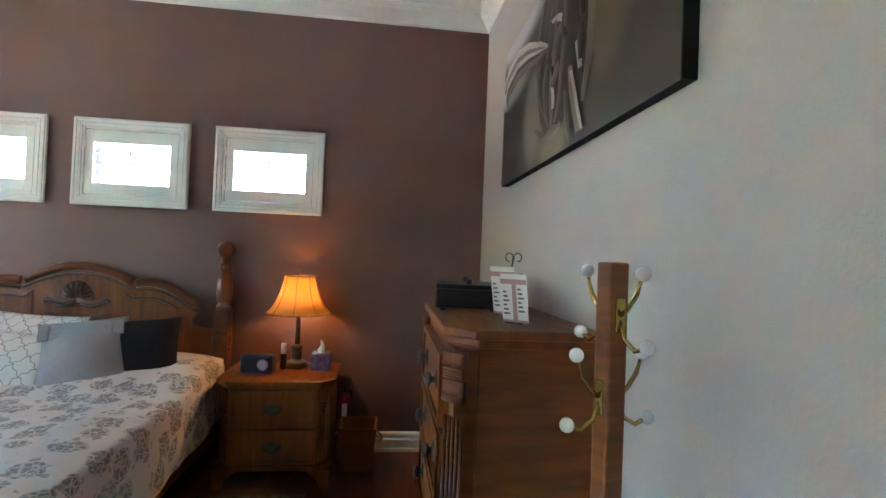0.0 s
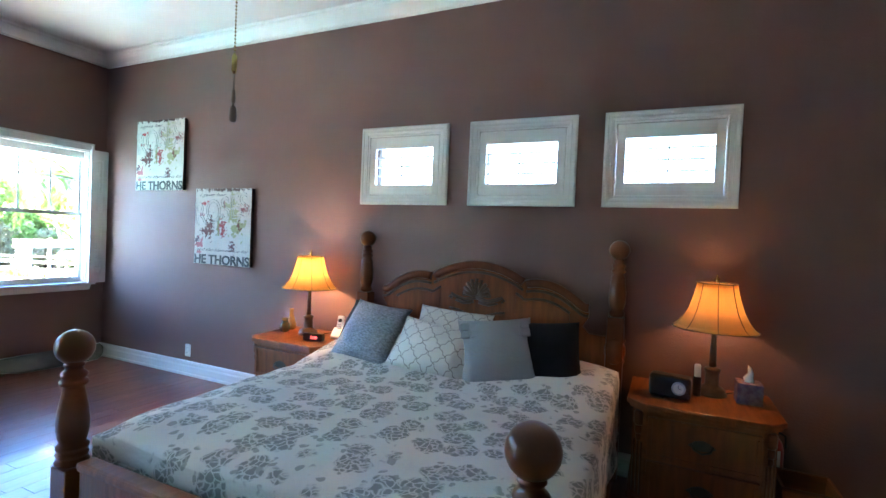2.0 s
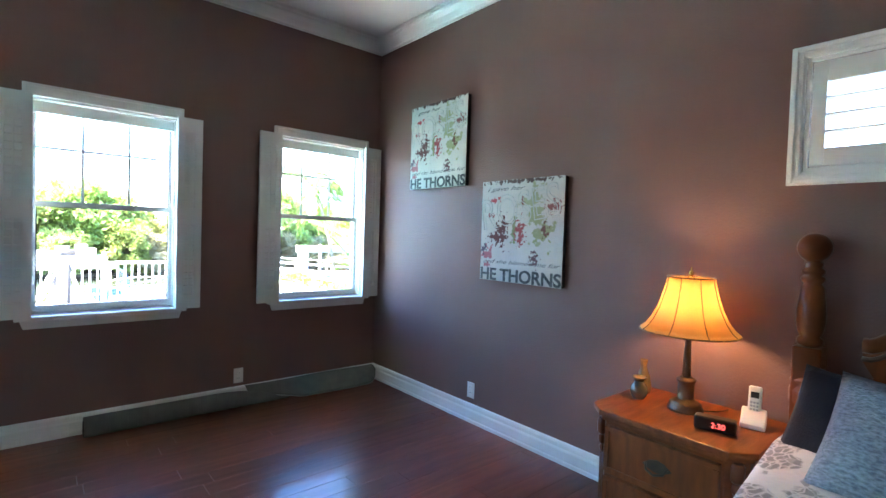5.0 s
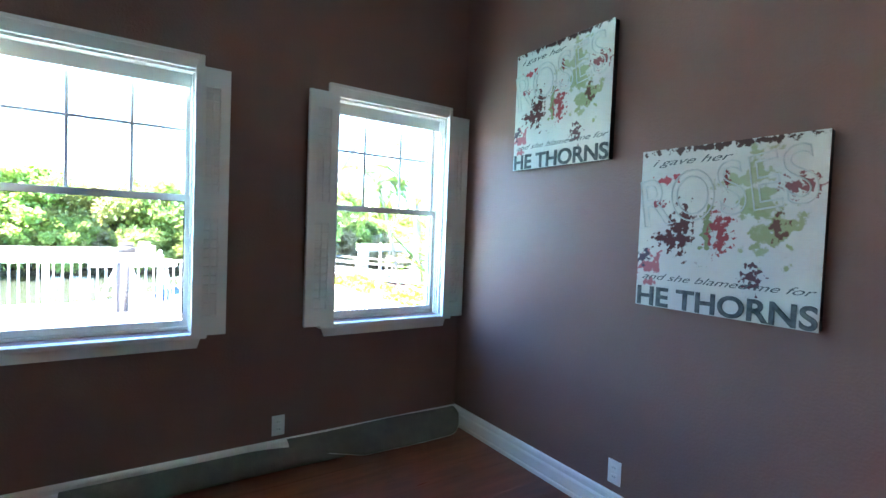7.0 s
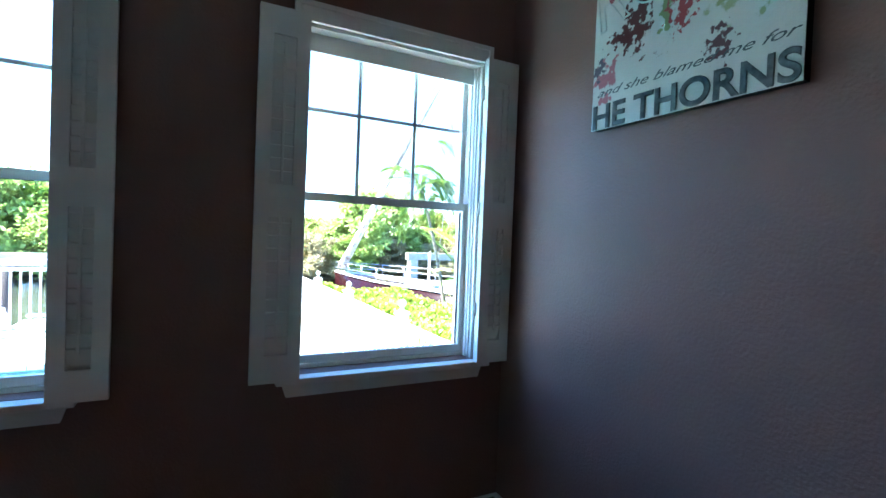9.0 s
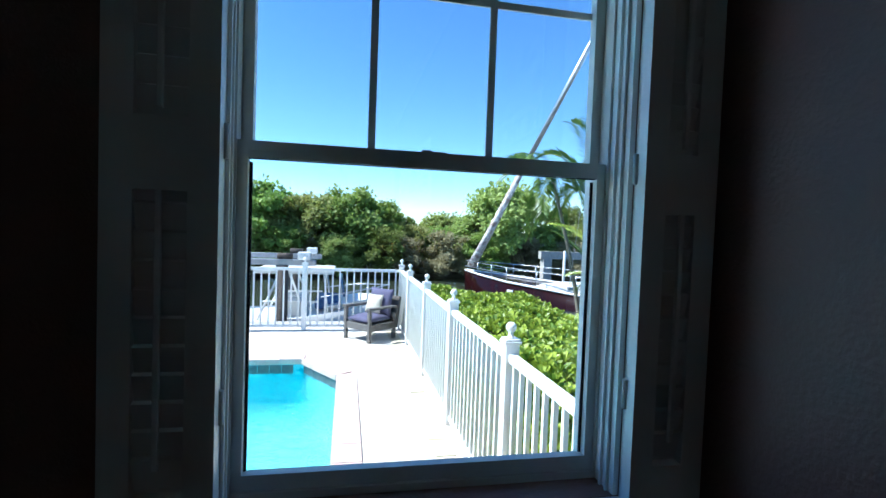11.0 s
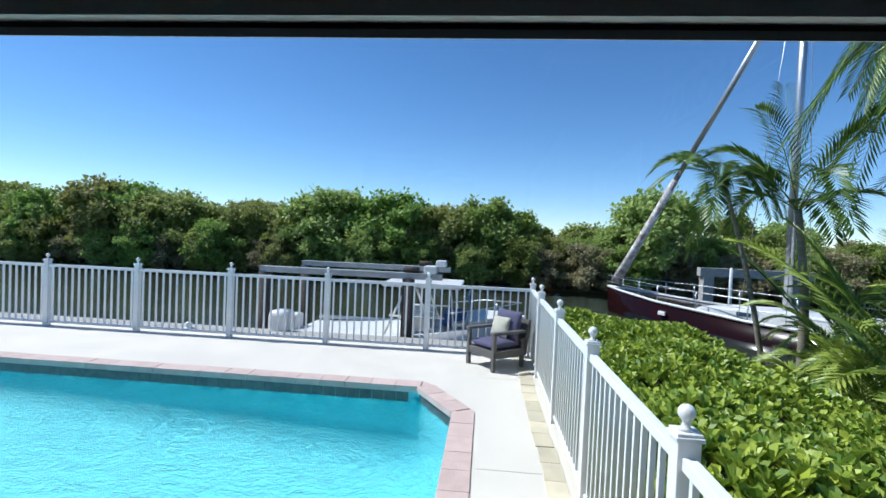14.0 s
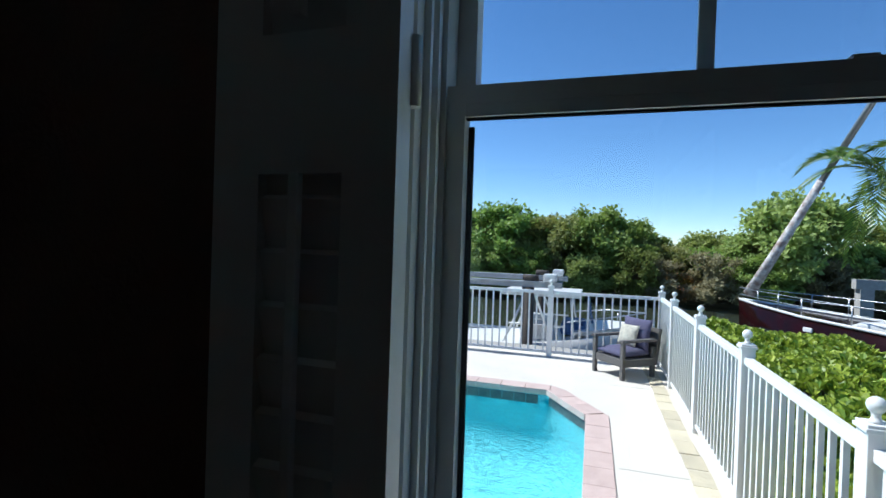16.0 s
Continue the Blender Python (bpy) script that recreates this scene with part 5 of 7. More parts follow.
part("body", boxes((BX0 + 0.06, BX1 - 0.06, FYB + 0.07, HY - 0.05, 0.32, 0.555), bev=0.06), WHITEP, mattress)
# quilt draped over the mattress, bulging over the pillows at the head
bm = bmesh.new()
nx, ny = 84, 76
qx0, qx1, qy0, qy1 = BX0 - 0.03, BX1 + 0.05, FYB + 0.045, HY - 0.055
vs = {}
for i in range(nx + 1):
    for j in range(ny + 1):
        u, v = i / nx, j / ny
        a = (u - 0.5) * 2
        drop_u = max(0.0, (abs(a) - 0.84) / 0.16)
        x = mid + math.copysign(min(abs(a) / 0.84, 1.0), a) * (qx1 - qx0) / 2 * (1 - 0.03 * (1 - min(1, abs(a) / 0.84)))
        dv = max(0.0, (0.12 - v) / 0.12)
        y = qy0 + max(0.0, (v - 0.12) / 0.88) * (qy1 - qy0)
        top = 0.612
        rim = 0.032 * (min(1, abs(a) / 0.84) ** 9) + 0.04 * (1 - min(1, (v - 0.12) / 0.14) if v > 0.12 else 1) ** 2
        lump = 0.095 * max(0.0, min(1.0, (y - 2.62) / 0.4)) * (1 - abs(a) ** 4 * 0.3)
        wave = 0.010 * noise.noise(Vector((x * 3.1, y * 3.1, 0.3))) + 0.005 * noise.noise(Vector((x * 9, y * 9, 2)))
        z = top - rim + lump + wave
        if drop_u > 0:
            z = top - 0.032 + lump * 0.8 - drop_u * 0.33
            x += math.copysign(0.018 * math.sin(y * 11 + 1) * drop_u + 0.012 * drop_u, a)
        if dv > 0:
            z = min(z, top - 0.05) - dv * 0.10
            y = qy0 + 0.012 * math.sin(x * 9)
        vs[i, j] = bm.verts.new((x, y, z))
for i in range(nx):
    for j in range(ny):
        bm.faces.new((vs[i, j], vs[i + 1, j], vs[i + 1, j + 1], vs[i, j + 1])).smooth = True
edges = [[vs[i, 0].co.copy() for i in range(nx + 1)], [vs[0, j].co.copy() for j in range(ny + 1)], [vs[nx, j].co.copy() for j in range(ny + 1)]]
quilt = thing("quilt", (mid, 2.4, 0.60), "white quilt printed with grey roses, draped on the bed", "quilt")
part("cover", bm, FLORAL, quilt)
for e in edges:
    part("hem", tube([tuple(c) for c in e], 0.006, 6), FLORAL, quilt)


def pillow(label, material, at, w, h, d, tilt, turn, spin=0, seed=0):
    p = new("pillow", mesh_of("pillow", puffy(w, h, d, 14, seed=seed), material))
    p.matrix_basis = pose(*at) @ pose(0, 0, 0, 0, 0, turn) @ pose(0, 0, 0, 90 - tilt, 0, 0) @ pose(0, 0, 0, 0, 0, spin)
    ORIGIN[p] = Vector((0, 0, 0))
    return tagged(p, label, "pillow", "pillows on the bed")


pillow("silver sequinned square pillow leaning on the headboard pillows", SILVER, (-2.40, 2.90, 0.785), 0.44, 0.43, 0.15, 38, -4, -4, 1)
pillow("cream trellis-patterned oblong pillow", TRELLIS, (-1.91, 2.83, 0.755), 0.52, 0.33, 0.15, 38, 6, -9, 2)
pillow("cream trellis-patterned pillow behind the oblong one", TRELLIS, (-1.90, 3.02, 0.805), 0.50, 0.36, 0.15, 32, 2, -3, 3)
gp = pillow("grey satin square pillow with a pleated band", GREYF, (-1.55, 2.90, 0.775), 0.43, 0.42, 0.16, 36, 20, 6, 4)
pillow("plain black square pillow", BLACK_F, (-1.32, 3.01, 0.765), 0.44, 0.42, 0.15, 32, 14, 3, 5)
pillow("plain black square pillow", BLACK_F, (-2.55, 3.07, 0.755), 0.42, 0.40, 0.14, 30, -10, -3, 6)
bm = bmesh.new()
for k in range(7):
    for j in range(2):
        box(bm, -0.20 + k * 0.057, -0.15 + k * 0.057, 0.065 + j * 0.055, 0.11 + j * 0.055, 0.050 - j * 0.018, 0.068 - j * 0.018, 0.006)
ob = new("pleat_band", mesh_of("pleat_band", bm, GREYF))
ob.parent = gp
ORIGIN[ob] = Vector((0, 0, 0))


# ---- nightstands ----
def chamfered(x0, x1, y0, y1, c, front):
    """Plan outline with two cut corners on the front side."""
    if front == "-y":
        return [(x0 + c, y0), (x1 - c, y0), (x1, y0 + c), (x1, y1), (x0, y1), (x0, y0 + c)]
    return [(x0, y0 + c), (x0 + c, y0), (x1, y0), (x1, y1), (x0 + c, y1), (x0, y1 - c)]


def nightstand(x0, x1, label):
    y0, y1, h = 2.885, 3.415, 0.628
    ns = thing("nightstand", ((x0 + x1) / 2, 3.15, 0), label, "nightstand", "nightstands beside the bed")
    part("top", bevelled(prism(chamfered(x0, x1, y0, y1, 0.075, "-y"), "z", h - 0.026, h), 0.007), OAK_H, ns)
    part("top_moulding", bevelled(prism(chamfered(x0 + 0.014, x1 - 0.014, y0 + 0.014, y1, 0.07, "-y"), "z", h - 0.046, h - 0.0262), 0.006), OAK_H, ns)
    part("body", prism(chamfered(x0 + 0.03, x1 - 0.03, y0 + 0.03, y1, 0.065, "-y"), "z", 0.12, h - 0.0462), OAK, ns)
    part("plinth", bevelled(prism(chamfered(x0 + 0.012, x1 - 0.012, y0 + 0.012, y1, 0.07, "-y"), "z", 0.105, 0.135), 0.006), OAK_H, ns)
    for fx in (x0 + 0.015, x1 - 0.135):
        s = 1 if fx < (x0 + x1) / 2 else -1
        xa = fx if s > 0 else fx + 0.12
        part("foot", prism([(xa, 0), (xa + s * 0.05, 0), (xa + s * 0.065, 0.05), (xa + s * 0.10, 0.075), (xa + s * 0.14, 0.105), (xa, 0.105)], "y", y0 + 0.02, y0 + 0.05), OAK_H, ns)
        part("foot", boxes((min(xa, xa + s * 0.04), max(xa, xa + s * 0.04), y1 - 0.06, y1 - 0.01, 0, 0.105)), OAK, ns)
    fx0, fx1 = x0 + 0.105, x1 - 0.105
    for z0, z1 in ((0.145, 0.345), (0.365, 0.565)):
        d = part("drawer", bevelled(boxes((fx0, fx1, y0 + 0.012, y0 + 0.032, z0, z1)), 0.004), OAK_H, ns)
        bm = bmesh.new()
        for r in ((fx0, fx1, z1 - 0.02, z1), (fx0, fx1, z0, z0 + 0.02), (fx0, fx0 + 0.02, z0 + 0.02, z1 - 0.02), (fx1 - 0.02, fx1, z0 + 0.02, z1 - 0.02)):
            box(bm, r[0], r[1], y0 + 0.002, y0 + 0.0115, r[2], r[3], 0.003)
        part("drawer_border", bm, OAK_H, d)
        xm, zm = (fx0 + fx1) / 2, (z0 + z1) / 2
        bm = tube([(xm - 0.045, y0 + 0.006, zm + 0.008), (xm - 0.035, y0 - 0.012, zm - 0.012), (xm, y0 - 0.018, zm - 0.024), (xm + 0.035, y0 - 0.012, zm - 0.012), (xm + 0.045, y0 + 0.006, zm + 0.008)], 0.005, 7)
        prism([(xm - 0.06, zm), (xm - 0.03, zm + 0.022), (xm, zm + 0.030), (xm + 0.03, zm + 0.022), (xm + 0.06, zm), (xm + 0.03, zm - 0.016), (xm, zm - 0.022), (xm - 0.03, zm - 0.016)], "y", y0 + 0.006, y0 + 0.0118, bm)
        part("pull", bm, BRONZE, d, "aged bronze bail pull")
    for cx, s in ((x0 + 0.062, -1), (x1 - 0.062, 1)):
        bm = bmesh.new()
        for z0, z1, k in ((0.50, 0.575, 0.026), (0.455, 0.50, 0.020), (0.42, 0.455, 0.014)):
            lathe([(k * 0.7, z0), (k, z0 + 0.012), (k, z1 - 0.012), (k * 0.7, z1)], 12, (cx, y0 + 0.062, 0), bm)
        for q in (-0.018, 0.0, 0.018):
            tube([(cx + q, y0 + 0.066 + s * q, 0.15), (cx + q, y0 + 0.066 + s * q, 0.42)], 0.007, 6, bm)
        part("corner_pilaster", bm, OAK_D, ns)
    return ns


nightstand(-0.855, -0.165, "honey oak nightstand with two drawers, dim lamp above")
nightstand(-3.475, -2.80, "honey oak nightstand with two drawers under a lit lamp")

# ---- lamps ----
def shade_mat():
    m = bpy.data.materials.new("lit_lampshade")
    m.use_nodes = True
    n, l = m.node_tree.nodes, m.node_tree.links
    p = n["Principled BSDF"]
    p.inputs["Base Color"].default_value = (0.62, 0.47, 0.26, 1)
    p.inputs["Roughness"].default_value = 0.8
    t = n.new("ShaderNodeTexNoise")
    t.inputs["Scale"].default_value = 90
    tl = n.new("ShaderNodeBsdfTranslucent")
    rp = n.new("ShaderNodeValToRGB")
    rp.color_ramp.elements[0].color, rp.color_ramp.elements[1].color = (0.42, 0.25, 0.085, 1), (0.58, 0.38, 0.15, 1)
    l.new(t.outputs["Fac"], rp.inputs[0])
    l.new(rp.outputs[0], tl.inputs["Color"])
    l.new(rp.outputs[0], p.inputs["Base Color"])
    mx = n.new("ShaderNodeMixShader")
    mx.inputs[0].default_value = 0.24
    l.new(p.outputs[0], mx.inputs[1])
    l.new(tl.outputs[0], mx.inputs[2])
    l.new(mx.outputs[0], n["Material Output"].inputs["Surface"])
    return m


SHADE = shade_mat()
LAMPB = mat("antique_bronze_lamp", (0.16, 0.12, 0.075), (0.09, 0.065, 0.04), 14, 0.45, 0.5, bump=0.3)
BULB = mat("warm_bulb", (1, 0.8, 0.5), None, 3, 0.5, emit=(1.0, 0.55, 0.20), power=LAMP_GLOW)


BULB_DIM = mat("dim_warm_bulb", (1, 0.8, 0.5), None, 3, 0.5, emit=(1.0, 0.50, 0.17), power=LAMP_GLOW * 0.24)


def table_lamp(x, y, label, bulb):
    z = 0.629
    lp = thing("table_lamp", (x, y, z), label, "table lamp", "lamps beside the bed")
    b = [(0.075, 0.0), (0.075, 0.012), (0.066, 0.02), (0.068, 0.03), (0.05, 0.042), (0.038, 0.05), (0.034, 0.055), (0.034, 0.125), (0.04, 0.13), (0.04, 0.14), (0.022, 0.15)]
    part("base", lathe(b, 24, (x, y, z)), LAMPB, lp)
    col = [(0.018, 0.15)]
    for k in range(16):
        zz = 0.155 + k * 0.0125
        col += [(0.0175 - 0.0004 * k, zz), (0.0195 - 0.0004 * k, zz + 0.004), (0.0165 - 0.0004 * k, zz + 0.012)]
    part("column", lathe(col, 14, (x, y, z)), LAMPB, lp, "ribbed palm-trunk column")
    bm = bmesh.new()
    for k in range(8):
        a = k * math.pi / 4
        tube([(x, y, z + 0.355), (x + 0.03 * math.cos(a), y + 0.03 * math.sin(a), z + 0.372), (x + 0.055 * math.cos(a), y + 0.055 * math.sin(a), z + 0.362)], 0.006, 5, bm, 0.4)
    part("leaf_collar", bm, LAMPB, lp)
    bm = tube([(x, y, z + 0.355), (x, y, z + 0.42)], 0.014, 8)
    for s in (-1, 1):
        tube([(x + s * 0.02, y, z + 0.40), (x + s * 0.06, y, z + 0.47), (x + s * 0.05, y, z + 0.57), (x, y, z + 0.61)], 0.002, 5, bm)
    part("harp", bm, BRASS, lp)
    part("finial", lathe([(0.012, 0.606), (0.008, 0.612), (0.013, 0.622), (0.005, 0.634), (0.003, 0.648)], 12, (x, y, z)), BRASS, lp)
    seg, bm = 24, bmesh.new()
    prof = [(0.206, 0.355), (0.182, 0.375), (0.157, 0.41), (0.133, 0.46), (0.114, 0.52), (0.101, 0.575), (0.097, 0.60)]
    rings = [[bm.verts.new((x + r * (1 + 0.035 * math.cos(8 * 2 * math.pi * k / seg + math.pi)) * math.cos(2 * math.pi * k / seg), y + r * (1 + 0.035 * math.cos(8 * 2 * math.pi * k / seg + math.pi)) * math.sin(2 * math.pi * k / seg), z + h)) for k in range(seg)] for r, h in prof]
    for a, b2 in zip(rings, rings[1:]):
        for k in range(seg):
            bm.faces.new((a[k], a[(k + 1) % seg], b2[(k + 1) % seg], b2[k])).smooth = True
    bmesh.ops.solidify(bm, geom=bm.faces[:], thickness=0.0015)
    sh = part("shade", bm, SHADE, lp, "glowing amber bell shade with eight panels")
    for k in range(8):
        a = 2 * math.pi * k / 8
        pts = [(x + (r * 0.968 + 0.003) * math.cos(a), y + (r * 0.968 + 0.003) * math.sin(a), z + h) for r, h in prof]
        part("seam", tube(pts, 0.0022, 5), LAMPB, sh)
    for r, h in ((0.206, 0.355), (0.098, 0.60)):
        part("trim_band", tube([(x + r * math.cos(2 * math.pi * k / 32), y + r * math.sin(2 * math.pi * k / 32), z + h) for k in range(33)], 0.0035, 6), LAMPB, sh)
    part("bulb", lathe([(0.012, 0.425), (0.014, 0.445), (0.028, 0.475), (0.030, 0.495), (0.020, 0.52), (0.004, 0.53)], 14, (x, y, z)), bulb, lp, "glowing warm bulb")
    part("cord", tube([(x + 0.06, y + 0.02, z + 0.006), (x + 0.11, y + 0.07, z + 0.006), (x + 0.13, y + 0.14, z + 0.006)], 0.003, 5), BLACKP, lp)


table_lamp(-0.452, 3.262, "lit table lamp with palm-trunk column, dimmer", BULB_DIM)
table_lamp(-3.168, 3.215, "lit table lamp with palm-trunk column, glowing amber", BULB)

# ---- chest of drawers ----
chest = thing("chest_of_drawers", (0.57, 1.9, 0), "honey oak chest of drawers with fluted corner columns", "chest")
cx0, cx1, cy0, cy1, chh = 0.292, 0.775, 1.362, 2.268, 1.178
part("top", bevelled(prism(chamfered(cx0, cx1, cy0, cy1, 0.085, "-x"), "z", chh - 0.028, chh), 0.008), OAK_H, chest)
part("top_moulding", bevelled(prism(chamfered(cx0 + 0.016, cx1, cy0 + 0.016, cy1 - 0.016, 0.08, "-x"), "z", chh - 0.055, chh - 0.0282), 0.008), OAK_H, chest)
part("body", prism(chamfered(cx0 + 0.032, cx1, cy0 + 0.032, cy1 - 0.032, 0.075, "-x"), "z", 0.11, chh - 0.0552), OAK, chest)
part("plinth", bevelled(prism(chamfered(cx0 + 0.012, cx1, cy0 + 0.012, cy1 - 0.012, 0.08, "-x"), "z", 0.0, 0.12), 0.008), OAK_H, chest)
dy0, dy1 = cy0 + 0.125, cy1 - 0.125
rows = [(0.15, 0.37), (0.385, 0.605), (0.62, 0.84), (0.855, 1.085)]
for z0, z1 in rows:
    d = part("drawer", bevelled(boxes((cx0 + 0.006, cx0 + 0.034, dy0, dy1, z0, z1)), 0.005), OAK_H, chest)
    bm = bmesh.new()
    for r in ((dy0, dy1, z1 - 0.022, z1), (dy0, dy1, z0, z0 + 0.022), (dy0, dy0 + 0.022, z0 + 0.022, z1 - 0.022), (dy1 - 0.022, dy1, z0 + 0.022, z1 - 0.022)):
        box(bm, cx0 - 0.004, cx0 + 0.0055, r[0], r[1], r[2], r[3], 0.003)
    part("drawer_border", bm, OAK_H, d)
    for f in (0.22, 0.78):
        ym, zm = dy0 + (dy1 - dy0) * f, (z0 + z1) / 2
        bm = lathe([(0.034, 0), (0.032, 0.004), (0.012, 0.008), (0.010, 0.016), (0.024, 0.022), (0.027, 0.030), (0.018, 0.038), (0.004, 0.041)], 16)
        placed(bm, pose(cx0 + 0.0055, ym, zm, 0, -90, 0))
        part("knob", bm, PEWTER, d, "round pewter knob")
for ym, s in ((cy0 + 0.066, -1), (cy1 - 0.066, 1)):
    xm = cx0 + 0.066
    col = part("corner_column", boxes((xm - 0.034, xm + 0.034, ym - 0.034, ym + 0.034, 0.12, 1.114), bev=0.004), OAK, chest)
    placed_m = pose(xm, ym, 0, 0, 0, 45 if s < 0 else -45)
    for q in (-0.030, -0.015, 0.0, 0.015, 0.030):
        part("flute", placed(tube([(-0.046, q, 0.14), (-0.046, q, 0.92)], 0.0062, 6), placed_m), OAK_D, col)
    bm = boxes((-0.062, -0.03, -0.042, 0.042, 1.07, 1.112), (-0.058, -0.03, -0.040, 0.040, 0.985, 1.03), bev=0.012)
    for k in range(4):
        tube([(-0.054, -0.036, 1.036 + k * 0.009), (-0.054, 0.036, 1.036 + k * 0.009)], 0.0055, 6, bm)
    tube([(-0.05, -0.038, 0.975), (-0.05, 0.038, 0.975)], 0.014, 8, bm)
    part("capital", placed(bm, placed_m), OAK_D, col)

radio = thing("record_player", (0.455, 2.02, chh), "black portable record player on the chest", "record player")
part("case", placed(boxes((-0.13, 0.13, -0.17, 0.17, 0.012, 0.085), bev=0.008), pose(0.455, 2.02, chh, 0, 0, -6)), BLACKP, radio)
part("lid", placed(boxes((-0.132, 0.132, -0.172, 0.172, 0.086, 0.105), bev=0.008), pose(0.455, 2.02, chh, 0, 0, -6)), BLACKP, radio)
for k, (x, y) in enumerate(((-0.1, -0.12), (0.1, -0.12), (-0.1, 0.12), (0.1, 0.12))):
    part("foot", placed(lathe([(0.012, 0), (0.012, 0.012)], 10, (x, y, 0)), pose(0.455, 2.02, chh, 0, 0, -6)), BLACKP, radio)
for y in (-0.13, 0.09):
    part("latch", placed(lathe([(0.012, 0.105), (0.012, 0.122), (0.008, 0.126)], 12, (0.0, y, 0)), pose(0.455, 2.02, chh, 0, 0, -6)), BLACKP, radio)


def card_stand(at, turn, h, w, label, curl):
    m = pose(at[0], at[1], chh, 0, 0, turn)
    t = thing("card_holder", (at[0], at[1], chh), label, "card holder", "cards on the chest")
    lean = m @ pose(0, 0, 0.004, 14, 0, 0)
    c_ = part("card", placed(boxes((-w / 2, w / 2, -0.004, 0.0, 0.0, h), bev=0.001), lean), PAPER, t)
    part("print_band", placed(boxes((-w / 2, w / 2, -0.0056, -0.0042, h * 0.80, h * 0.90), (-w * 0.06, w * 0.10, -0.0056, -0.0042, 0.0, h * 0.80), (-w / 2, w / 2, -0.0056, -0.0042, 0.0, h * 0.06)), lean), PINKISH, c_)
    bm = bmesh.new()
    for k in range(6):
        z = h * (0.68 - 0.09 * k)
        ln = w * (0.13 + 0.05 * ((k * 7) % 3))
        box(bm, w * 0.15, w * 0.15 + ln, -0.0054, -0.0042, z, z + 0.006)
        box(bm, -w * 0.42, -w * 0.42 + ln, -0.0054, -0.0042, z - 0.01, z - 0.004)
    part("printing", placed(bm, lean), INK, c_, "unreadable printed lines")["kind"] = "stuff"
    bm = tube([(0, 0.0, 0.004), (0, 0.075, 0.004)], 0.003, 6)
    tube([(0, 0.075, 0.004), (0, 0.045, h * 0.8), (0, 0.02 + 0.24 * h * 0.3, h)], 0.003, 6, bm)
    tube([(-0.03, -0.02, 0.004), (0.03, -0.02, 0.004)], 0.003, 6, bm)
    if curl:
        for s in (-1, 1):
            tube([(0, 0.03, h - 0.01)] + [(s * (0.018 - 0.016 * math.cos(a)), 0.045, h + 0.035 + 0.016 * math.sin(a)) for a in [0.3 * k for k in range(17)]], 0.0026, 6, bm)
    part("scroll_stand", placed(bm, m), BLACKP, t, "black scrolled metal stand")


card_stand((0.545, 1.545), -38, 0.165, 0.090, "printed card leaning on a small black stand", False)
card_stand((0.566, 1.765), -42, 0.185, 0.10, "printed card on a scrolled black stand", True)

# ---- coat rack ----
rack = thing("coat_rack", (0.569, 0.921, 0), "oak coat rack with brass hooks and white knobs", "coat rack")
RM = pose(0.569, 0.921, 0, 0, 0, 14)
part("post", placed(bevelled(boxes((-0.0225, 0.0225, -0.0225, 0.0225, 0.03, 1.39)), 0.006, 2), RM), OAK, rack)
part("base", placed(boxes((-0.22, 0.22, -0.03, 0.03, 0.0, 0.05), (-0.03, 0.03, -0.22, -0.0305, 0.0, 0.05), (-0.03, 0.03, 0.0305, 0.22, 0.0, 0.05), bev=0.008), RM), OAK, rack)
for k, (az, z) in enumerate(((0, 1.12), (90, 1.285), (180, 1.12), (270, 1.285))):
    hm = RM @ pose(0, 0, z, 0, 0, az) @ pose(-0.0065, 0, 0)
    hk = part("hook", placed(boxes((0.0295, 0.034, -0.012, 0.012, -0.035, 0.035), bev=0.003), hm), BRASS, rack, "double brass coat hook")
    for pts in ([(0.03, 0, 0.0), (0.05, 0, 0.012), (0.075, 0, 0.045), (0.088, 0, 0.085)], [(0.03, 0, -0.01), (0.045, 0, -0.045), (0.075, 0, -0.062), (0.105, 0, -0.050)]):
        part("arm", placed(tube(pts, 0.0048, 8), hm), BRASS, hk)
        e = pts[-1]
        part("knob", placed(lathe([(0.003, -0.014)] + [(0.0145 * math.sin(a), -0.0145 * math.cos(a)) for a in [0.3 + 0.32 * j for j in range(9)]], 16, e), hm), PORC, hk, "white porcelain knob")


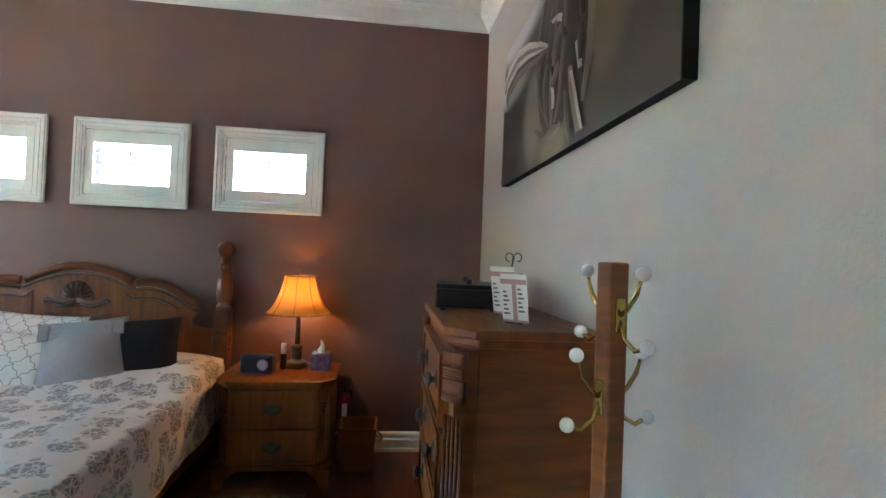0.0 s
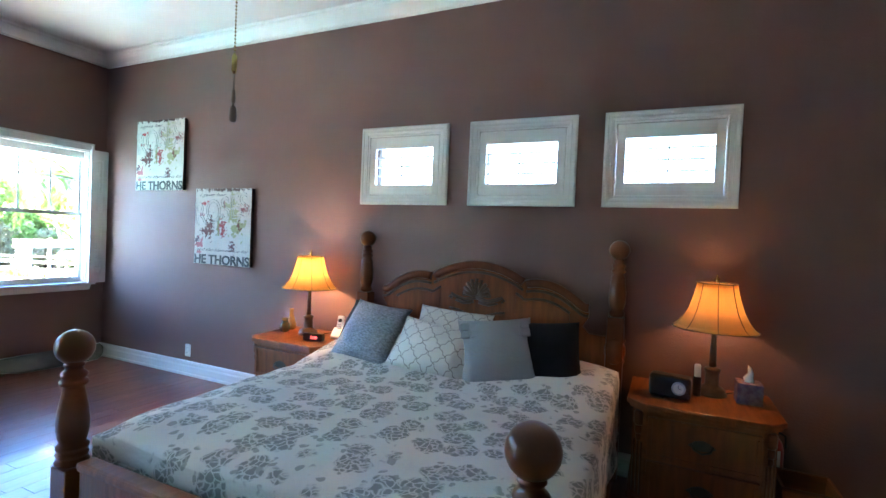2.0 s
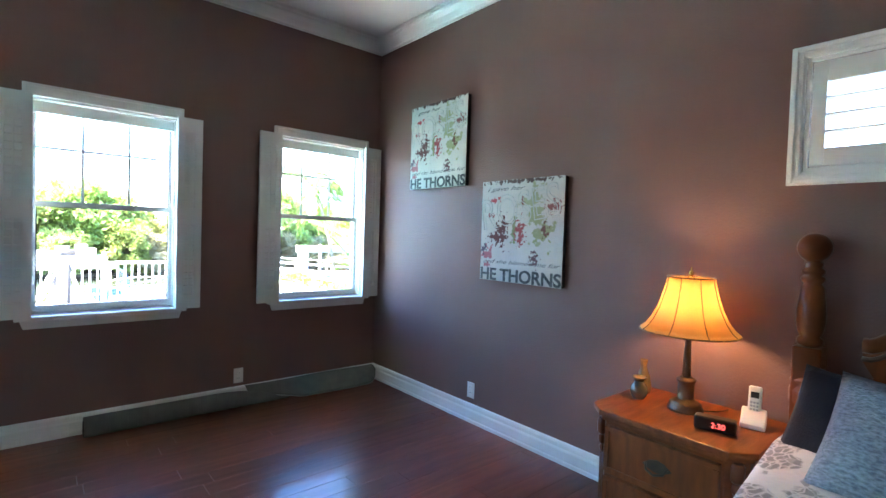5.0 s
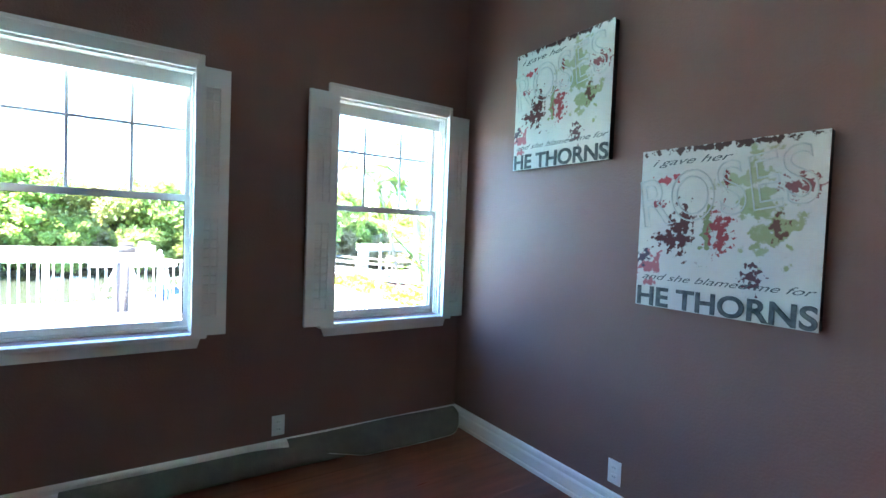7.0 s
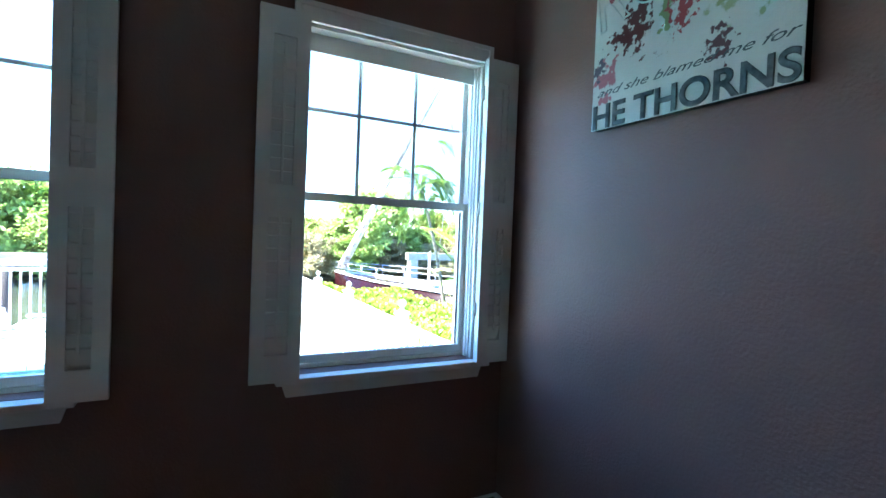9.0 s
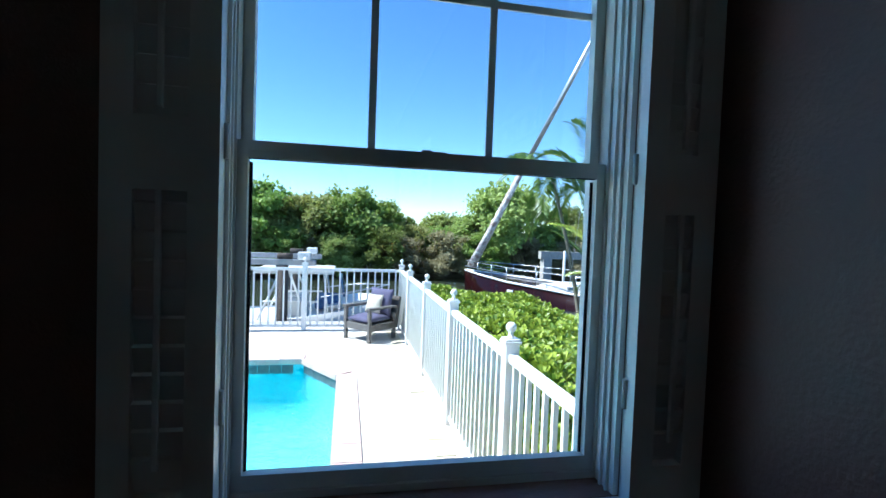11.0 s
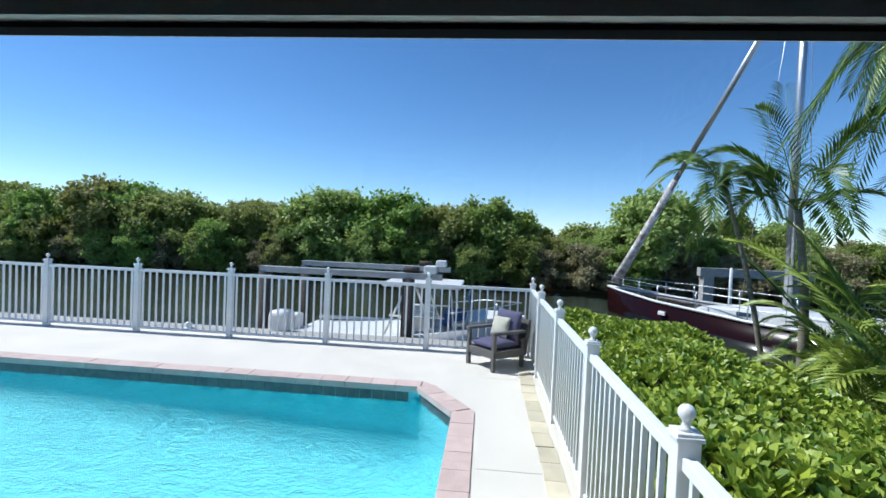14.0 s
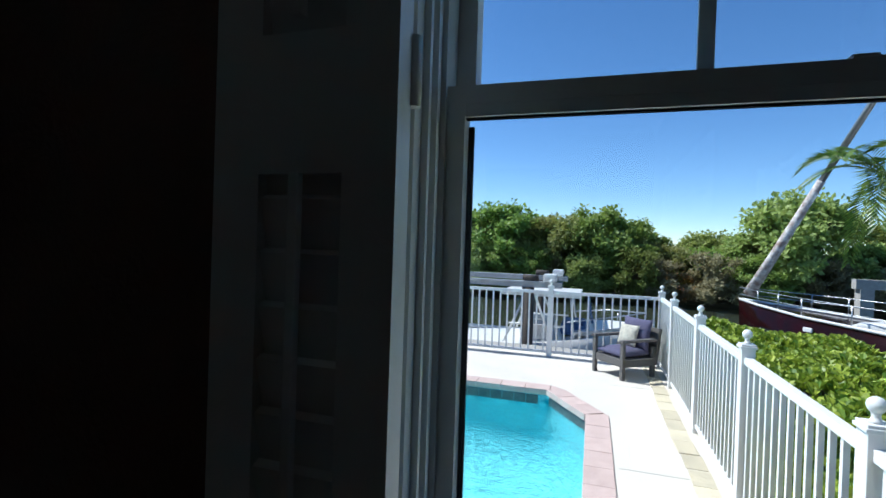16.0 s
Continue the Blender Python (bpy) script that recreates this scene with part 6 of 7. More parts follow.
# ---- pictures ----
def canvas_mat(seed):
    m = mat("distressed_canvas", (0.62, 0.62, 0.56), (0.52, 0.53, 0.50), 5, 0.7, bump=0.25, bscale=60)
    n, l = m.node_tree.nodes, m.node_tree.links
    p = n["Principled BSDF"]
    src = p.inputs["Base Color"].links[0].from_socket
    tc = n["Texture Coordinate"]
    for k, (cx, cz, rx, rz, col, sc) in enumerate((
            (-0.155, 0.0, 0.055, 0.095, (0.085, 0.018, 0.018), 17), (-0.21, -0.045, 0.075, 0.03, (0.09, 0.016, 0.018), 22),
            (-0.045, 0.0, 0.022, 0.11, (0.20, 0.25, 0.11), 16), (0.005, -0.01, 0.042, 0.085, (0.30, 0.045, 0.05), 20),
            (0.14, 0.12, 0.055, 0.17, (0.33, 0.37, 0.21), 8), (0.20, 0.01, 0.075, 0.085, (0.29, 0.33, 0.16), 10), (0.07, 0.19, 0.10, 0.03, (0.36, 0.39, 0.24), 9),
            (0.215, 0.01, 0.025, 0.05, (0.13, 0.05, 0.03), 20),
            (-0.29, -0.17, 0.05, 0.06, (0.40, 0.13, 0.15), 14), (-0.32, -0.13, 0.03, 0.03, (0.08, 0.06, 0.09), 20), (-0.22, 0.215, 0.055, 0.018, (0.40, 0.05, 0.06), 22),
            (0.27, 0.16, 0.06, 0.035, (0.22, 0.07, 0.07), 22), (0.13, -0.18, 0.035, 0.045, (0.10, 0.04, 0.05), 26), (-0.26, 0.11, 0.03, 0.02, (0.28, 0.07, 0.08), 26), (0.02, 0.20, 0.012, 0.035, (0.20, 0.03, 0.03), 26),
            (0.0, 0.335, 0.33, 0.016, (0.06, 0.025, 0.02), 20))):
        mp = n.new("ShaderNodeMapping")
        mp.inputs["Location"].default_value = (-cx / rx, 0, -cz / rz)
        mp.inputs["Scale"].default_value = (1 / rx, 0, 1 / rz)
        l.new(tc.outputs["Object"], mp.inputs["Vector"])
        ln = n.new("ShaderNodeVectorMath")
        ln.operation = "LENGTH"
        l.new(mp.outputs[0], ln.inputs[0])
        t = n.new("ShaderNodeTexNoise")
        t.inputs["Scale"].default_value, t.inputs["Detail"].default_value = sc * 1.9, 9
        l.new(tc.outputs["Object"], t.inputs["Vector"])
        ma = n.new("ShaderNodeMath")
        ma.operation = "MULTIPLY_ADD"
        l.new(t.outputs["Fac"], ma.inputs[0])
        ma.inputs[1].default_value = 5.5
        l.new(ln.outputs["Value"], ma.inputs[2])
        rp = n.new("ShaderNodeMapRange")
        rp.inputs["From Min"].default_value, rp.inputs["From Max"].default_value = 3.72, 3.40
        l.new(ma.outputs[0], rp.inputs["Value"])
        mx = n.new("ShaderNodeMix")
        mx.data_type = "RGBA"
        l.new(rp.outputs["Result"], mx.inputs[0])
        l.new(src, mx.inputs[6])
        mx.inputs[7].default_value = (*col, 1)
        src = mx.outputs[2]
    l.new(src, p.inputs["Base Color"])
    return m


CANVAS = canvas_mat(1)
EDGE = mat("black_canvas_edge", (0.012, 0.011, 0.010), None, 6, 0.8)
SLATE_INK = mat("slate_lettering", (0.030, 0.045, 0.050), (0.13, 0.155, 0.16), 30, 0.75)
EMBOSS = mat("pale_raised_paint", (0.60, 0.62, 0.58), (0.42, 0.47, 0.45), 14, 0.6)


def lettering(text, size, depth, material, parent, m, width=None, shear=0.0, rim=0.0):
    cu = bpy.data.curves.new("lettering", "FONT")
    cu.body, cu.size, cu.extrude, cu.align_x, cu.shear = text, size, depth, "CENTER", shear
    if rim:
        cu.bevel_depth, cu.bevel_resolution = rim, 2
        if not depth:
            cu.fill_mode = "NONE"
    tmp = bpy.data.objects.new("lettering_tmp", cu)
    scene.collection.objects.link(tmp)
    bpy.context.view_layer.update()
    me = bpy.data.meshes.new_from_object(tmp)
    bpy.data.objects.remove(tmp)
    if width:
        xs = [v.co.x for v in me.vertices]
        k = width / (max(xs) - min(xs))
        for v in me.vertices:
            v.co.x *= k
    me.materials.clear()
    me.materials.append(material)
    ob = new("lettering", me)
    ob.parent = parent
    ob.matrix_basis = m
    return ob


def canvas(x0, x1, z0, z1, label):
    cxm, czm = (x0 + x1) / 2, (z0 + z1) / 2
    w, h = x1 - x0, z1 - z0
    c_ = thing("wall_canvas", (cxm, YN - 0.04, czm), label, "wall art", "canvases on the wall")
    part("stretcher", boxes((x0 + 0.003, x1 - 0.003, YN - 0.036, YN - 0.002, z0 + 0.003, z1 - 0.003)), EDGE, c_, "dark wrapped edge")
    part("painted_face", boxes((x0, x1, YN - 0.040, YN - 0.0362, z0, z1)), CANVAS, c_)
    lettering("HE THORNS", 0.115, 0.0008, SLATE_INK, c_, pose(0, -0.0006, -h / 2 + 0.006, 90, 0, 0), w * 0.985, rim=0.003)
    lettering("ROSES", 0.30, 0.0, EMBOSS, c_, pose(0, -0.001, 0.055, 90, -9, 0), w * 0.95, rim=0.0035)
    lettering("i gave her", 0.042, 0.0005, SLATE_INK, c_, pose(-0.14, -0.0006, 0.275, 90, 0, 0), 0.34, 0.5)
    lettering("and she blamed me for", 0.040, 0.0005, SLATE_INK, c_, pose(0.0, -0.0006, -0.225, 90, 0, 0), 0.66, 0.5)
    return c_


canvas(-5.58, -4.89, 1.759, 2.442, "distressed white lettered canvas with red and green stains")
canvas(-4.70, -4.00, 1.079, 1.770, "distressed white lettered canvas hung lower on the wall")


def sepia():
    """Brushed brown ground with soft pale and dark clouds."""
    m = mat("sepia_metallic_art", (0.045, 0.034, 0.025), (0.030, 0.023, 0.017), 3, 0.4, 0.1, detail=3)
    n, l = m.node_tree.nodes, m.node_tree.links
    p = n["Principled BSDF"]
    src = p.inputs["Base Color"].links[0].from_socket
    tc = n["Texture Coordinate"]
    for cy, cz, ry, rz, col in ((-0.30, 0.24, 0.30, 0.36, (0.15, 0.135, 0.115)), (-0.26, -0.02, 0.20, 0.22, (0.13, 0.095, 0.06)), (0.45, -0.10, 0.22, 0.30, (0.26, 0.23, 0.17)),
                                (0.20, -0.30, 0.22, 0.14, (0.24, 0.20, 0.12)), (0.85, 0.17, 0.42, 0.13, (0.46, 0.47, 0.48)), (0.75, 0.42, 0.55, 0.16, (0.50, 0.51, 0.53)), (0.95, -0.22, 0.18, 0.20, (0.075, 0.045, 0.032))):
        mp = n.new("ShaderNodeMapping")
        mp.inputs["Location"].default_value = (0, -cy / ry, -cz / rz)
        mp.inputs["Scale"].default_value = (0, 1 / ry, 1 / rz)
        l.new(tc.outputs["Object"], mp.inputs["Vector"])
        gr = n.new("ShaderNodeTexGradient")
        gr.gradient_type = "SPHERICAL"
        l.new(mp.outputs[0], gr.inputs["Vector"])
        rp = n.new("ShaderNodeMapRange")
        rp.interpolation_type = "SMOOTHSTEP"
        rp.inputs["From Min"].default_value, rp.inputs["From Max"].default_value = 0.0, 0.6
        l.new(gr.outputs["Fac"], rp.inputs["Value"])
        mx = n.new("ShaderNodeMix")
        mx.data_type = "RGBA"
        l.new(rp.outputs["Result"], mx.inputs[0])
        l.new(src, mx.inputs[6])
        mx.inputs[7].default_value = (*col, 1)
        src = mx.outputs[2]
    l.new(src, p.inputs["Base Color"])
    return m


SEPIA = sepia()
SEP_D = mat("dark_bronze_drapery", (0.012, 0.010, 0.008), (0.045, 0.036, 0.028), 6, 0.4, 0.0, stretch=(1, 1, 0.3))
SEP_L = mat("pale_silver_drapery", (0.72, 0.70, 0.67), (0.36, 0.34, 0.31), 5, 0.35, 0.0, stretch=(1, 1, 0.3))
SEP_G = mat("golden_drapery", (0.40, 0.34, 0.23), (0.15, 0.12, 0.075), 6, 0.4, 0.0, stretch=(1, 1, 0.3))
SEP_M = mat("grey_bronze_drapery", (0.22, 0.195, 0.165), (0.12, 0.10, 0.08), 6, 0.35, 0.4, stretch=(1, 1, 0.3))
art = thing("sepia_wall_art", (XE, 1.65, 2.15), "large unframed sepia metallic drapery picture", "wall art")
ay0, ay1, az0, az1, ax = 0.99, 2.69, 1.805, 2.562, XE - 0.042
part("stretcher", boxes((ax + 0.002, XE - 0.002, ay0 + 0.002, ay1 - 0.002, az0 + 0.002, az1 - 0.002)), EDGE, art, "black canvas edge")
part("face", boxes((ax - 0.002, ax + 0.0018, ay0, ay1, az0, az1)), SEPIA, art)
def strip(pts, width, material, lift=0.0):
    """Painted band lying on the picture's face."""
    bm = bmesh.new()
    prev = None
    for k, (y, z) in enumerate(pts):
        y2, z2 = pts[min(k + 1, len(pts) - 1)]
        y1_, z1_ = pts[max(k - 1, 0)]
        d = Vector((0, y2 - y1_, z2 - z1_)).normalized()
        s = Vector((0, -d.z, d.y)) * width * (0.35 + 0.65 * math.sin(math.pi * (k + 0.6) / (len(pts) + 0.2)))
        c_ = Vector((ax - 0.0035 - lift, y, z))
        cur = (bm.verts.new(c_ - s), bm.verts.new(c_ + Vector((-0.006, 0, 0))), bm.verts.new(c_ + s))
        if prev:
            bm.faces.new((prev[0], prev[1], cur[1], cur[0])).smooth = True
            bm.faces.new((prev[1], prev[2], cur[2], cur[1])).smooth = True
        prev = cur
    part("painted_fold", bm, material, art)


# dark hanging drapery in the middle, its lit folds, the knotted bow and two long curved bands
for dy, mt, wd_ in ((0.0, SEP_D, 0.085), (0.10, SEP_D, 0.080), (0.20, SEP_D, 0.085), (0.29, SEP_D, 0.060), (0.06, SEP_M, 0.022), (0.16, SEP_M, 0.026), (0.25, SEP_M, 0.020)):
    strip([(1.69 + dy * 0.6, 2.545), (1.68 + dy * 0.8, 2.42), (1.66 + dy, 2.26), (1.68 + dy * 1.1, 2.12), (1.72 + dy * 0.8, 2.00), (1.78 + dy * 0.4, 1.93)], wd_, mt, 0.0 if mt is SEP_D else 0.004)
for y_, z_, dy_, dz_, w_, mt in ((1.78, 2.44, 0.10, -0.07, 0.020, SEP_M), (1.86, 2.36, -0.12, -0.05, 0.016, SEP_L), (1.72, 2.30, 0.13, -0.09, 0.024, SEP_M), (1.92, 2.22, -0.09, -0.10, 0.022, SEP_D), (1.76, 2.15, 0.09, -0.07, 0.028, SEP_M), (1.84, 2.08, -0.02, -0.09, 0.016, SEP_L), (1.70, 2.22, 0.04, 0.10, 0.020, SEP_D), (1.58, 2.36, -0.03, -0.13, 0.030, SEP_D), (1.56, 2.20, 0.0, -0.12, 0.032, SEP_D)):
    strip([(y_, z_), (y_ + dy_ * 0.4, z_ + dz_ * 0.2), (y_ + dy_ * 0.8, z_ + dz_ * 0.6), (y_ + dy_, z_ + dz_)], w_, mt, 0.006)
for off, mt in ((0.0, SEP_L), (0.035, SEP_M), (0.065, SEP_L), (0.10, SEP_D), (0.125, SEP_M)):
    strip([(2.655 - off * 0.6, 2.36 - off), (2.56, 2.42 - off), (2.38, 2.44 - off * 0.9), (2.20, 2.40 - off * 0.7), (2.02, 2.33 - off * 0.4), (1.90, 2.27)], 0.022, mt, 0.006)
strip([(1.50, 2.55), (1.485, 2.38), (1.478, 2.22), (1.49, 2.07), (1.535, 1.93)], 0.030, SEP_M, 0.004)
strip([(1.93, 2.55), (1.99, 2.46), (2.045, 2.36), (2.06, 2.24), (2.02, 2.10), (1.92, 1.98)], 0.020, SEP_M, 0.004)
strip([(1.655, 2.09), (1.625, 2.00), (1.59, 1.92), (1.56, 1.83)], 0.030, SEP_G, 0.005)
strip([(1.635, 2.07), (1.60, 1.99), (1.565, 1.91), (1.52, 1.83)], 0.012, SEP_L, 0.007)
strip([(1.70, 2.02), (1.68, 1.94), (1.66, 1.87), (1.63, 1.82)], 0.024, SEP_M, 0.004)
strip([(1.60, 2.16), (1.575, 2.11), (1.56, 2.05)], 0.022, SEP_L, 0.004)
strip([(2.05, 1.96), (1.95, 1.90), (1.82, 1.885), (1.74, 1.92)], 0.020, SEP_M, 0.003)
strip([(2.66, 2.215), (2.50, 2.17), (2.30, 2.115)], 0.010, SEP_D, 0.003)

# ---- sockets, matting, floor things ----
def outlet(at, facing):
    o = thing("wall_outlet", at, "white double power outlet on the wall", "outlet", "outlets")
    x, y, z = at
    def bx(u0, u1, d0, d1, z0, z1, bev):
        return boxes((x + u0, x + u1, y - d1, y - d0, z + z0, z + z1), bev=bev) if facing == "n" else boxes((x + d0, x + d1, y + u0, y + u1, z + z0, z + z1), bev=bev)
    part("plate", bx(-0.036, 0.036, 0.0005, 0.006, -0.058, 0.058, 0.002), WHITEP, o)
    for zz in (-0.022, 0.022):
        s = part("socket", bx(-0.016, 0.016, 0.0062, 0.009, zz - 0.015, zz + 0.015, 0.002), TRIM, o)
        for u in (-0.006, 0.006):
            part("slot", bx(u - 0.0012, u + 0.0012, 0.0088, 0.0095, zz - 0.004, zz + 0.006, 0), BLACKP, s)


outlet((-4.79, YN, 0.238), "n")
outlet((XW, 2.195, 0.222), "w")
mat_roll = thing("rolled_mat", (-6.05, 2.3, 0), "long grey-green rolled mat lying along the baseboard", "rolled mat")
bm = bmesh.new()
ring_n, prev = 20, None
for k in range(25):
    f = k / 24
    y = 1.21 + (2.55 - 1.21) * f
    flat = 1 - 0.55 * max(0, (f - 0.6) / 0.4) ** 1.5
    ring = [bm.verts.new((-6.052 + 0.066 * math.cos(2 * math.pi * q / ring_n), y, 0.066 * flat + 0.065 * flat * math.sin(2 * math.pi * q / ring_n) + 0.002)) for q in range(ring_n)]
    if prev:
        for q in range(ring_n):
            bm.faces.new((prev[q], prev[(q + 1) % ring_n], ring[(q + 1) % ring_n], ring[q])).smooth = True
    else:
        bm.faces.new(ring)
    prev = ring
bm.faces.new(prev)
bmesh.ops.recalc_face_normals(bm, faces=bm.faces)
part("roll", bm, CUFF, mat_roll)
# loose end: the mat opens out and leans on the baseboard, rounded at its corner
bm, grid_m = bmesh.new(), {}
for i in range(31):
    f = i / 30
    y = 2.24 + 1.17 * f
    reach = 0.085 + 0.085 * min(1, f / 0.35)
    if f > 0.9:
        reach *= math.sqrt(max(0.05, 1 - ((f - 0.9) / 0.1) ** 2 * 0.8))
    for j in range(11):
        u = j / 10 * reach / 0.175
        grid_m[i, j] = bm.verts.new((-6.118 + 0.165 * u, y, 0.131 * (1 - u ** 1.7) + 0.006 + 0.004 * math.sin(y * 7 + u * 2)))
for i in range(30):
    for j in range(10):
        bm.faces.new((grid_m[i, j], grid_m[i + 1, j], grid_m[i + 1, j + 1], grid_m[i, j + 1])).smooth = True
edge_line = [tuple(grid_m[i, 10].co) for i in range(31)]
bmesh.ops.recalc_face_normals(bm, faces=bm.faces)
bmesh.ops.solidify(bm, geom=bm.faces[:], thickness=0.004)
part("loose_end", bm, CUFF, mat_roll)
part("bound_edge", tube(edge_line, 0.003, 6), EMBOSS, mat_roll, "pale bound edge")
sp = [(-6.052 + (0.008 + 0.0025 * k) * math.cos(0.6 * k), 1.208, 0.067 + (0.008 + 0.0025 * k) * math.sin(0.6 * k)) for k in range(22)]
part("spiral_end", tube(sp, 0.002, 5), EDGE, mat_roll)
rug = thing("rug", (-0.6, 2.2, 0), "mottled grey and black shag rug beside the bed", "rug")
part("pile", boxes((-0.93, -0.30, 1.55, 2.80, 0.001, 0.018), bev=0.006), RUGM, rug)
fr = bmesh.new()
for k in range(60):
    x = -0.93 + 0.63 * k / 59
    tube([(x, 2.80, 0.008), (x + random.uniform(-0.01, 0.01), 2.83, 0.006)], 0.003, 4, fr)
part("fringe", fr, RUGM, rug)

bin_ = thing("waste_bin", (-0.03, 3.19, 0), "tapered brown wooden waste bin", "waste bin")
bm = bmesh.new()
lo, hi, hb = 0.095, 0.122, 0.285
ro = [(-lo, -lo, 0), (lo, -lo, 0), (lo, lo, 0), (-lo, lo, 0)]
rt = [(-hi, -hi, hb), (hi, -hi, hb), (hi, hi, hb), (-hi, hi, hb)]
ri = [(x * 0.9, y * 0.9, hb) for x, y, _ in rt]
rb = [(x * 0.88, y * 0.88, 0.015) for x, y, _ in ro]
A, B, C_, D_ = ([bm.verts.new((x - 0.03, y + 3.19, z)) for x, y, z in r] for r in (ro, rt, ri, rb))
for k in range(4):
    j = (k + 1) % 4
    bm.faces.new((A[k], A[j], B[j], B[k]))
    bm.faces.new((B[k], B[j], C_[j], C_[k]))
    bm.faces.new((C_[k], C_[j], D_[j], D_[k]))
bm.faces.new(A[::-1])
bm.faces.new(D_)
part("body", bm, OAK, bin_)
for ry in (3.066, 3.306):
    part("rim", boxes((-0.152, 0.092, ry, ry + 0.008, 0.272, 0.288), bev=0.003), OAK_D, bin_)
part("handle", tube([(0.094, 3.15, 0.25), (0.125, 3.16, 0.22), (0.13, 3.19, 0.19), (0.112, 3.21, 0.16)], 0.005, 6), BLACKP, bin_)
ext = thing("fire_extinguisher", (-0.135, 3.36, 0), "small red fire extinguisher behind the bin", "extinguisher")
part("cylinder", lathe([(0.04, 0.0), (0.042, 0.01), (0.042, 0.36), (0.034, 0.40), (0.016, 0.425), (0.014, 0.44)], 20, (-0.135, 3.36, 0)), RED, ext)
part("label_plate", boxes((-0.150, -0.115, 3.3165, 3.3195, 0.27, 0.37), bev=0.001), WHITEP, ext)
bm = boxes((-0.15, -0.12, 3.345, 3.375, 0.44, 0.465), (-0.185, -0.125, 3.352, 3.368, 0.466, 0.476), bev=0.003)
tube([(-0.12, 3.36, 0.455), (-0.09, 3.36, 0.44), (-0.085, 3.36, 0.38)], 0.006, 6, bm)
part("valve", bm, BLACKP, ext)

vase = thing("flower_vase", (0.54, 3.02, 0), "dark red glass floor vase with dried flowers", "vase")
part("body", lathe([(0.06, 0), (0.09, 0.02), (0.105, 0.10), (0.09, 0.17), (0.05, 0.25), (0.034, 0.34), (0.04, 0.42), (0.055, 0.46)], 24, (0.54, 3.02, 0)), CRIMSON, vase)
bm, bl, rl = bmesh.new(), bmesh.new(), bmesh.new()
rv = random.Random(3)
for k in range(20):
    a, r_, h_ = rv.uniform(0, 6.28), rv.uniform(0.03, 0.13), rv.uniform(0.50, 0.70)
    e = (0.54 + r_ * math.cos(a), 3.02 + r_ * math.sin(a), h_)
    tube([(0.54, 3.02, 0.42), (0.54 + r_ * 0.4 * math.cos(a), 3.02 + r_ * 0.4 * math.sin(a), h_ * 0.8), e], 0.003, 5, bm)
    for q in range(4):
        o = (e[0] + rv.uniform(-0.02, 0.02), e[1] + rv.uniform(-0.02, 0.02), e[2] + rv.uniform(-0.015, 0.02))
        lathe([(0.003, -0.012), (0.018, 0.0), (0.013, 0.016), (0.003, 0.021)], 7, o, bl if k % 2 else rl)
part("stems", bm, CARVE, vase)
part("pale_buds", bl, WHITEP, vase, "pale cotton buds")["kind"] = "stuff"
part("red_buds", rl, RED, vase, "deep red dried blooms")["kind"] = "stuff"
pail = thing("white_pail", (0.62, 2.62, 0), "small white pail standing behind the chest", "pail")
part("body", lathe([(0.075, 0.0), (0.08, 0.004), (0.095, 0.28), (0.10, 0.285), (0.10, 0.295), (0.09, 0.295), (0.074, 0.01)], 24, (0.60, 2.60, 0)), WHITEP, pail)

# ---- small things on the nightstands ----
NT = 0.6285
rad = thing("clock_radio", (-0.655, 3.10, NT), "rounded black clock radio with a chrome dial", "radio")
part("case", bevelled(placed(boxes((-0.10, 0.10, -0.045, 0.045, 0.0, 0.115)), pose(-0.655, 3.10, NT, 0, 0, -8)), 0.022, 3), BLACKP, rad)
dial = placed(lathe([(0.034, 0), (0.034, 0.004), (0.028, 0.006), (0.028, 0.0045)], 24), pose(-0.655, 3.10, NT, 0, 0, -8) @ pose(0.045, -0.0455, 0.058, 90, 0, 0))
dl = part("dial", dial, ALU, rad, "chrome-ringed clock dial")
part("dial_face", placed(lathe([(0.025, 0), (0.025, 0.001)], 24), pose(-0.655, 3.10, NT, 0, 0, -8) @ pose(0.045, -0.0517, 0.058, 90, 0, 0)), WHITEP, dl)
part("hand", placed(boxes((-0.001, 0.001, -0.0005, 0.0005, 0, 0.018), (0, 0.013, -0.0005, 0.0005, -0.001, 0.001)), pose(-0.655, 3.10, NT, 0, 0, -8) @ pose(0.045, -0.0532, 0.058)), BLACKP, dl)
spray = thing("spray_bottle", (-0.515, 3.29, NT), "slim white spray bottle with a dark base", "bottle")
part("bottle", lathe([(0.02, 0), (0.021, 0.004), (0.021, 0.09), (0.017, 0.10)], 16, (-0.525, 3.20, NT)), BLACKP, spray)
part("cap", lathe([(0.016, 0.10), (0.016, 0.16), (0.012, 0.166)], 16, (-0.525, 3.20, NT)), WHITEP, spray)
tis = thing("tissue_box", (-0.28, 3.22, NT), "purple dotted tissue box with a tissue", "tissue box")
part("box", boxes((-0.345, -0.23, 3.16, 3.275, NT, NT + 0.105), bev=0.003), TISSUE_BOX, tis)
bm = lathe([(0.022, 0.104), (0.024, 0.125), (0.014, 0.15), (0.010, 0.175), (0.002, 0.19)], 9, (-0.287, 3.217, NT))
for v in bm.verts:
    v.co.x += 0.006 * math.sin(v.co.z * 90)
part("tissue", bm, PORC, tis)

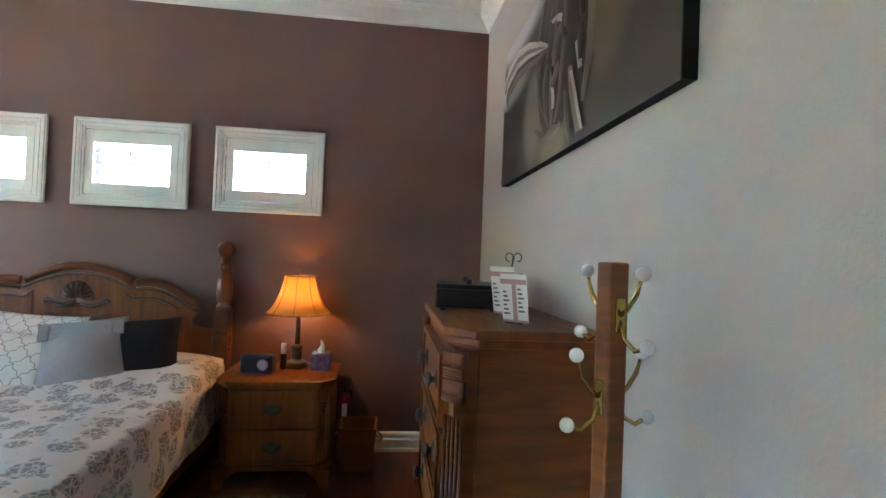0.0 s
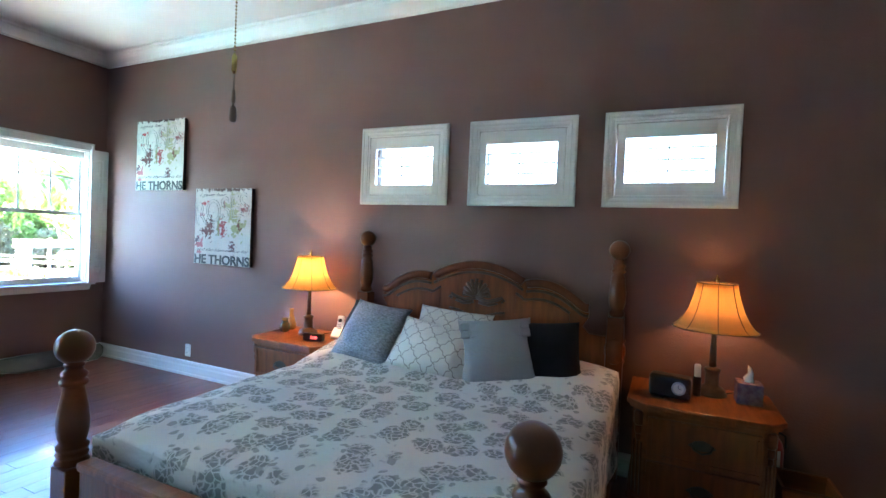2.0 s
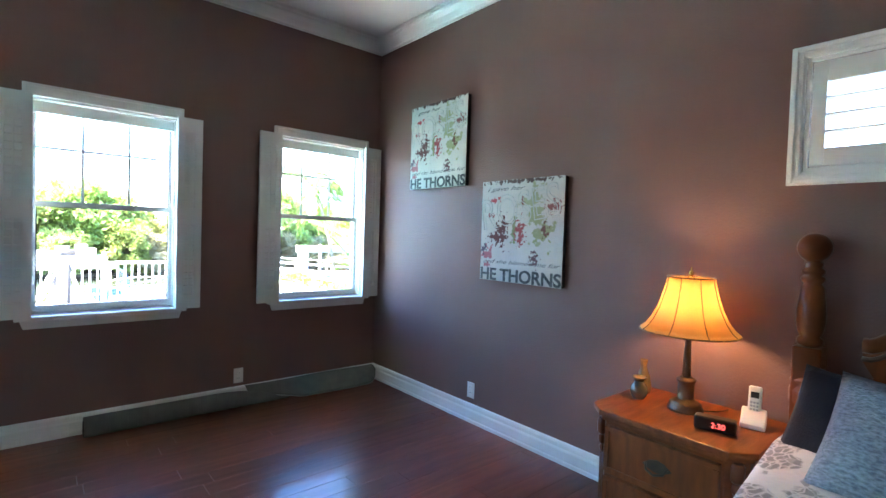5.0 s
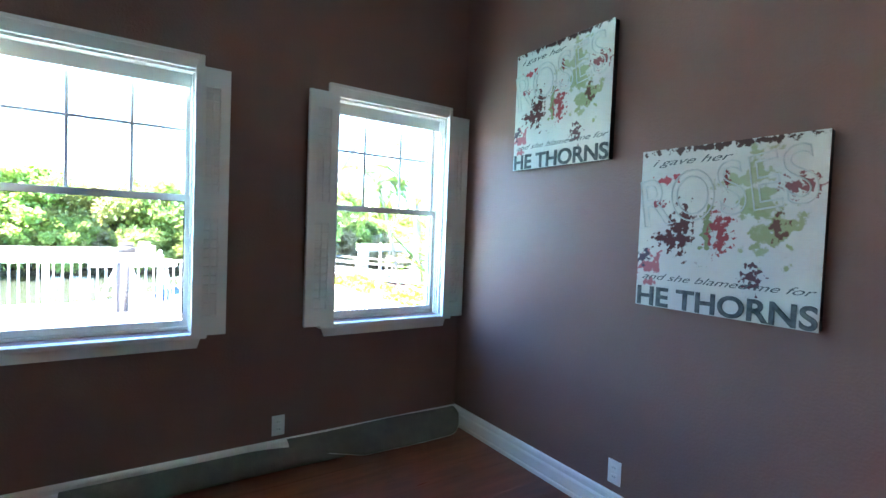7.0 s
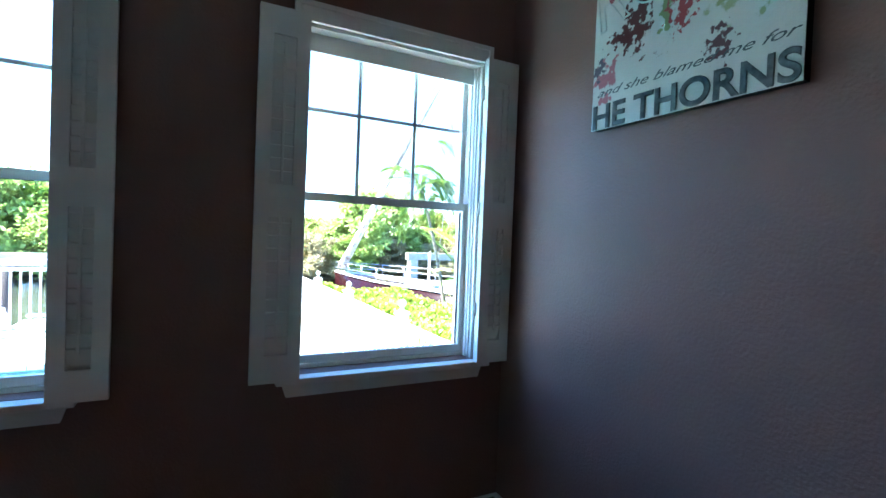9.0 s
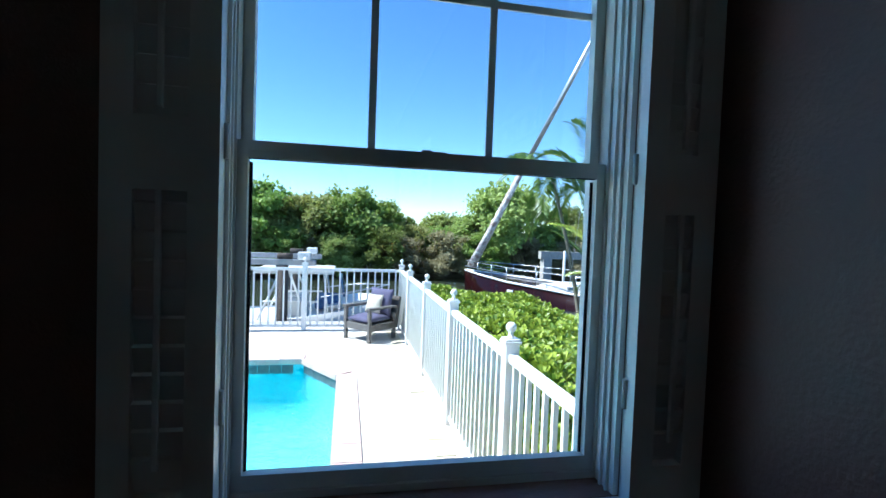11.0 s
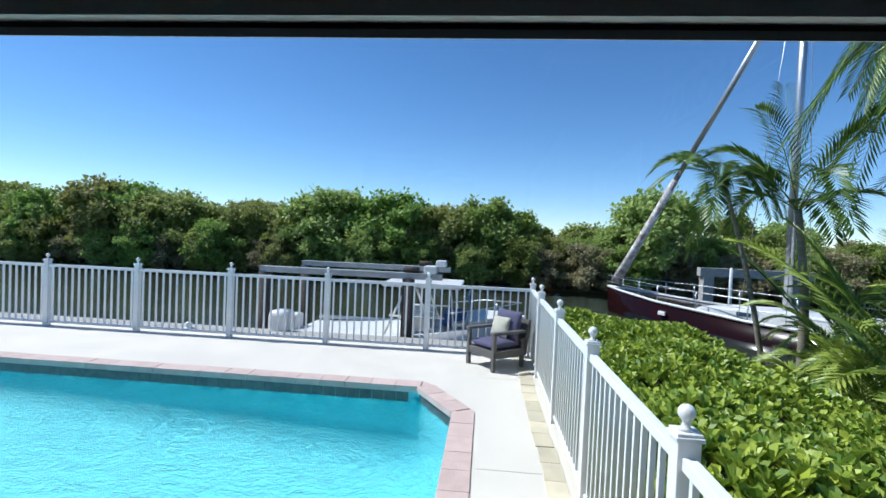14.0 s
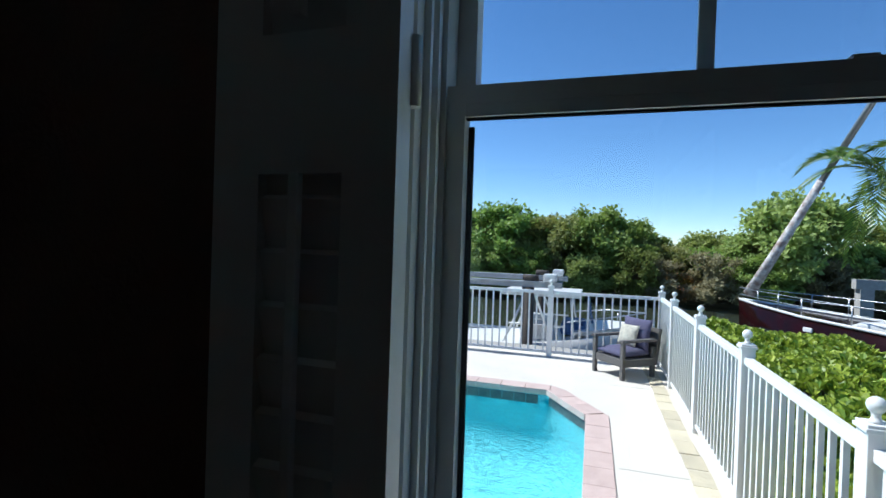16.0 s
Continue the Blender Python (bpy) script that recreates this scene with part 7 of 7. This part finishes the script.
v1 = thing("clay_vase", (-3.405, 3.29, NT), "slim ochre and green glazed clay vase", "vase")
part("body", lathe([(0.03, 0), (0.036, 0.01), (0.038, 0.04), (0.03, 0.085), (0.017, 0.12), (0.015, 0.145), (0.019, 0.165), (0.016, 0.168)], 20, (-3.405, 3.29, NT)), OCHRE, v1)
v2 = thing("clay_pot", (-3.375, 3.19, NT), "small dark teal oil burner pot", "pot")
part("body", lathe([(0.026, 0), (0.03, 0.006), (0.041, 0.03), (0.038, 0.055), (0.024, 0.075), (0.022, 0.085)], 20, (-3.375, 3.19, NT)), TEAL, v2)
part("bowl", lathe([(0.02, 0.085), (0.032, 0.098), (0.033, 0.104), (0.028, 0.102), (0.01, 0.092)], 20, (-3.375, 3.19, NT)), OCHRE, v2)
ph = thing("cordless_phone", (-2.905, 3.245, NT), "white cordless phone standing in its cradle", "phone")
pm_ = pose(-2.905, 3.245, NT, 0, 0, 12)
cr = part("cradle", bevelled(placed(prism([(-0.05, 0.0), (0.04, 0.0), (0.04, 0.06), (0.02, 0.075), (-0.05, 0.02)], "x", -0.045, 0.045), pm_), 0.008, 2), WHITEP, ph)
hs_ = part("handset", bevelled(placed(boxes((-0.024, 0.024, -0.014, 0.014, 0.02, 0.165)), pm_ @ pose(0, 0.002, 0.0, -16, 0, 0)), 0.010, 3), WHITEP, ph)
part("screen", placed(boxes((-0.015, 0.015, -0.0165, -0.0145, 0.115, 0.14)), pm_ @ pose(0, 0.002, 0, -16, 0, 0)), BLACKP, hs_)
for r in range(4):
    for q in range(3):
        part("key", placed(boxes((-0.015 + q * 0.011, -0.007 + q * 0.011, -0.0162, -0.0145, 0.05 + r * 0.014, 0.058 + r * 0.014)), pm_ @ pose(0, 0.002, 0, -16, 0, 0)), GREYM, hs_)
al = thing("alarm_clock", (-2.985, 3.06, NT), "black alarm clock with red digits", "alarm clock")
am = pose(-2.985, 3.06, NT, 0, 0, 14)
part("case", bevelled(placed(boxes((-0.075, 0.075, -0.025, 0.03, 0, 0.055)), am), 0.012, 3), BLACKP, al)
LED = mat("red_digits", (0.3, 0.01, 0.01), None, 3, 0.5, emit=(1.0, 0.10, 0.08), power=0.12)
lettering("2:30", 0.030, 0.0004, LED, al, pose(0, 0, 0, 0, 0, 14) @ pose(0.012, -0.0262, 0.018, 90, 0, 0))

chain = thing("pull_chain", (-1.62, 1.09, TOP), "beaded fan pull chain with dark wooden pull", "pull chain")
part("rod", tube([(-1.62, 1.09, 2.30), (-1.62, 1.09, TOP)], 0.004, 6), BRASS, chain)
bm = bmesh.new()
for k in range(62):
    lathe([(0.0008, -0.0028), (0.0028, 0), (0.0008, 0.0028)], 6, (-1.62, 1.09, 1.80 + k * 0.0082), bm)
part("beads", bm, BRASS, chain)
part("connector", lathe([(0.003, 1.755), (0.006, 1.762), (0.006, 1.792), (0.003, 1.80)], 10, (-1.62, 1.09, 0)), BRASS, chain)
part("pull", lathe([(0.003, 1.646), (0.0075, 1.649), (0.0085, 1.662), (0.0075, 1.678), (0.003, 1.684), (0.002, 1.688), (0.0045, 1.691), (0.005, 1.70), (0.004, 1.715), (0.0015, 1.722), (0.001, 1.755)], 14, (-1.62, 1.09, 0)), CARVE, chain, "dark wooden pull")

# ---- floor planks ----
floor = thing("floor", (0, 0, 0), "glossy reddish cherry hardwood plank floor", "floor", "", "structure")
PW = 0.127
rf = random.Random(11)
lens = (1.05, 1.35, 1.6)
plank_meshes = [mesh_of("plank", boxes((-PW / 2 + 0.0008, PW / 2 - 0.0008, -L / 2 + 0.0008, L / 2 - 0.0008, -0.014, 0.0), bev=0.0012), FLOORM) for L in lens]
rest = bmesh.new()
x = XW + PW / 2 + 0.002
count = 0
while x - PW / 2 < XE - 0.01:
    y = YS - rf.uniform(0, 1.0)
    while y < YN:
        k = rf.randrange(3)
        yc = y + lens[k] / 2
        if count < 300 and x < -1.5 and y + lens[k] > 0.0 and y + lens[k] < YN:
            ob = new("plank", plank_meshes[k])
            ob.parent = floor
            ob.location = (x, yc, rf.uniform(-0.0004, 0.0004))
            count += 1
        elif min(y + lens[k], YN) > max(y, YS) + 0.01:
            box(rest, x - PW / 2 + 0.0008, min(x + PW / 2, XE) - 0.0008, max(y, YS) + 0.0008, min(y + lens[k], YN) - 0.0008, -0.014, 0.0)
        y += lens[k]
    x += PW
r_ = part("plank_field", rest, FLOORM, floor)
r_["kind"] = "stuff"
